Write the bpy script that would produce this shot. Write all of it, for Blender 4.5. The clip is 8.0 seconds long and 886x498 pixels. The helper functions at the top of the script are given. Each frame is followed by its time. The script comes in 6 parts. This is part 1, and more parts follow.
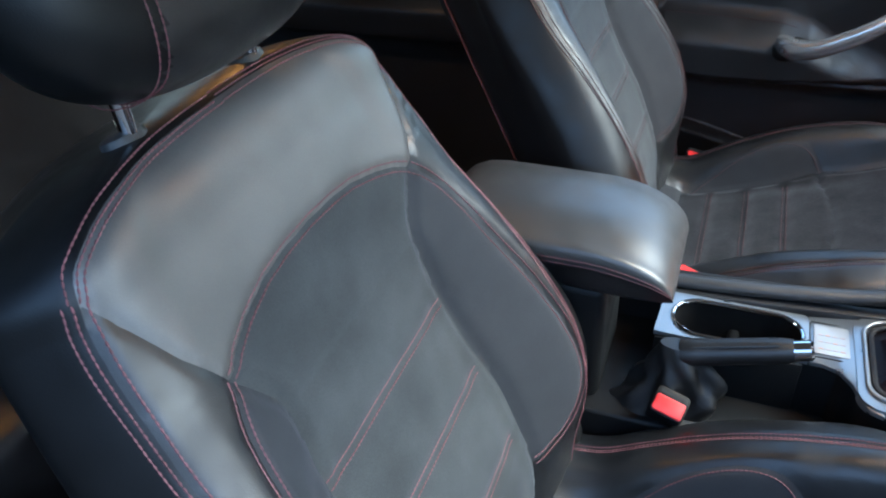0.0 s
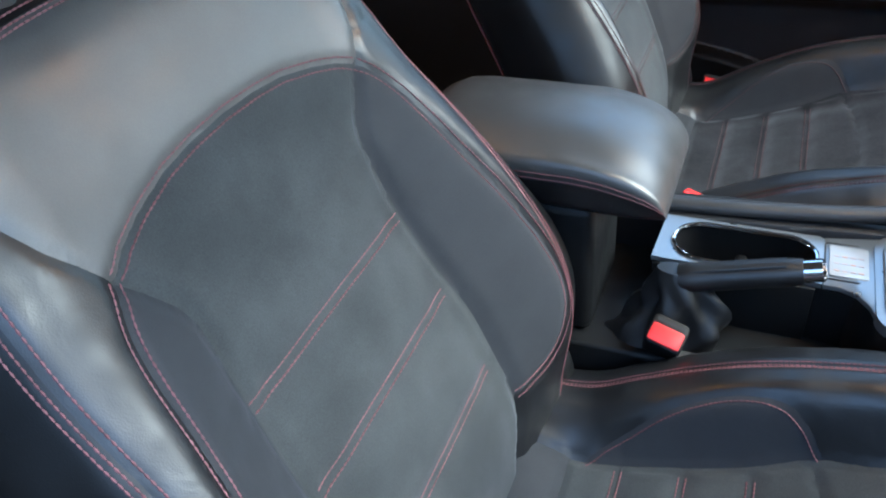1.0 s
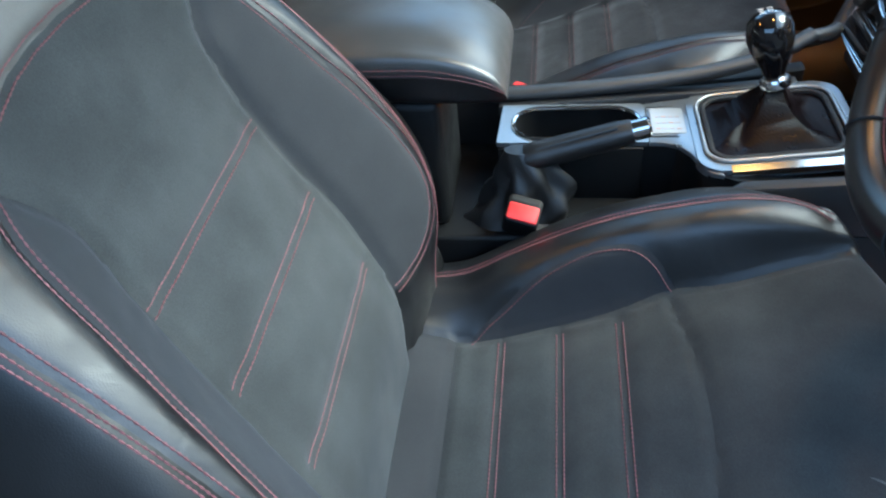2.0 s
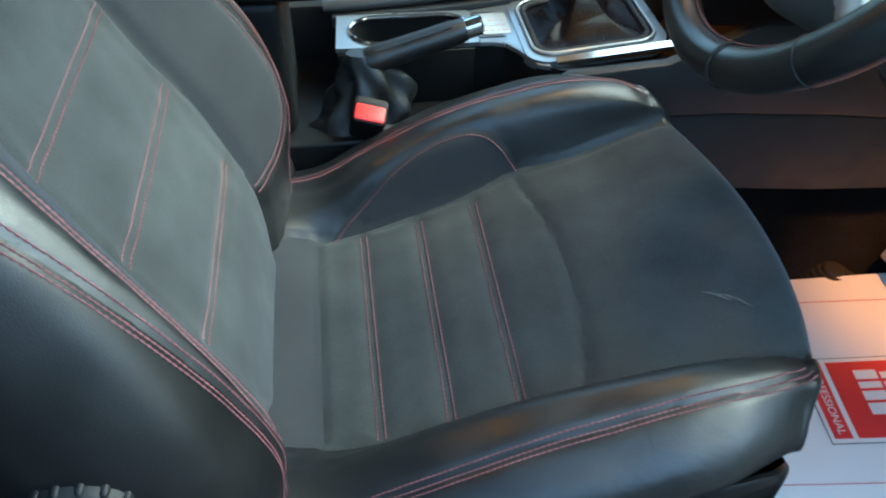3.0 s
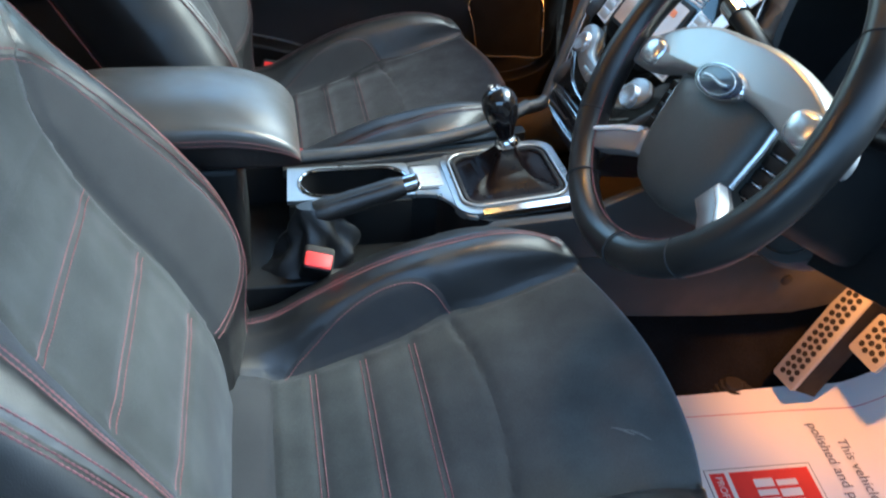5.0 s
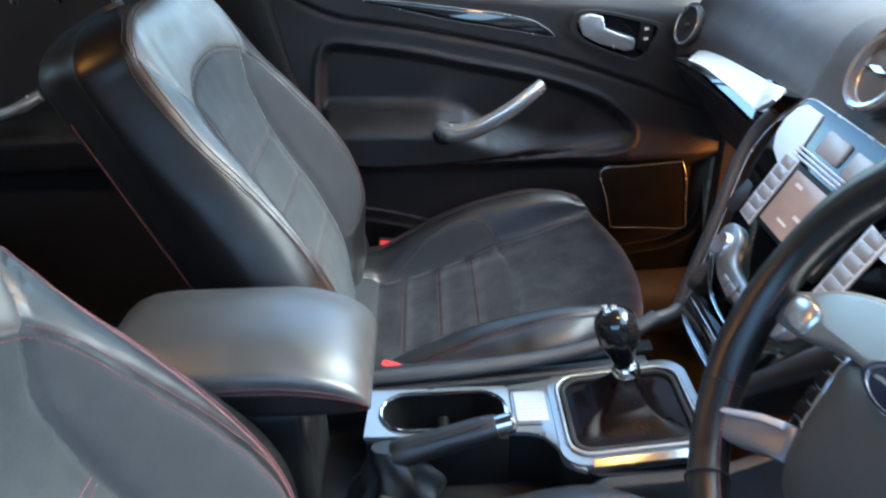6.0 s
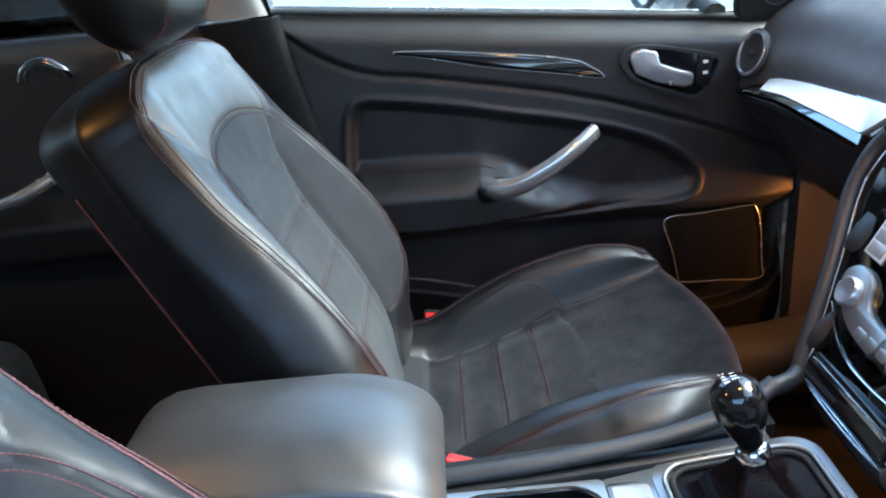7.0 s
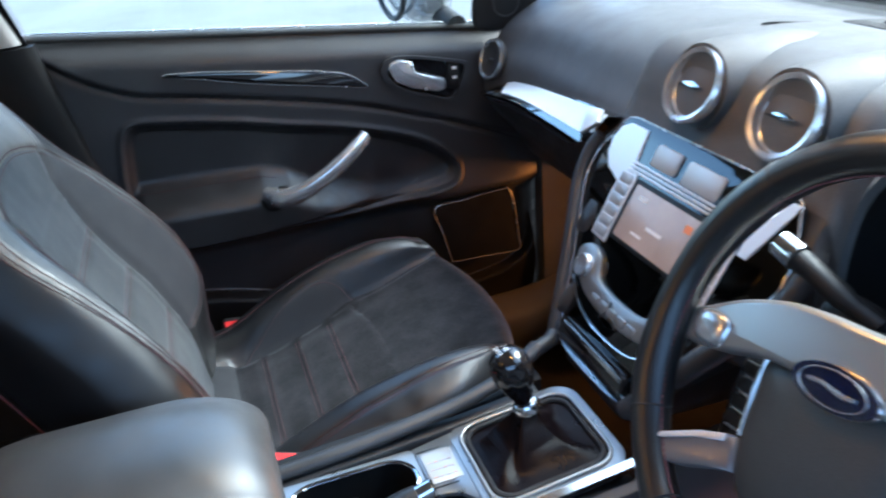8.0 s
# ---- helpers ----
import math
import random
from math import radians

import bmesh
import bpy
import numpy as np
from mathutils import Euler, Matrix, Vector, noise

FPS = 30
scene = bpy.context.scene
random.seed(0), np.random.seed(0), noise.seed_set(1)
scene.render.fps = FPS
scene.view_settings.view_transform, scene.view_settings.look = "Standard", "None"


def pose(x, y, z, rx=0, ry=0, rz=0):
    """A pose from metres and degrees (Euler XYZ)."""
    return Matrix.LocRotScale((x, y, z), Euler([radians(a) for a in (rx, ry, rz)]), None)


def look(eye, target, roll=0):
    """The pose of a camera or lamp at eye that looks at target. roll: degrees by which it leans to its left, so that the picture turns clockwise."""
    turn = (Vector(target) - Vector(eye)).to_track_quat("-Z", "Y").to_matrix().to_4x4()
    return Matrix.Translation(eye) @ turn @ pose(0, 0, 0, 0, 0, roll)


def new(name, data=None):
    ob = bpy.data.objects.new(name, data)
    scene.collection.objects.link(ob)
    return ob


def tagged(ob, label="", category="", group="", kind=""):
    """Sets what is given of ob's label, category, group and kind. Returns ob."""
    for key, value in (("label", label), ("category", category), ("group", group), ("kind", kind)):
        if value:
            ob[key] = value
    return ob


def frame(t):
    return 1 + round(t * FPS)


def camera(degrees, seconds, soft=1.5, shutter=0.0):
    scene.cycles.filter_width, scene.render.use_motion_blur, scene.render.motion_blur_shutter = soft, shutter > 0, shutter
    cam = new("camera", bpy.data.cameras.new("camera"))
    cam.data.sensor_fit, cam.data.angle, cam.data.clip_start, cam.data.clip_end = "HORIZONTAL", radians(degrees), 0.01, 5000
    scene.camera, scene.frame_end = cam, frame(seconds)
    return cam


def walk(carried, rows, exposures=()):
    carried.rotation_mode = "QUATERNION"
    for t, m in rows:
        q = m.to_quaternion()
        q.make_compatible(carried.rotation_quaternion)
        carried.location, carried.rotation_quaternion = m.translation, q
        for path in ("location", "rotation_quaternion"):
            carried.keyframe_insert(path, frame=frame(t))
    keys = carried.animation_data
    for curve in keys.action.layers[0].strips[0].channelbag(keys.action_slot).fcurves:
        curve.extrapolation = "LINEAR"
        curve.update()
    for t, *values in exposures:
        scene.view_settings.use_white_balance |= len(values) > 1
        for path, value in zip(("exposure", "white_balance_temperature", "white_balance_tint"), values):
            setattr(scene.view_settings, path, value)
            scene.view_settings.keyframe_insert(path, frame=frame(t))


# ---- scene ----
from mathutils.bvhtree import BVHTree

cam = camera(59.9, 8.0, soft=2.0, shutter=0.25)
PATH = [
    (0, (0.02, -0.404, 1.027), (-0.609, 1.107, -0.122), -3.1),
    (0.3, (0.046, -0.367, 1.002), (-0.675, 1.092, -0.16), -4.1),
    (0.5, (0.055, -0.361, 0.987), (-0.678, 1.083, -0.186), -5.0),
    (1, (0.069, -0.355, 0.945), (-0.636, 1.069, -0.269), -6.5),
    (1.5, (0.069, -0.378, 0.927), (-0.447, 1.077, -0.344), -7.0),
    (1.7, (0.066, -0.398, 0.919), (-0.363, 1.072, -0.368), -7.3),
    (2.8, (-0.014, -0.468, 0.875), (0.136, 0.956, -0.521), 0.6),
    (3, (-0.013, -0.495, 0.866), (0.211, 0.928, -0.521), 1.6),
    (3.5, (-0.017, -0.506, 0.882), (0.356, 0.856, -0.534), 5.0),
    (4, (-0.044, -0.522, 0.899), (0.414, 0.853, -0.478), 6.8),
    (4.2, (-0.054, -0.537, 0.908), (0.418, 0.862, -0.44), 7.0),
    (5.3, (-0.009, -0.517, 1.009), (0.322, 1.081, -0.148), 3.7),
    (5.5, (0.008, -0.472, 1.018), (0.263, 1.167, -0.1), 2.7),
    (5.9, (0.062, -0.368, 1.018), (0.12, 1.366, 0.022), -0.9),
    (6, (0.075, -0.338, 1.016), (0.091, 1.414, 0.051), -2.0),
    (6.5, (0.086, -0.249, 0.965), (-0.023, 1.561, 0.123), -5.8),
    (7, (0.031, -0.208, 0.948), (-0.005, 1.626, 0.151), -6.3),
    (7.5, (0.008, -0.216, 0.959), (0.194, 1.597, 0.134), -6.3),
    (8, (0.004, -0.288, 1.035), (0.523, 1.417, 0.127), -5.3),
]
EXPOSURES = [(0.0, 2.9, 5550, 0), (1.7, 3.0, 5550, -3), (2.8, 3.05, 5700, -16), (4.2, 3.25, 5650, -16), (5.5, 3.20, 5550, -2), (6.0, 3.28, 5550, -2), (7.0, 3.28, 5550, -2), (7.5, 3.30, 5500, -2), (8.0, 3.05, 5400, 0)]
walk(cam, [(t, look(eye, target, roll)) for t, eye, target, roll in PATH], EXPOSURES)

# ---- world and lights ----
world = bpy.data.worlds.new("sky")
scene.world = world
world.use_nodes = True
wn, wl = world.node_tree.nodes, world.node_tree.links
sky = wn.new("ShaderNodeTexSky")
sky.sky_type, sky.sun_disc, sky.dust_density = "NISHITA", False, 2.5
sky.sun_elevation, sky.sun_rotation = radians(46), radians(79)
wn["Background"].inputs["Strength"].default_value = 0.15
wl.new(sky.outputs["Color"], wn["Background"].inputs["Color"])


def lamp(name, kind, energy, colour, m, **more):
    data = bpy.data.lights.new(name, kind)
    data.energy, data.color = energy, colour
    for key, value in more.items():
        if key == "size":
            data.shadow_soft_size = value
        elif key == "angle":
            data.angle = radians(value)
        elif key == "cone":
            data.spot_size, data.spot_blend = radians(value), 0.8
    ob = new(name, data)
    ob.matrix_world = m
    return ob


lamp("sun", "SUN", 0.9, (1.0, 0.96, 0.91), look((2.6, 0.5, 3.04), (0, 0, 0.3)), angle=40)
AMBER = (1.0, 0.31, 0.06)
lamp("passenger_footwell_bulb", "POINT", 0.9, AMBER, pose(0.90, 0.93, 0.395), size=0.02)
lamp("driver_footwell_bulb", "SPOT", 0.95, AMBER, look((0.735, 0.120, 0.452), (0.822, 0.165, 0.17)), size=0.015, cone=84)
lamp("front_roof_bulb", "POINT", 0.04, (1.0, 0.55, 0.22), pose(0.30, 0.37, 1.10), size=0.025)
lamp("rear_roof_bulb", "POINT", 0.08, (1.0, 0.50, 0.18), pose(-0.55, 0.37, 1.10), size=0.025)

# ---- materials ----


def material(name, colour, rough=0.5, metal=0.0, spec=0.5, grain=0.0, grain_size=400.0, bump=0.0, vary=0.15, vary_size=9.0, coat=0.0, sheen=0.0, wear=0.0, voronoi=False, uneven=0.08, crease=0.0):
    """A painted, woven or moulded surface: colour varied at two scales, grain as bump, roughness that wanders."""
    mat = bpy.data.materials.new(name)
    mat.use_nodes = True
    n, l = mat.node_tree.nodes, mat.node_tree.links
    p = n["Principled BSDF"]
    p.inputs["Metallic"].default_value = metal
    p.inputs["Specular IOR Level"].default_value = spec
    p.inputs["Coat Weight"].default_value = coat
    p.inputs["Coat Roughness"].default_value = 0.05
    p.inputs["Sheen Weight"].default_value = sheen
    p.inputs["Sheen Roughness"].default_value = 0.4
    p.inputs["Sheen Tint"].default_value = (0.75, 0.78, 0.85, 1)
    co = n.new("ShaderNodeTexCoord")
    big = n.new("ShaderNodeTexNoise")
    big.inputs["Scale"].default_value, big.inputs["Detail"].default_value = vary_size, 5
    fine = n.new("ShaderNodeTexVoronoi" if voronoi else "ShaderNodeTexNoise")
    fine.inputs["Scale"].default_value = grain_size
    if not voronoi:
        fine.inputs["Detail"].default_value = 3
    for tex in (big, fine):
        l.new(co.outputs["Object"], tex.inputs["Vector"])
    fine_out = fine.outputs["Distance"] if voronoi else fine.outputs["Fac"]
    mix = n.new("ShaderNodeMix")
    mix.data_type = "RGBA"
    lo = [c * (1 - vary) for c in colour]
    hi = [min(1, c * (1 + vary)) for c in colour]
    mix.inputs[6].default_value, mix.inputs[7].default_value = (*lo, 1), (*hi, 1)
    ramp = n.new("ShaderNodeMapRange")
    ramp.inputs["From Min"].default_value, ramp.inputs["From Max"].default_value = 0.32, 0.68
    l.new(big.outputs["Fac"], ramp.inputs["Value"])
    l.new(ramp.outputs["Result"], mix.inputs[0])
    out = mix.outputs[2]
    if grain:
        mul = n.new("ShaderNodeMix")
        mul.data_type, mul.blend_type = "RGBA", "MULTIPLY"
        mul.inputs[0].default_value = grain
        grey = n.new("ShaderNodeMapRange")
        grey.inputs["From Min"].default_value, grey.inputs["From Max"].default_value = (0.0, 0.7) if voronoi else (0.3, 0.7)
        grey.inputs["To Min"].default_value, grey.inputs["To Max"].default_value = 0.45, 1.5
        l.new(fine_out, grey.inputs["Value"])
        l.new(out, mul.inputs[6])
        l.new(grey.outputs["Result"], mul.inputs[7])
        out = mul.outputs[2]
    l.new(out, p.inputs["Base Color"])
    rr = n.new("ShaderNodeMapRange")
    rr.inputs["From Min"].default_value, rr.inputs["From Max"].default_value = 0.3, 0.7
    rr.inputs["To Min"].default_value, rr.inputs["To Max"].default_value = max(0.02, rough - uneven - wear), min(1, rough + uneven)
    mid = n.new("ShaderNodeTexNoise")
    mid.inputs["Scale"].default_value, mid.inputs["Detail"].default_value = vary_size * 3.3, 6
    l.new(co.outputs["Object"], mid.inputs["Vector"])
    l.new(mid.outputs["Fac"], rr.inputs["Value"])
    if rough > 0.12:
        l.new(rr.outputs["Result"], p.inputs["Roughness"])
    else:
        p.inputs["Roughness"].default_value = rough
    if bump:
        b = n.new("ShaderNodeBump")
        b.inputs["Strength"].default_value, b.inputs["Distance"].default_value = bump, 0.0008
        l.new(fine_out, b.inputs["Height"])
        l.new(b.outputs["Normal"], p.inputs["Normal"])
        if crease:
            fold, c2 = n.new("ShaderNodeTexNoise"), n.new("ShaderNodeBump")
            fold.inputs["Scale"].default_value, fold.inputs["Detail"].default_value, fold.inputs["Distortion"].default_value = 38, 3, 1.2
            c2.inputs["Strength"].default_value, c2.inputs["Distance"].default_value = crease, 0.004
            l.new(co.outputs["Object"], fold.inputs["Vector"])
            l.new(fold.outputs["Fac"], c2.inputs["Height"])
            l.new(c2.outputs["Normal"], b.inputs["Normal"])
    return mat


def glowing(name, colour, strength):
    mat = material(name, colour, 0.3)
    p = mat.node_tree.nodes["Principled BSDF"]
    p.inputs["Emission Color"].default_value = (*colour, 1)
    p.inputs["Emission Strength"].default_value = strength
    return mat


def glass_material(name, tint, rough=0.0):
    mat = bpy.data.materials.new(name)
    mat.use_nodes = True
    n, l = mat.node_tree.nodes, mat.node_tree.links
    n.remove(n["Principled BSDF"])
    clear, gloss, mix, fr = n.new("ShaderNodeBsdfTransparent"), n.new("ShaderNodeBsdfGlossy"), n.new("ShaderNodeMixShader"), n.new("ShaderNodeFresnel")
    clear.inputs["Color"].default_value = (*tint, 1)
    gloss.inputs["Roughness"].default_value = rough
    fr.inputs["IOR"].default_value = 1.45
    l.new(fr.outputs["Fac"], mix.inputs[0])
    l.new(clear.outputs[0], mix.inputs[1])
    l.new(gloss.outputs[0], mix.inputs[2])
    l.new(mix.outputs[0], n["Material Output"].inputs["Surface"])
    return mat


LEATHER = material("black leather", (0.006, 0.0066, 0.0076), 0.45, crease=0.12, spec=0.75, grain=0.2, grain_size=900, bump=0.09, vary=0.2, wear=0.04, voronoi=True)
# black leather too; its paler base colour paints in the sky's sheen
LEATHER_SHEEN = material("soft leather lightened for sky sheen", (0.086, 0.084, 0.079), 0.46, spec=0.95, grain=0.15, grain_size=900, bump=0.06, vary=0.18, voronoi=True)
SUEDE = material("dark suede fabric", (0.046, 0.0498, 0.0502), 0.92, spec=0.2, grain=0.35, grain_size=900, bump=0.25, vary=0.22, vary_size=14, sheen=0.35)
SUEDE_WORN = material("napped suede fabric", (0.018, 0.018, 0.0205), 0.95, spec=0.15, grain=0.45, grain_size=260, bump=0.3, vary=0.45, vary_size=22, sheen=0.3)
WING_CLOTH = material("smooth dark cloth", (0.028, 0.030, 0.034), 0.74, spec=0.3, grain=0.3, grain_size=1300, bump=0.2, vary=0.1, sheen=0.15)
THREAD = material("pinkish red thread", (0.175, 0.070, 0.077), 0.7, vary=0.25, vary_size=60)
THREAD_FAINT = material("faded dark red thread", (0.062, 0.026, 0.030), 0.75, vary=0.3, vary_size=60)
THREAD_DARK = material("dark red thread", (0.13, 0.045, 0.05), 0.7, vary=0.25, vary_size=60)
SOFT_PLASTIC = material("grained black plastic", (0.020, 0.021, 0.023), 0.45, spec=0.65, grain=0.3, grain_size=700, bump=0.25, vary=0.12, voronoi=True)
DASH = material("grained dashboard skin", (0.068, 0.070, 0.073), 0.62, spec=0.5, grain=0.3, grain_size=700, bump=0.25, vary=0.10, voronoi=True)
HARD_PLASTIC = material("matt black plastic", (0.006, 0.0064, 0.0068), 0.52, spec=0.3, grain=0.2, grain_size=900, bump=0.15, vary=0.15)
GREY_PLASTIC = material("dark grey plastic", (0.030, 0.032, 0.034), 0.5, grain=0.2, grain_size=800, bump=0.15, vary=0.12)
PALE_TRIM = material("pale grey pillar trim", (0.42, 0.42, 0.40), 0.8, grain=0.2, grain_size=900, bump=0.1, vary=0.08)
GLOSS_BLACK = material("piano black lacquer", (0.008, 0.008, 0.009), 0.06, spec=0.6, coat=0.6, vary=0.1)
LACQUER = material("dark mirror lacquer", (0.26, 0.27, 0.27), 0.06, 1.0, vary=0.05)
STACK_LACQUER = material("black mirror lacquer", (0.095, 0.098, 0.10), 0.05, 1.0, vary=0.05)
CHROME = material("chrome", (0.80, 0.81, 0.83), 0.09, 1.0, vary=0.04)
SATIN = material("satin silver paint", (0.66, 0.67, 0.68), 0.26, 0.85, uneven=0.02, vary=0.04)
SILVER_PLATE = material("brushed silver plastic", (0.27, 0.29, 0.305), 0.30, 0.75, uneven=0.03, spec=0.6, grain=0.1, grain_size=1500, vary=0.08)
BUTTON = material("silver grey button", (0.42, 0.43, 0.43), 0.36, 0.35, uneven=0.03, vary=0.05)
CARPET = material("black carpet", (0.010, 0.010, 0.011), 1.0, spec=0.1, grain=0.7, grain_size=420, bump=0.9, vary=0.4)
RUBBER = material("black rubber", (0.015, 0.015, 0.016), 0.7, vary=0.2)
PAPER = material("white paper", (0.78, 0.80, 0.82), 0.75, spec=0.3, vary=0.02, vary_size=6)
PAPER_BLUISH = material("pale grey patch", (0.50, 0.55, 0.64), 0.75, vary=0.03)
INK_RED = material("red print", (0.72, 0.035, 0.04), 0.6, vary=0.05)
INK_GREY = material("grey print", (0.16, 0.17, 0.20), 0.7, vary=0.05)
INK_LINE = material("pale red printed line", (0.55, 0.18, 0.24), 0.7, vary=0.05)
WHITE_PRINT = material("white print", (0.82, 0.82, 0.82), 0.6, vary=0.03)
RED_PLASTIC = material("red plastic", (0.72, 0.03, 0.03), 0.4, vary=0.06)
METAL_PEDAL = material("brushed aluminium", (0.46, 0.46, 0.46), 0.38, 0.3, grain=0.15, grain_size=900, vary=0.08)
EMBLEM_BLUE = material("dark blue enamel", (0.006, 0.009, 0.034), 0.2, spec=0.6, coat=0.5, vary=0.1)
LABEL_ORANGE = material("orange print", (0.75, 0.25, 0.10), 0.6, vary=0.1)
CLEAR = glass_material("clear window glass", (0.90, 0.93, 0.92))
DARK_GLASS = glass_material("tinted rear window glass", (0.16, 0.17, 0.17))
SCREEN = material("navigation screen glass", (0.44, 0.36, 0.31), 0.14, spec=0.6, coat=0.4, vary=0.12, vary_size=20)
LENS = glowing("warm lamp lens", (1.0, 0.42, 0.09), 26.0)
FOOT_LENS = glowing("amber lamp lens", (1.0, 0.45, 0.12), 4.0)
ASPHALT = material("grey worn asphalt", (0.060, 0.060, 0.061), 0.9, grain=0.5, grain_size=120, bump=0.5, vary=0.25, vary_size=1.5)
CONCRETE = material("pale concrete", (0.14, 0.14, 0.139), 0.9, grain=0.3, grain_size=40, bump=0.3, vary=0.12, vary_size=1.2)
DARK_WALL = material("dark grey render", (0.05, 0.05, 0.052), 0.9, grain=0.3, grain_size=60, bump=0.3, vary=0.15, vary_size=1.5)
# silver parts, and the reflection painted on the trim wing
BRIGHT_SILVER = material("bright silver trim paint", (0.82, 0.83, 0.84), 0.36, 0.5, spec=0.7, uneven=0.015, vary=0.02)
MESH_CLOTH = material("black speaker mesh", (0.006, 0.006, 0.006), 0.85, spec=0.2, grain=0.4, grain_size=700, bump=0.3)
MATT_SIDE = material("black leatherette", (0.0048, 0.0051, 0.0056), 0.40, spec=0.36, grain=0.2, grain_size=900, bump=0.09, vary=0.2, voronoi=True)
PEWTER = material("pewter grey satin paint", (0.38, 0.38, 0.37), 0.34, 0.75, uneven=0.015, vary=0.04)
SILL_PLASTIC = material("dark grey sill plastic", (0.055, 0.055, 0.056), 0.5, spec=0.5, grain=0.25, grain_size=800, bump=0.2, vary=0.1, voronoi=True)
MARK_PALE = material("faint pinkish print", (0.50, 0.40, 0.37), 0.5, vary=0.1)
MARK_ORANGE = material("faint orange print", (0.58, 0.34, 0.24), 0.5, vary=0.1)
# lighter copy of the black leather, with light from above in its colour
ARM_LEATHER_LIT = material("smooth armrest leather with lit top colour", (0.034, 0.036, 0.038), 0.42, spec=0.95, grain=0.15, grain_size=900, bump=0.06, vary=0.15, voronoi=True)
SCUFF = material("pale scuffed nap", (0.13, 0.14, 0.135), 0.95, spec=0.1, grain=0.6, grain_size=700)
BODY_PAINT = material("silver grey car paint", (0.40, 0.41, 0.42), 0.25, 0.5, coat=0.7, vary=0.03)
DARK_SPOKE = material("dark satin silver", (0.20, 0.19, 0.19), 0.38, 0.4, uneven=0.03, vary=0.06)
RIM_LEATHER = material("smooth black wheel leather", (0.009, 0.0092, 0.0095), 0.36, spec=0.60, grain=0.2, grain_size=900, bump=0.08, vary=0.2, voronoi=True)
PAD_PLASTIC = material("dark olive grey plastic", (0.052, 0.055, 0.052), 0.50, spec=0.45, grain=0.25, grain_size=800, bump=0.12, vary=0.1, voronoi=True)
HEADLINER = material("grey headlining cloth", (0.30, 0.30, 0.29), 0.95, grain=0.3, grain_size=900, bump=0.2, vary=0.06)

# ---- building helpers ----


def mesh_object(name, verts, faces, mat, parent=None, label="", smooth=True, kind=""):
    me = bpy.data.meshes.new(name)
    me.from_pydata([tuple(v) for v in verts], [], [tuple(f) for f in faces])
    me.validate()
    me.materials.append(mat)
    if smooth:
        me.polygons.foreach_set("use_smooth", [True] * len(me.polygons))
        me.set_sharp_from_angle(angle=radians(42))
    ob = new(name, me)
    if parent is not None:
        ob.parent = parent
        ob.matrix_parent_inverse = parent.matrix_basis.inverted()
    if label or kind:
        tagged(ob, label=label, kind=kind)
    return ob


def smooth_normals(v, quads):
    """One normal for each vertex of a skin, so that parts cut from it shade as one."""
    n = np.zeros((len(v), 3))
    q = np.array(quads)
    f = np.cross(v[q[:, 2]] - v[q[:, 0]], v[q[:, 3]] - v[q[:, 1]])
    for c in range(4):
        np.add.at(n, q[:, c], f)
    return n / np.maximum(np.linalg.norm(n, axis=1), 1e-12)[:, None]


def shade_as(ob, normals):
    ob.data.normals_split_custom_set_from_vertices([tuple(n) for n in normals])


def part(name, bm, mat, parent, label="", smooth=True):
    bmesh.ops.recalc_face_normals(bm, faces=bm.faces[:])
    me = bpy.data.meshes.new(name)
    bm.to_mesh(me)
    bm.free()
    me.materials.append(mat)
    if smooth:
        me.polygons.foreach_set("use_smooth", [True] * len(me.polygons))
        me.set_sharp_from_angle(angle=radians(42))
    ob = new(name, me)
    if parent is not None:
        ob.parent = parent
        ob.matrix_parent_inverse = parent.matrix_basis.inverted()
    if label:
        tagged(ob, label=label)
    return ob


def thing(name, label, category, at=(0, 0, 0), group="", kind=""):
    ob = new(name)
    ob.empty_display_size = 0.05
    ob.location = at
    return tagged(ob, label, category, group, kind)


def curve(points, n, closed=False):
    """Catmull-Rom through the points, n samples."""
    p = np.array(points, float)
    m = len(p)
    segs = m if closed else m - 1
    out = []
    for k in range(n):
        u = k * segs / (n if closed else n - 1)
        i = min(int(u), segs - 1)
        f = u - i
        if closed:
            a, b, c, d = (p[(i + j) % m] for j in (-1, 0, 1, 2))
        else:
            a, b, c, d = (p[min(max(i + j, 0), m - 1)] for j in (-1, 0, 1, 2))
        out.append(0.5 * (2 * b + (c - a) * f + (2 * a - 5 * b + 4 * c - d) * f * f + (3 * b - a - 3 * c + d) * f ** 3))
    return np.array(out)


def walkline(points, step):
    """A polyline sampled at even steps."""
    p = np.array(points, float)
    seg = np.linalg.norm(np.diff(p, axis=0), axis=1)
    s = np.concatenate([[0], np.cumsum(seg)])
    n = max(2, int(s[-1] / step) + 1)
    u = np.linspace(0, s[-1], n)
    return np.stack([np.interp(u, s, p[:, k]) for k in range(p.shape[1])], 1)


def box_bm(x0, x1, y0, y1, z0, z1, bevel=0.004, segs=3):
    bm = bmesh.new()
    bmesh.ops.create_cube(bm, size=1, matrix=Matrix.Translation(((x0 + x1) / 2, (y0 + y1) / 2, (z0 + z1) / 2)) @ Matrix.Diagonal((x1 - x0, y1 - y0, z1 - z0, 1)))
    if bevel:
        bmesh.ops.bevel(bm, geom=bm.edges[:], offset=bevel, segments=segs, profile=0.5, affect="EDGES")
    return bm


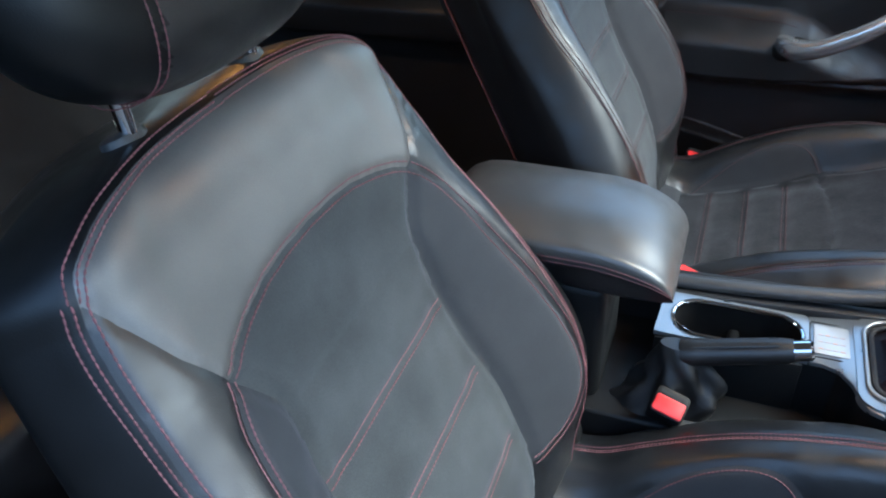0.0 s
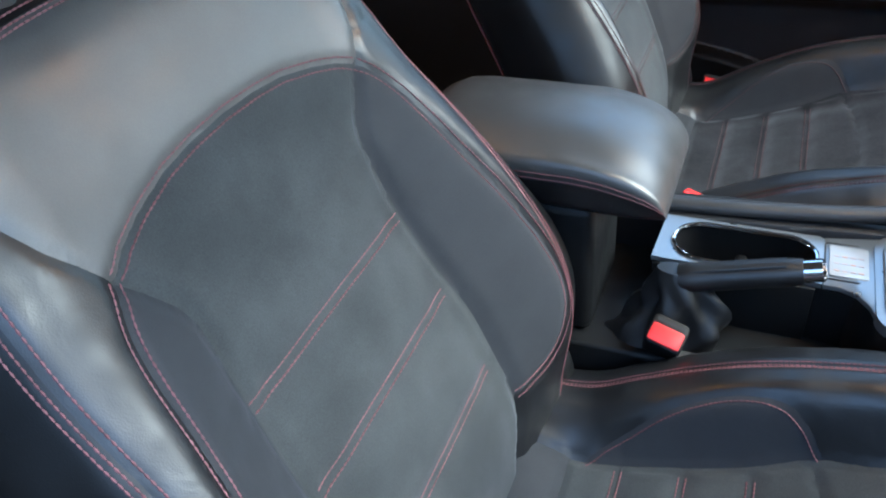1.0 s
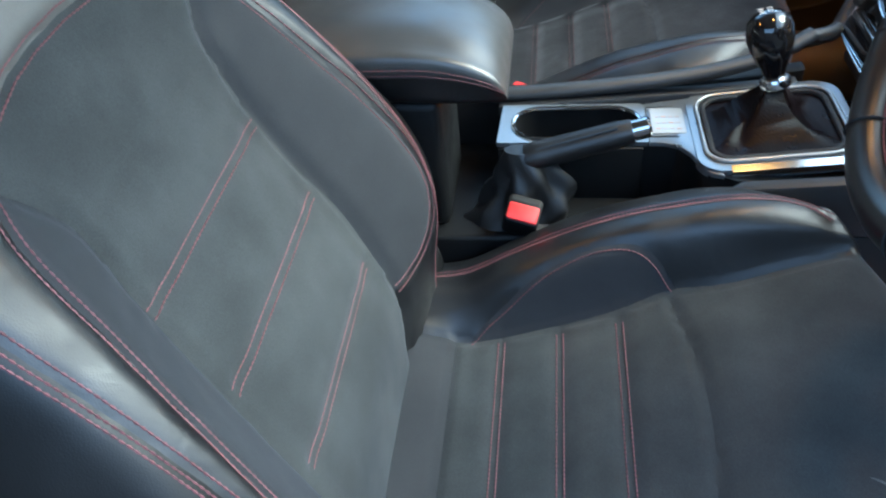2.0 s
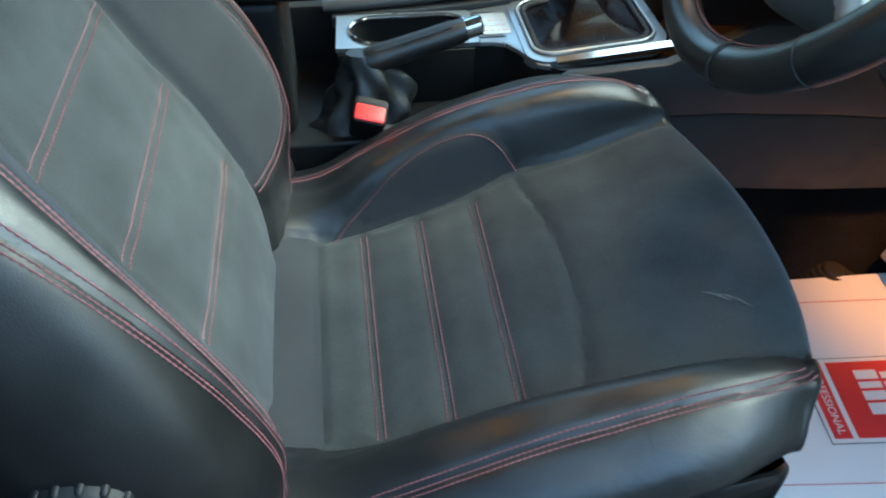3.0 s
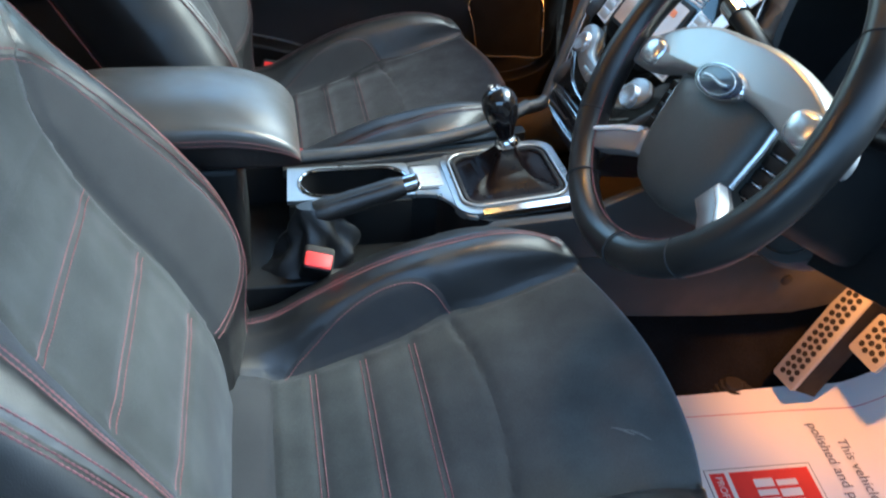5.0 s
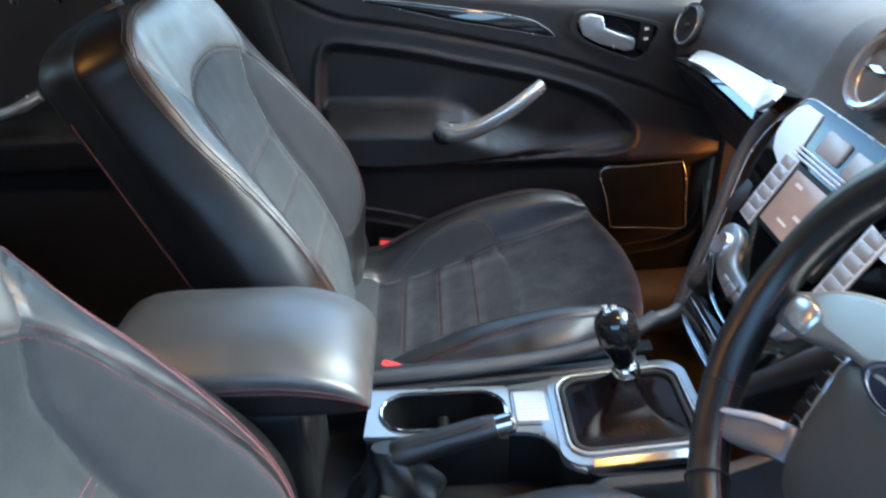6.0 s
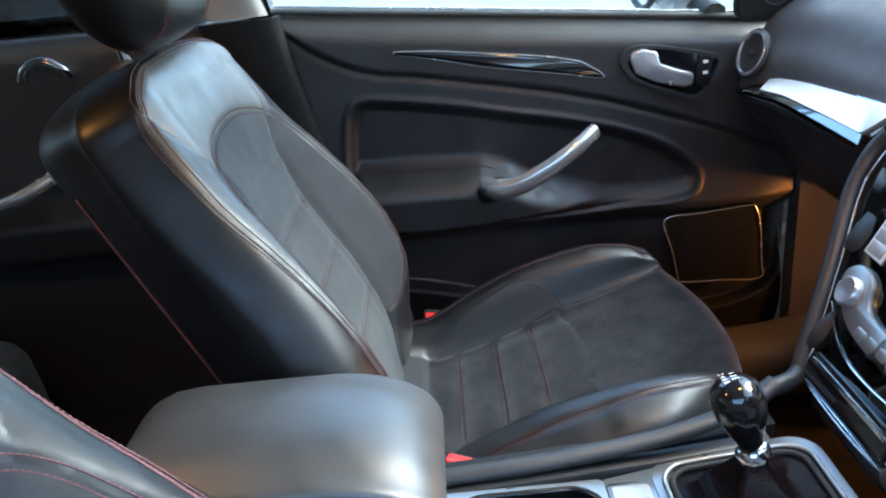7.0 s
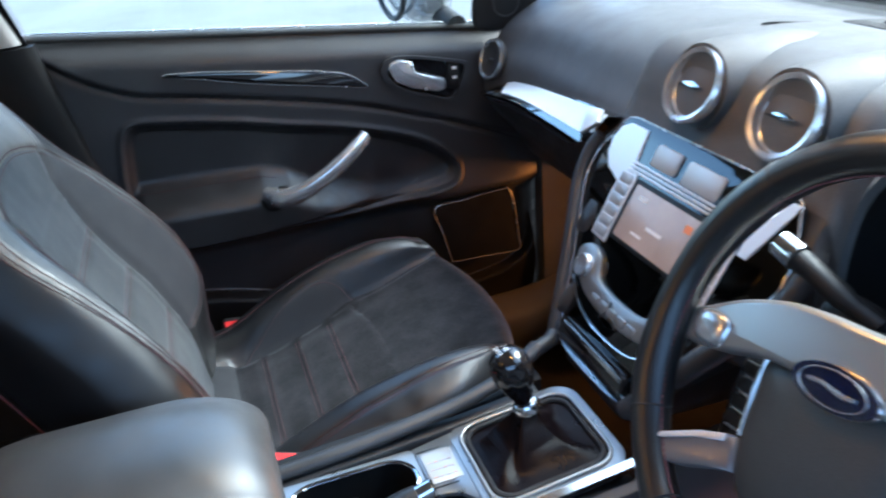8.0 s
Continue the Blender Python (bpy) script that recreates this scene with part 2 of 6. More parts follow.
def prism_bm(outline, place, depth, bevel=0.0, segs=2):
    """A flat outline (u, v), set into the world by place(u, v, w), and made thick from w = 0 to w = depth."""
    bm = bmesh.new()
    low = [bm.verts.new(place(u, v, 0)) for u, v in outline]
    top = [bm.verts.new(place(u, v, depth)) for u, v in outline]
    n = len(outline)
    bm.faces.new(low[::-1])
    cap = bm.faces.new(top)
    for i in range(n):
        bm.faces.new((low[i], low[(i + 1) % n], top[(i + 1) % n], top[i]))
    bmesh.ops.recalc_face_normals(bm, faces=bm.faces[:])
    if bevel:
        bmesh.ops.bevel(bm, geom=list(cap.edges), offset=bevel, segments=segs, profile=0.5, affect="EDGES")
    return bm


def ring_prism_bm(outer, inner, place, depth):
    """A frame between two outlines of the same number of points."""
    bm = bmesh.new()
    n = len(outer)
    rows = [[bm.verts.new(place(u, v, w)) for u, v in line] for line, w in ((outer, 0), (outer, depth), (inner, depth), (inner, 0))]
    for a in range(4):
        for i in range(n):
            bm.faces.new((rows[a][i], rows[a][(i + 1) % n], rows[(a + 1) % 4][(i + 1) % n], rows[(a + 1) % 4][i]))
    return bm


def tube_bm(points, radius, sides=10, closed=False, flat=1.0, up=(0, 0, 1)):
    """A tube along points; radius may be a list; flat squeezes it along up."""
    p = [Vector(q) for q in points]
    n = len(p)
    rad = radius if hasattr(radius, "__len__") else [radius] * n
    bm = bmesh.new()
    rings = []
    for i in range(n):
        a, b = (p[(i - 1) % n], p[(i + 1) % n]) if closed else (p[max(i - 1, 0)], p[min(i + 1, n - 1)])
        d = (b - a).normalized()
        side = d.cross(Vector(up))
        if side.length < 1e-4:
            side = d.cross(Vector((1, 0, 0)))
        side.normalize()
        nor = side.cross(d)
        rings.append([bm.verts.new(p[i] + rad[i] * (math.cos(t) * side + flat * math.sin(t) * nor)) for t in (2 * math.pi * k / sides for k in range(sides))])
    for i in range(n if closed else n - 1):
        r, s = rings[i], rings[(i + 1) % n]
        for k in range(sides):
            bm.faces.new((r[k], r[(k + 1) % sides], s[(k + 1) % sides], s[k]))
    if not closed:
        bm.faces.new(rings[0][::-1])
        bm.faces.new(rings[-1])
    return bm


def loft_bm(sections, closed_ring=True, caps=True):
    bm = bmesh.new()
    rows = [[bm.verts.new(tuple(q)) for q in sec] for sec in sections]
    m = len(rows[0])
    for r, s in zip(rows, rows[1:]):
        for k in range(m if closed_ring else m - 1):
            bm.faces.new((r[k], r[(k + 1) % m], s[(k + 1) % m], s[k]))
    if caps and closed_ring:
        bm.faces.new(rows[0][::-1])
        bm.faces.new(rows[-1])
    return bm


def lathe_bm(profile, place, sides=32):
    """Turned about the axis w: profile of (radius, w), set by place(u, v, w)."""
    bm = bmesh.new()
    rows = [[bm.verts.new(place(r * math.cos(2 * math.pi * k / sides), r * math.sin(2 * math.pi * k / sides), w)) for k in range(sides)] for r, w in profile]
    for r, s in zip(rows, rows[1:]):
        for k in range(sides):
            bm.faces.new((r[k], r[(k + 1) % sides], s[(k + 1) % sides], s[k]))
    bm.faces.new(rows[0][::-1])
    bm.faces.new(rows[-1])
    return bm


def super_bm(centre, half, axes, power=2.6, nu=40, nv=24):
    """A rounded cushion-like solid; axes: three directions."""
    ax3 = [Vector(a) for a in axes]
    c = Vector(centre)

    def sp(x, e):
        return math.copysign(abs(x) ** e, x)

    e = 2 / power
    bm = bmesh.new()
    rows = []
    for j in range(1, nv):
        t = -math.pi / 2 + math.pi * j / nv
        rows.append([bm.verts.new(c + half[0] * sp(math.cos(t), e) * sp(math.cos(p), e) * ax3[0] + half[1] * sp(math.cos(t), e) * sp(math.sin(p), e) * ax3[1] + half[2] * sp(math.sin(t), e) * ax3[2]) for p in (2 * math.pi * k / nu for k in range(nu))])
    for r, s in zip(rows, rows[1:]):
        for k in range(nu):
            bm.faces.new((r[k], r[(k + 1) % nu], s[(k + 1) % nu], s[k]))
    for r, z in ((rows[0], -1), (rows[-1], 1)):
        v = bm.verts.new(c + z * half[2] * ax3[2])
        for k in range(nu):
            bm.faces.new((r[k], r[(k + 1) % nu], v))
    return bm


def inside(poly, x, y):
    hit = False
    for i in range(len(poly)):
        (x1, y1), (x2, y2) = poly[i], poly[i - 1]
        if (y1 > y) != (y2 > y) and x < (x2 - x1) * (y - y1) / (y2 - y1) + x1:
            hit = not hit
    return hit


def near_line(line, q):
    """Distance of the points q from a polyline, and the nearest places on it."""
    p = np.array(line, float)
    best = np.full(len(q), 1e9)
    spot = np.zeros_like(q)
    for a, b in zip(p, p[1:]):
        d = b - a
        t = np.clip(((q - a) @ d) / max(d @ d, 1e-12), 0, 1)
        c = a + t[:, None] * d
        r = np.linalg.norm(q - c, axis=1)
        m = r < best
        best[m], spot[m] = r[m], c[m]
    return best, spot


def stitches(name, lines, parent, mat, label, length=0.0042, gap=0.0005, r=0.00085):
    """Rows of short thread stitches along lines of (place, normal) samples."""
    verts, faces = [], []
    for line in lines:
        pts = np.array([p for p, _ in line])
        nrm = np.array([n for _, n in line])
        seg = np.linalg.norm(np.diff(pts, axis=0), axis=1)
        s = np.concatenate([[0], np.cumsum(seg)])
        k = 0.0
        while k + length < s[-1]:
            a = np.array([np.interp(k, s, pts[:, c]) for c in range(3)])
            b = np.array([np.interp(k + length, s, pts[:, c]) for c in range(3)])
            n = np.array([np.interp(k, s, nrm[:, c]) for c in range(3)])
            t = b - a
            side = np.cross(t, n)
            side /= max(np.linalg.norm(side), 1e-9)
            n = n / max(np.linalg.norm(n), 1e-9)
            i = len(verts)
            m = (a + b) / 2
            for q, f in ((a, 0.45), (m, 1.0), (b, 0.45)):
                verts += [q + side * r * f, q + n * r * f * 1.1, q - side * r * f, q - n * r * 0.4]
            for j in (0, 4):
                for c in range(4):
                    d = (c + 1) % 4
                    faces.append((i + j + c, i + j + d, i + j + 4 + d, i + j + 4 + c))
            faces += [(i + 3, i + 2, i + 1, i), (i + 8, i + 9, i + 10, i + 11)]
            k += length + gap
    if faces:
        ob = mesh_object(name, verts, faces, mat, parent, label, smooth=True, kind="stuff")
        return ob


# ---- setting ----
ground = mesh_object("ground", [(-400, -400, -0.36), (400, -400, -0.36), (400, 400, -0.36), (-400, 400, -0.36)], [(0, 1, 2, 3)], ASPHALT, smooth=False)
tagged(ground, "grey worn asphalt ground under the car", "ground", kind="structure")


def sheet_grid(f, us, vs):
    verts = [f(u, v) for v in vs for u in us]
    n = len(us)
    faces = [(j * n + i, j * n + i + 1, (j + 1) * n + i + 1, (j + 1) * n + i) for j in range(len(vs) - 1) for i in range(n - 1)]
    return verts, faces


def slab(name, f, us, vs, thick, mat, label, category, kind="structure"):
    """A sheet with thickness along the vector thick."""
    verts, faces = sheet_grid(f, us, vs)
    n, m = len(verts), len(us)
    t = Vector(thick)
    verts = [Vector(v) for v in verts]
    verts += [v + t for v in verts]
    rim = list(range(m)) + [m * j + m - 1 for j in range(1, len(vs))] + list(range(n - 2, n - m - 1, -1)) + [m * j for j in range(len(vs) - 2, 0, -1)]
    faces = faces + [tuple(n + k for k in f[::-1]) for f in faces] + [(rim[i], rim[(i + 1) % len(rim)], n + rim[(i + 1) % len(rim)], n + rim[i]) for i in range(len(rim))]
    ob = mesh_object(name, verts, faces, mat)
    return tagged(ob, label, category, kind=kind)


def floor_height(x, y):
    z = 0.035
    z += 0.30 * max(0, min(1, (x - 0.86) / 0.30)) ** 1.4
    z += 0.17 * math.exp(-((y - 0.38) / 0.12) ** 4)
    z += 0.06 * max(0, min(1, (abs(y - 0.37) - 0.66) / 0.06))
    return z + 0.003 * noise.noise(Vector((x * 9, y * 9, 0)))


slab("floor", lambda x, y: (x, y, floor_height(x, y)), np.linspace(-1.35, 1.22, 90), np.linspace(-0.38, 1.13, 60), (0, 0, -0.05), CARPET, "black carpeted car floor with a raised tunnel", "floor")
slab("pavement", lambda x, y: (x, y, -0.30), np.linspace(-30, 30, 9), np.linspace(1.45, 40, 9), (0, 0, -0.055), CONCRETE, "pale worn concrete pavement beyond the far windows", "pavement")
# unseen wall, added only to keep low sky light off the near side
slab("light_blocking_wall", lambda x, z: (x, -1.50, z), np.linspace(-6, 6, 8), np.linspace(-0.36, 1.15, 5), (0, -0.15, 0), DARK_WALL, "unseen dark wall added to block low sky light from the near side", "wall")
# roof lining
slab("ceiling", lambda x, y: (x, y, 1.175 - 0.05 * ((y - 0.37) / 0.6) ** 4 - 0.10 * max(0, -x - 0.6) ** 2 - 0.10 * max(0, x - 0.2) ** 2), np.linspace(-1.5, 0.42, 24), np.linspace(-0.32, 0.97, 22), (0, 0, 0.04), HEADLINER, "grey cloth roof lining", "ceiling")
# scuttle and bulkhead in front of the feet
slab("bulkhead", lambda y, z: (1.12 + 0.12 * z, y, z), np.linspace(-0.42, 1.16, 12), np.linspace(0.02, 0.76, 8), (0.03, 0, 0), CARPET, "dark carpeted bulkhead before the footwells", "wall")
slab("rear_wall", lambda y, z: (-1.42 - 0.2 * z, y, z), np.linspace(-0.42, 1.16, 12), np.linspace(0.03, 0.85, 8), (-0.03, 0, 0), CARPET, "dark carpeted wall behind the rear bench", "wall")


def pillar(name, points, radius, mat, label, flat=0.6):
    return tagged(part(name, tube_bm(curve(points, 14), radius, 14, flat=flat, up=(0, 1, 0)), mat, None), label, "pillar", kind="structure")


def strip(name, line, across, thick, mat, label, category="pillar"):
    """A rounded bar of a wide section along a line."""
    secs = []
    for p in line:
        p = Vector(p)
        secs.append([p + Vector((q[0], q[1], 0)) for q in curve([(-across, 0), (-across * 0.8, -thick), (across * 0.8, -thick), (across, 0), (across * 0.8, thick), (-across * 0.8, thick)], 24, True)])
    return tagged(part(name, loft_bm(secs), mat, None), label, category, kind="structure")


# passenger side: lower dark half and pale upper half of the middle pillar
strip("pillar_middle_lower", curve([(-0.20, 1.12, 0.05), (-0.21, 1.12, 0.4), (-0.255, 1.115, 0.66), (-0.285, 1.105, 0.822)], 12), 0.065, 0.030, HARD_PLASTIC, "black plastic lower trim of the middle pillar")
strip("pillar_middle_upper", curve([(-0.286, 1.104, 0.826), (-0.32, 1.06, 0.96), (-0.37, 0.965, 1.16)], 10), 0.050, 0.026, PALE_TRIM, "pale grey upper trim of the middle pillar")
strip("pillar_front_far", curve([(0.86, 1.10, 0.72), (0.62, 1.04, 0.92), (0.36, 0.94, 1.15)], 10), 0.035, 0.03, PALE_TRIM, "pale grey windscreen pillar")
strip("pillar_rear_far", curve([(-1.25, 1.08, 0.80), (-1.22, 1.02, 0.95), (-1.15, 0.93, 1.13)], 10), 0.08, 0.03, PALE_TRIM, "pale grey rear pillar")
# driver side
strip("pillar_middle_near_lower", curve([(-0.42, -0.40, 0.05), (-0.43, -0.40, 0.4), (-0.47, -0.395, 0.7), (-0.49, -0.385, 0.83)], 12), 0.075, 0.032, HARD_PLASTIC, "black plastic lower trim of the middle pillar")
strip("pillar_middle_near_upper", curve([(-0.49, -0.384, 0.834), (-0.51, -0.33, 0.98), (-0.53, -0.23, 1.16)], 10), 0.060, 0.028, HARD_PLASTIC, "dark upper trim of the middle pillar")
strip("pillar_front_near", curve([(0.86, -0.36, 0.72), (0.62, -0.30, 0.92), (0.36, -0.20, 1.15)], 10), 0.035, 0.03, PALE_TRIM, "pale grey windscreen pillar")
strip("pillar_rear_near", curve([(-1.25, -0.34, 0.80), (-1.22, -0.28, 0.95), (-1.15, -0.19, 1.13)], 10), 0.08, 0.03, PALE_TRIM, "pale grey rear pillar")
slab("sill_near", lambda x, y: (x, y, 0.10 - 0.02 * ((y + 0.43) / 0.05) ** 2), np.linspace(-0.40, 0.95, 20), np.linspace(-0.48, -0.38, 6), (0, 0, -0.30), HARD_PLASTIC, "black plastic door sill tread", "sill")
slab("side_panel_near", lambda x, z: (x, -0.395 - 0.02 * math.sin(z * 3), z), np.linspace(-1.45, -0.40, 14), np.linspace(0.02, 0.83, 10), (0, -0.04, 0), HARD_PLASTIC, "black panel of the rear door beside the bench", "wall")
slab("body_side_far", lambda x, z: (x, 1.145 + 0.02 * math.sin(z * 4), z), np.linspace(-1.45, 1.0, 24), np.linspace(-0.15, 0.70, 10), (0, 0.03, 0), BODY_PAINT, "outer body panel behind the door linings", "wall")


def window(name, corners, mat, label):
    a, b, c, d = (Vector(q) for q in corners)
    n = (b - a).cross(d - a).normalized() * 0.004
    bm = bmesh.new()
    lo = [bm.verts.new(q) for q in (a, b, c, d)]
    hi = [bm.verts.new(q + n) for q in (a, b, c, d)]
    bm.faces.new(lo[::-1])
    bm.faces.new(hi)
    for i in range(4):
        bm.faces.new((lo[i], lo[(i + 1) % 4], hi[(i + 1) % 4], hi[i]))
    ob = part(name, bm, mat, None, smooth=False)
    ob.visible_shadow = False
    return tagged(ob, label, "window", kind="structure")


window("windscreen", [(1.02, -0.36, 0.745), (1.02, 1.10, 0.745), (0.40, 0.93, 1.16), (0.40, -0.19, 1.16)], CLEAR, "clear curved windscreen glass")
window("window_front_far", [(-0.22, 1.125, 0.805), (0.60, 1.125, 0.715), (0.40, 0.97, 1.12), (-0.28, 0.965, 1.16)], CLEAR, "clear side window glass of the far front door")
window("window_rear_far", [(-1.20, 1.115, 0.84), (-0.36, 1.115, 0.825), (-0.40, 0.965, 1.16), (-1.12, 0.94, 1.13)], DARK_GLASS, "tinted side window glass of the far rear door")
window("window_rear_near", [(-1.20, -0.385, 0.84), (-0.56, -0.385, 0.825), (-0.58, -0.235, 1.16), (-1.12, -0.20, 1.13)], DARK_GLASS, "tinted side window glass of the near rear door")
window("window_back", [(-1.62, -0.30, 0.82), (-1.62, 1.04, 0.82), (-1.45, 0.92, 1.10), (-1.45, -0.18, 1.10)], DARK_GLASS, "tinted back window glass")
# ---- upholstery ----


def upholstered(parent, grid, front, polys, seams, place, rest, rows, lumps=0.0007, plain_thread=THREAD):
    """A padded skin. grid: rows of (a, b, h); front: rows of flags. It is pulled in along the seams, and cut along them into one part per outline."""
    nr, nc = len(grid), len(grid[0])
    v = np.array([q for row in grid for q in row], float)
    f = np.array([q for row in front for q in row])
    quads = [(j * nc + i, j * nc + (i + 1) % nc, (j + 1) * nc + (i + 1) % nc, (j + 1) * nc + i) for j in range(nr - 1) for i in range(nc)]
    probe = Vector(v[quads[nc // 2 * 0 + nc * (nr // 2)][1]] - v[quads[nc * (nr // 2)][0]]).cross(Vector(v[quads[nc * (nr // 2)][3]] - v[quads[nc * (nr // 2)][0]]))
    if probe.z < 0:
        quads = [q[::-1] for q in quads]
    tree = BVHTree.FromPolygons([Vector(q) for q in v], quads)

    def height(a, b):
        hit = tree.ray_cast(Vector((a, b, 3)), Vector((0, 0, -1)))
        return hit[0].z if hit[0] is not None else None

    best = np.full(len(v), 1e9)
    spot = np.zeros((len(v), 2))
    sink = np.zeros(len(v))
    for line, depth, width in seams:
        d, c = near_line(line, v[:, :2])
        m = f & (d < best)
        best[m], spot[m] = d[m], c[m]
        sink = np.maximum(sink, np.where(f, depth * np.exp(-(d / width) ** 2), 0))
    pinned = np.zeros(len(v), bool)
    for k in np.nonzero(f & (best < 0.0029))[0]:
        h = height(*spot[k])
        if h is not None and abs(h - v[k, 2]) < 0.010:
            v[k] = (*spot[k], h)
            pinned[k] = True
    for k in np.nonzero(f)[0]:
        q = v[k]
        v[k, 2] += lumps * (noise.noise(Vector((q[0] * 14, q[1] * 14, 0.3))) + 0.5 * noise.noise(Vector((q[0] * 37, q[1] * 37, 1.7)))) - sink[k]
    bins = {name: [] for name, *_ in polys}
    bins[rest[0]] = []
    faces = []
    for q in quads:
        if pinned[q[0]] and pinned[q[2]] and not (pinned[q[1]] and pinned[q[3]]):
            faces += [(q[0], q[1], q[2]), (q[0], q[2], q[3])]
        elif pinned[q[1]] and pinned[q[3]] and not (pinned[q[0]] and pinned[q[2]]):
            faces += [(q[0], q[1], q[3]), (q[1], q[2], q[3])]
        else:
            faces.append(q)
    for q in faces:
        c = v[list(q)].mean(axis=0)
        home = rest[0]
        if f[q[0]] and f[q[2]]:
            for name, outline, *_ in polys:
                if inside(outline, c[0], c[1]):
                    home = name
                    break
        bins[home].append(q)
    tree2 = BVHTree.FromPolygons([Vector(q) for q in v], quads)
    set_in = [place(*q) for q in v]
    normals = smooth_normals(np.array(set_in), quads)
    for name, mat, label in [(p[0], p[2], p[3]) for p in polys] + [rest]:
        used = sorted({k for q in bins[name] for k in q})
        if not used:
            continue
        index = {k: i for i, k in enumerate(used)}
        made = mesh_object(name.split("/")[0], [set_in[k] for k in used], [[index[k] for k in q] for q in bins[name]], mat, parent, label)
        if len(made.data.vertices) == len(used):
            shade_as(made, normals[used])
    lines = []
    for line, offsets in rows:
        p = walkline(line, 0.004)
        t = np.gradient(p, axis=0)
        t /= np.maximum(np.linalg.norm(t, axis=1), 1e-9)[:, None]
        for e in offsets:
            run = []
            for (a, b), (ta, tb) in zip(p, t):
                hit = tree2.ray_cast(Vector((a - tb * e, b + ta * e, 3)), Vector((0, 0, -1)))
                if hit[0] is None:
                    continue
                o = Vector(place(*hit[0]))
                n = Vector(place(*(hit[0] + hit[1] * 0.01))) - o
                n.normalize()
                if run and (o - Vector(run[-1][0])).length > 0.03:
                    if len(run) > 2:
                        lines.append(run)
                    run = []
                run.append((np.array(o + n * 0.0003), np.array(n)))
            if len(run) > 2:
                lines.append(run)
    stitches("stitching", lines, parent, plain_thread, "pinkish red thread stitching in double rows")


def spread(pts, counts):
    """Catmull-Rom through section points, with a count of steps for each stretch; the last point is left out."""
    p = np.array(pts, float)
    out = []
    for i, n in enumerate(counts):
        a, b, c, d = (p[min(max(i + j, 0), len(p) - 1)] for j in (-1, 0, 1, 2))
        for k in range(n):
            u = k / n
            out.append(0.5 * (2 * b + (c - a) * u + (2 * a - 5 * b + 4 * c - d) * u * u + (3 * b - a - 3 * c + d) * u ** 3))
    return out


def full_section(half, counts):
    """Both halves of a section given from the middle of the front round to the middle of the back: (across, depth) and a front flag."""
    right = spread(half, counts)
    nf = sum(counts[:FRONT_STRETCHES])
    flags = [i < nf for i in range(len(right))]
    right.append(np.array(half[-1], float))
    flags.append(False)
    left = [np.array((-q[0], q[1])) for q in right[1:-1]][::-1]
    return right + left, flags + flags[1:-1][::-1]


FRONT_STRETCHES = 6


def at(x, xs, ys):
    return float(np.interp(x, xs, ys))


def smooth_at(x, xs, ys):
    """A smooth run through the knots."""
    i = int(np.clip(np.searchsorted(xs, x) - 1, 0, len(xs) - 2))
    u = min(max((x - xs[i]) / (xs[i + 1] - xs[i]), 0), 1)
    m = [(ys[min(k + 1, len(ys) - 1)] - ys[max(k - 1, 0)]) / (xs[min(k + 1, len(xs) - 1)] - xs[max(k - 1, 0)]) for k in (i, i + 1)]
    w = xs[i + 1] - xs[i]
    return (2 * u ** 3 - 3 * u ** 2 + 1) * ys[i] + (u ** 3 - 2 * u ** 2 + u) * w * m[0] + (3 * u ** 2 - 2 * u ** 3) * ys[i + 1] + (u ** 3 - u ** 2) * w * m[1]


def mirrored(line):
    return [(-a, b) for a, b in line]


ARCH_TOP = [(0, 0.382), (0.035, 0.3805), (0.065, 0.377), (0.10, 0.368), (0.122, 0.360), (0.140, 0.350)]
ARCH_SIDE = [tuple(q) for q in curve([(0.140, 0.350), (0.155, 0.328), (0.165, 0.300), (0.176, 0.250), (0.190, 0.190), (0.201, 0.130), (0.205, 0.080), (0.202, 0.045), (0.188, 0.015), (0.165, -0.002), (0.126, -0.006)], 40)]
CENTRE_EDGE = [tuple(q) for q in curve([(0.140, 0.350), (0.124, 0.328), (0.110, 0.300), (0.111, 0.249), (0.118, 0.164), (0.125, 0.107), (0.126, 0.050), (0.126, -0.006), (0.118, -0.041), (0.101, -0.068), (0.085, -0.10)], 40)]
OUTER_SEAM = [tuple(q) for q in curve([(0.183, 0.444), (0.193, 0.40), (0.204, 0.32), (0.211, 0.23), (0.217, 0.13), (0.215, 0.05), (0.200, -0.02), (0.180, -0.10)], 40)]
TOP_SEAM = [tuple(q) for q in curve([(0.183, 0.444), (0.175, 0.458), (0.155, 0.469), (0.13, 0.477), (0.09, 0.4835), (0.04, 0.486), (0, 0.4865)], 30)]
FOLD = [(0.140, 0.350), (0.160, 0.385), (0.183, 0.444)]


DB_S, DB_D = [-0.12, 0.0, 0.15, 0.30, 0.45], [-0.063, -0.070, -0.090, -0.114, -0.134]


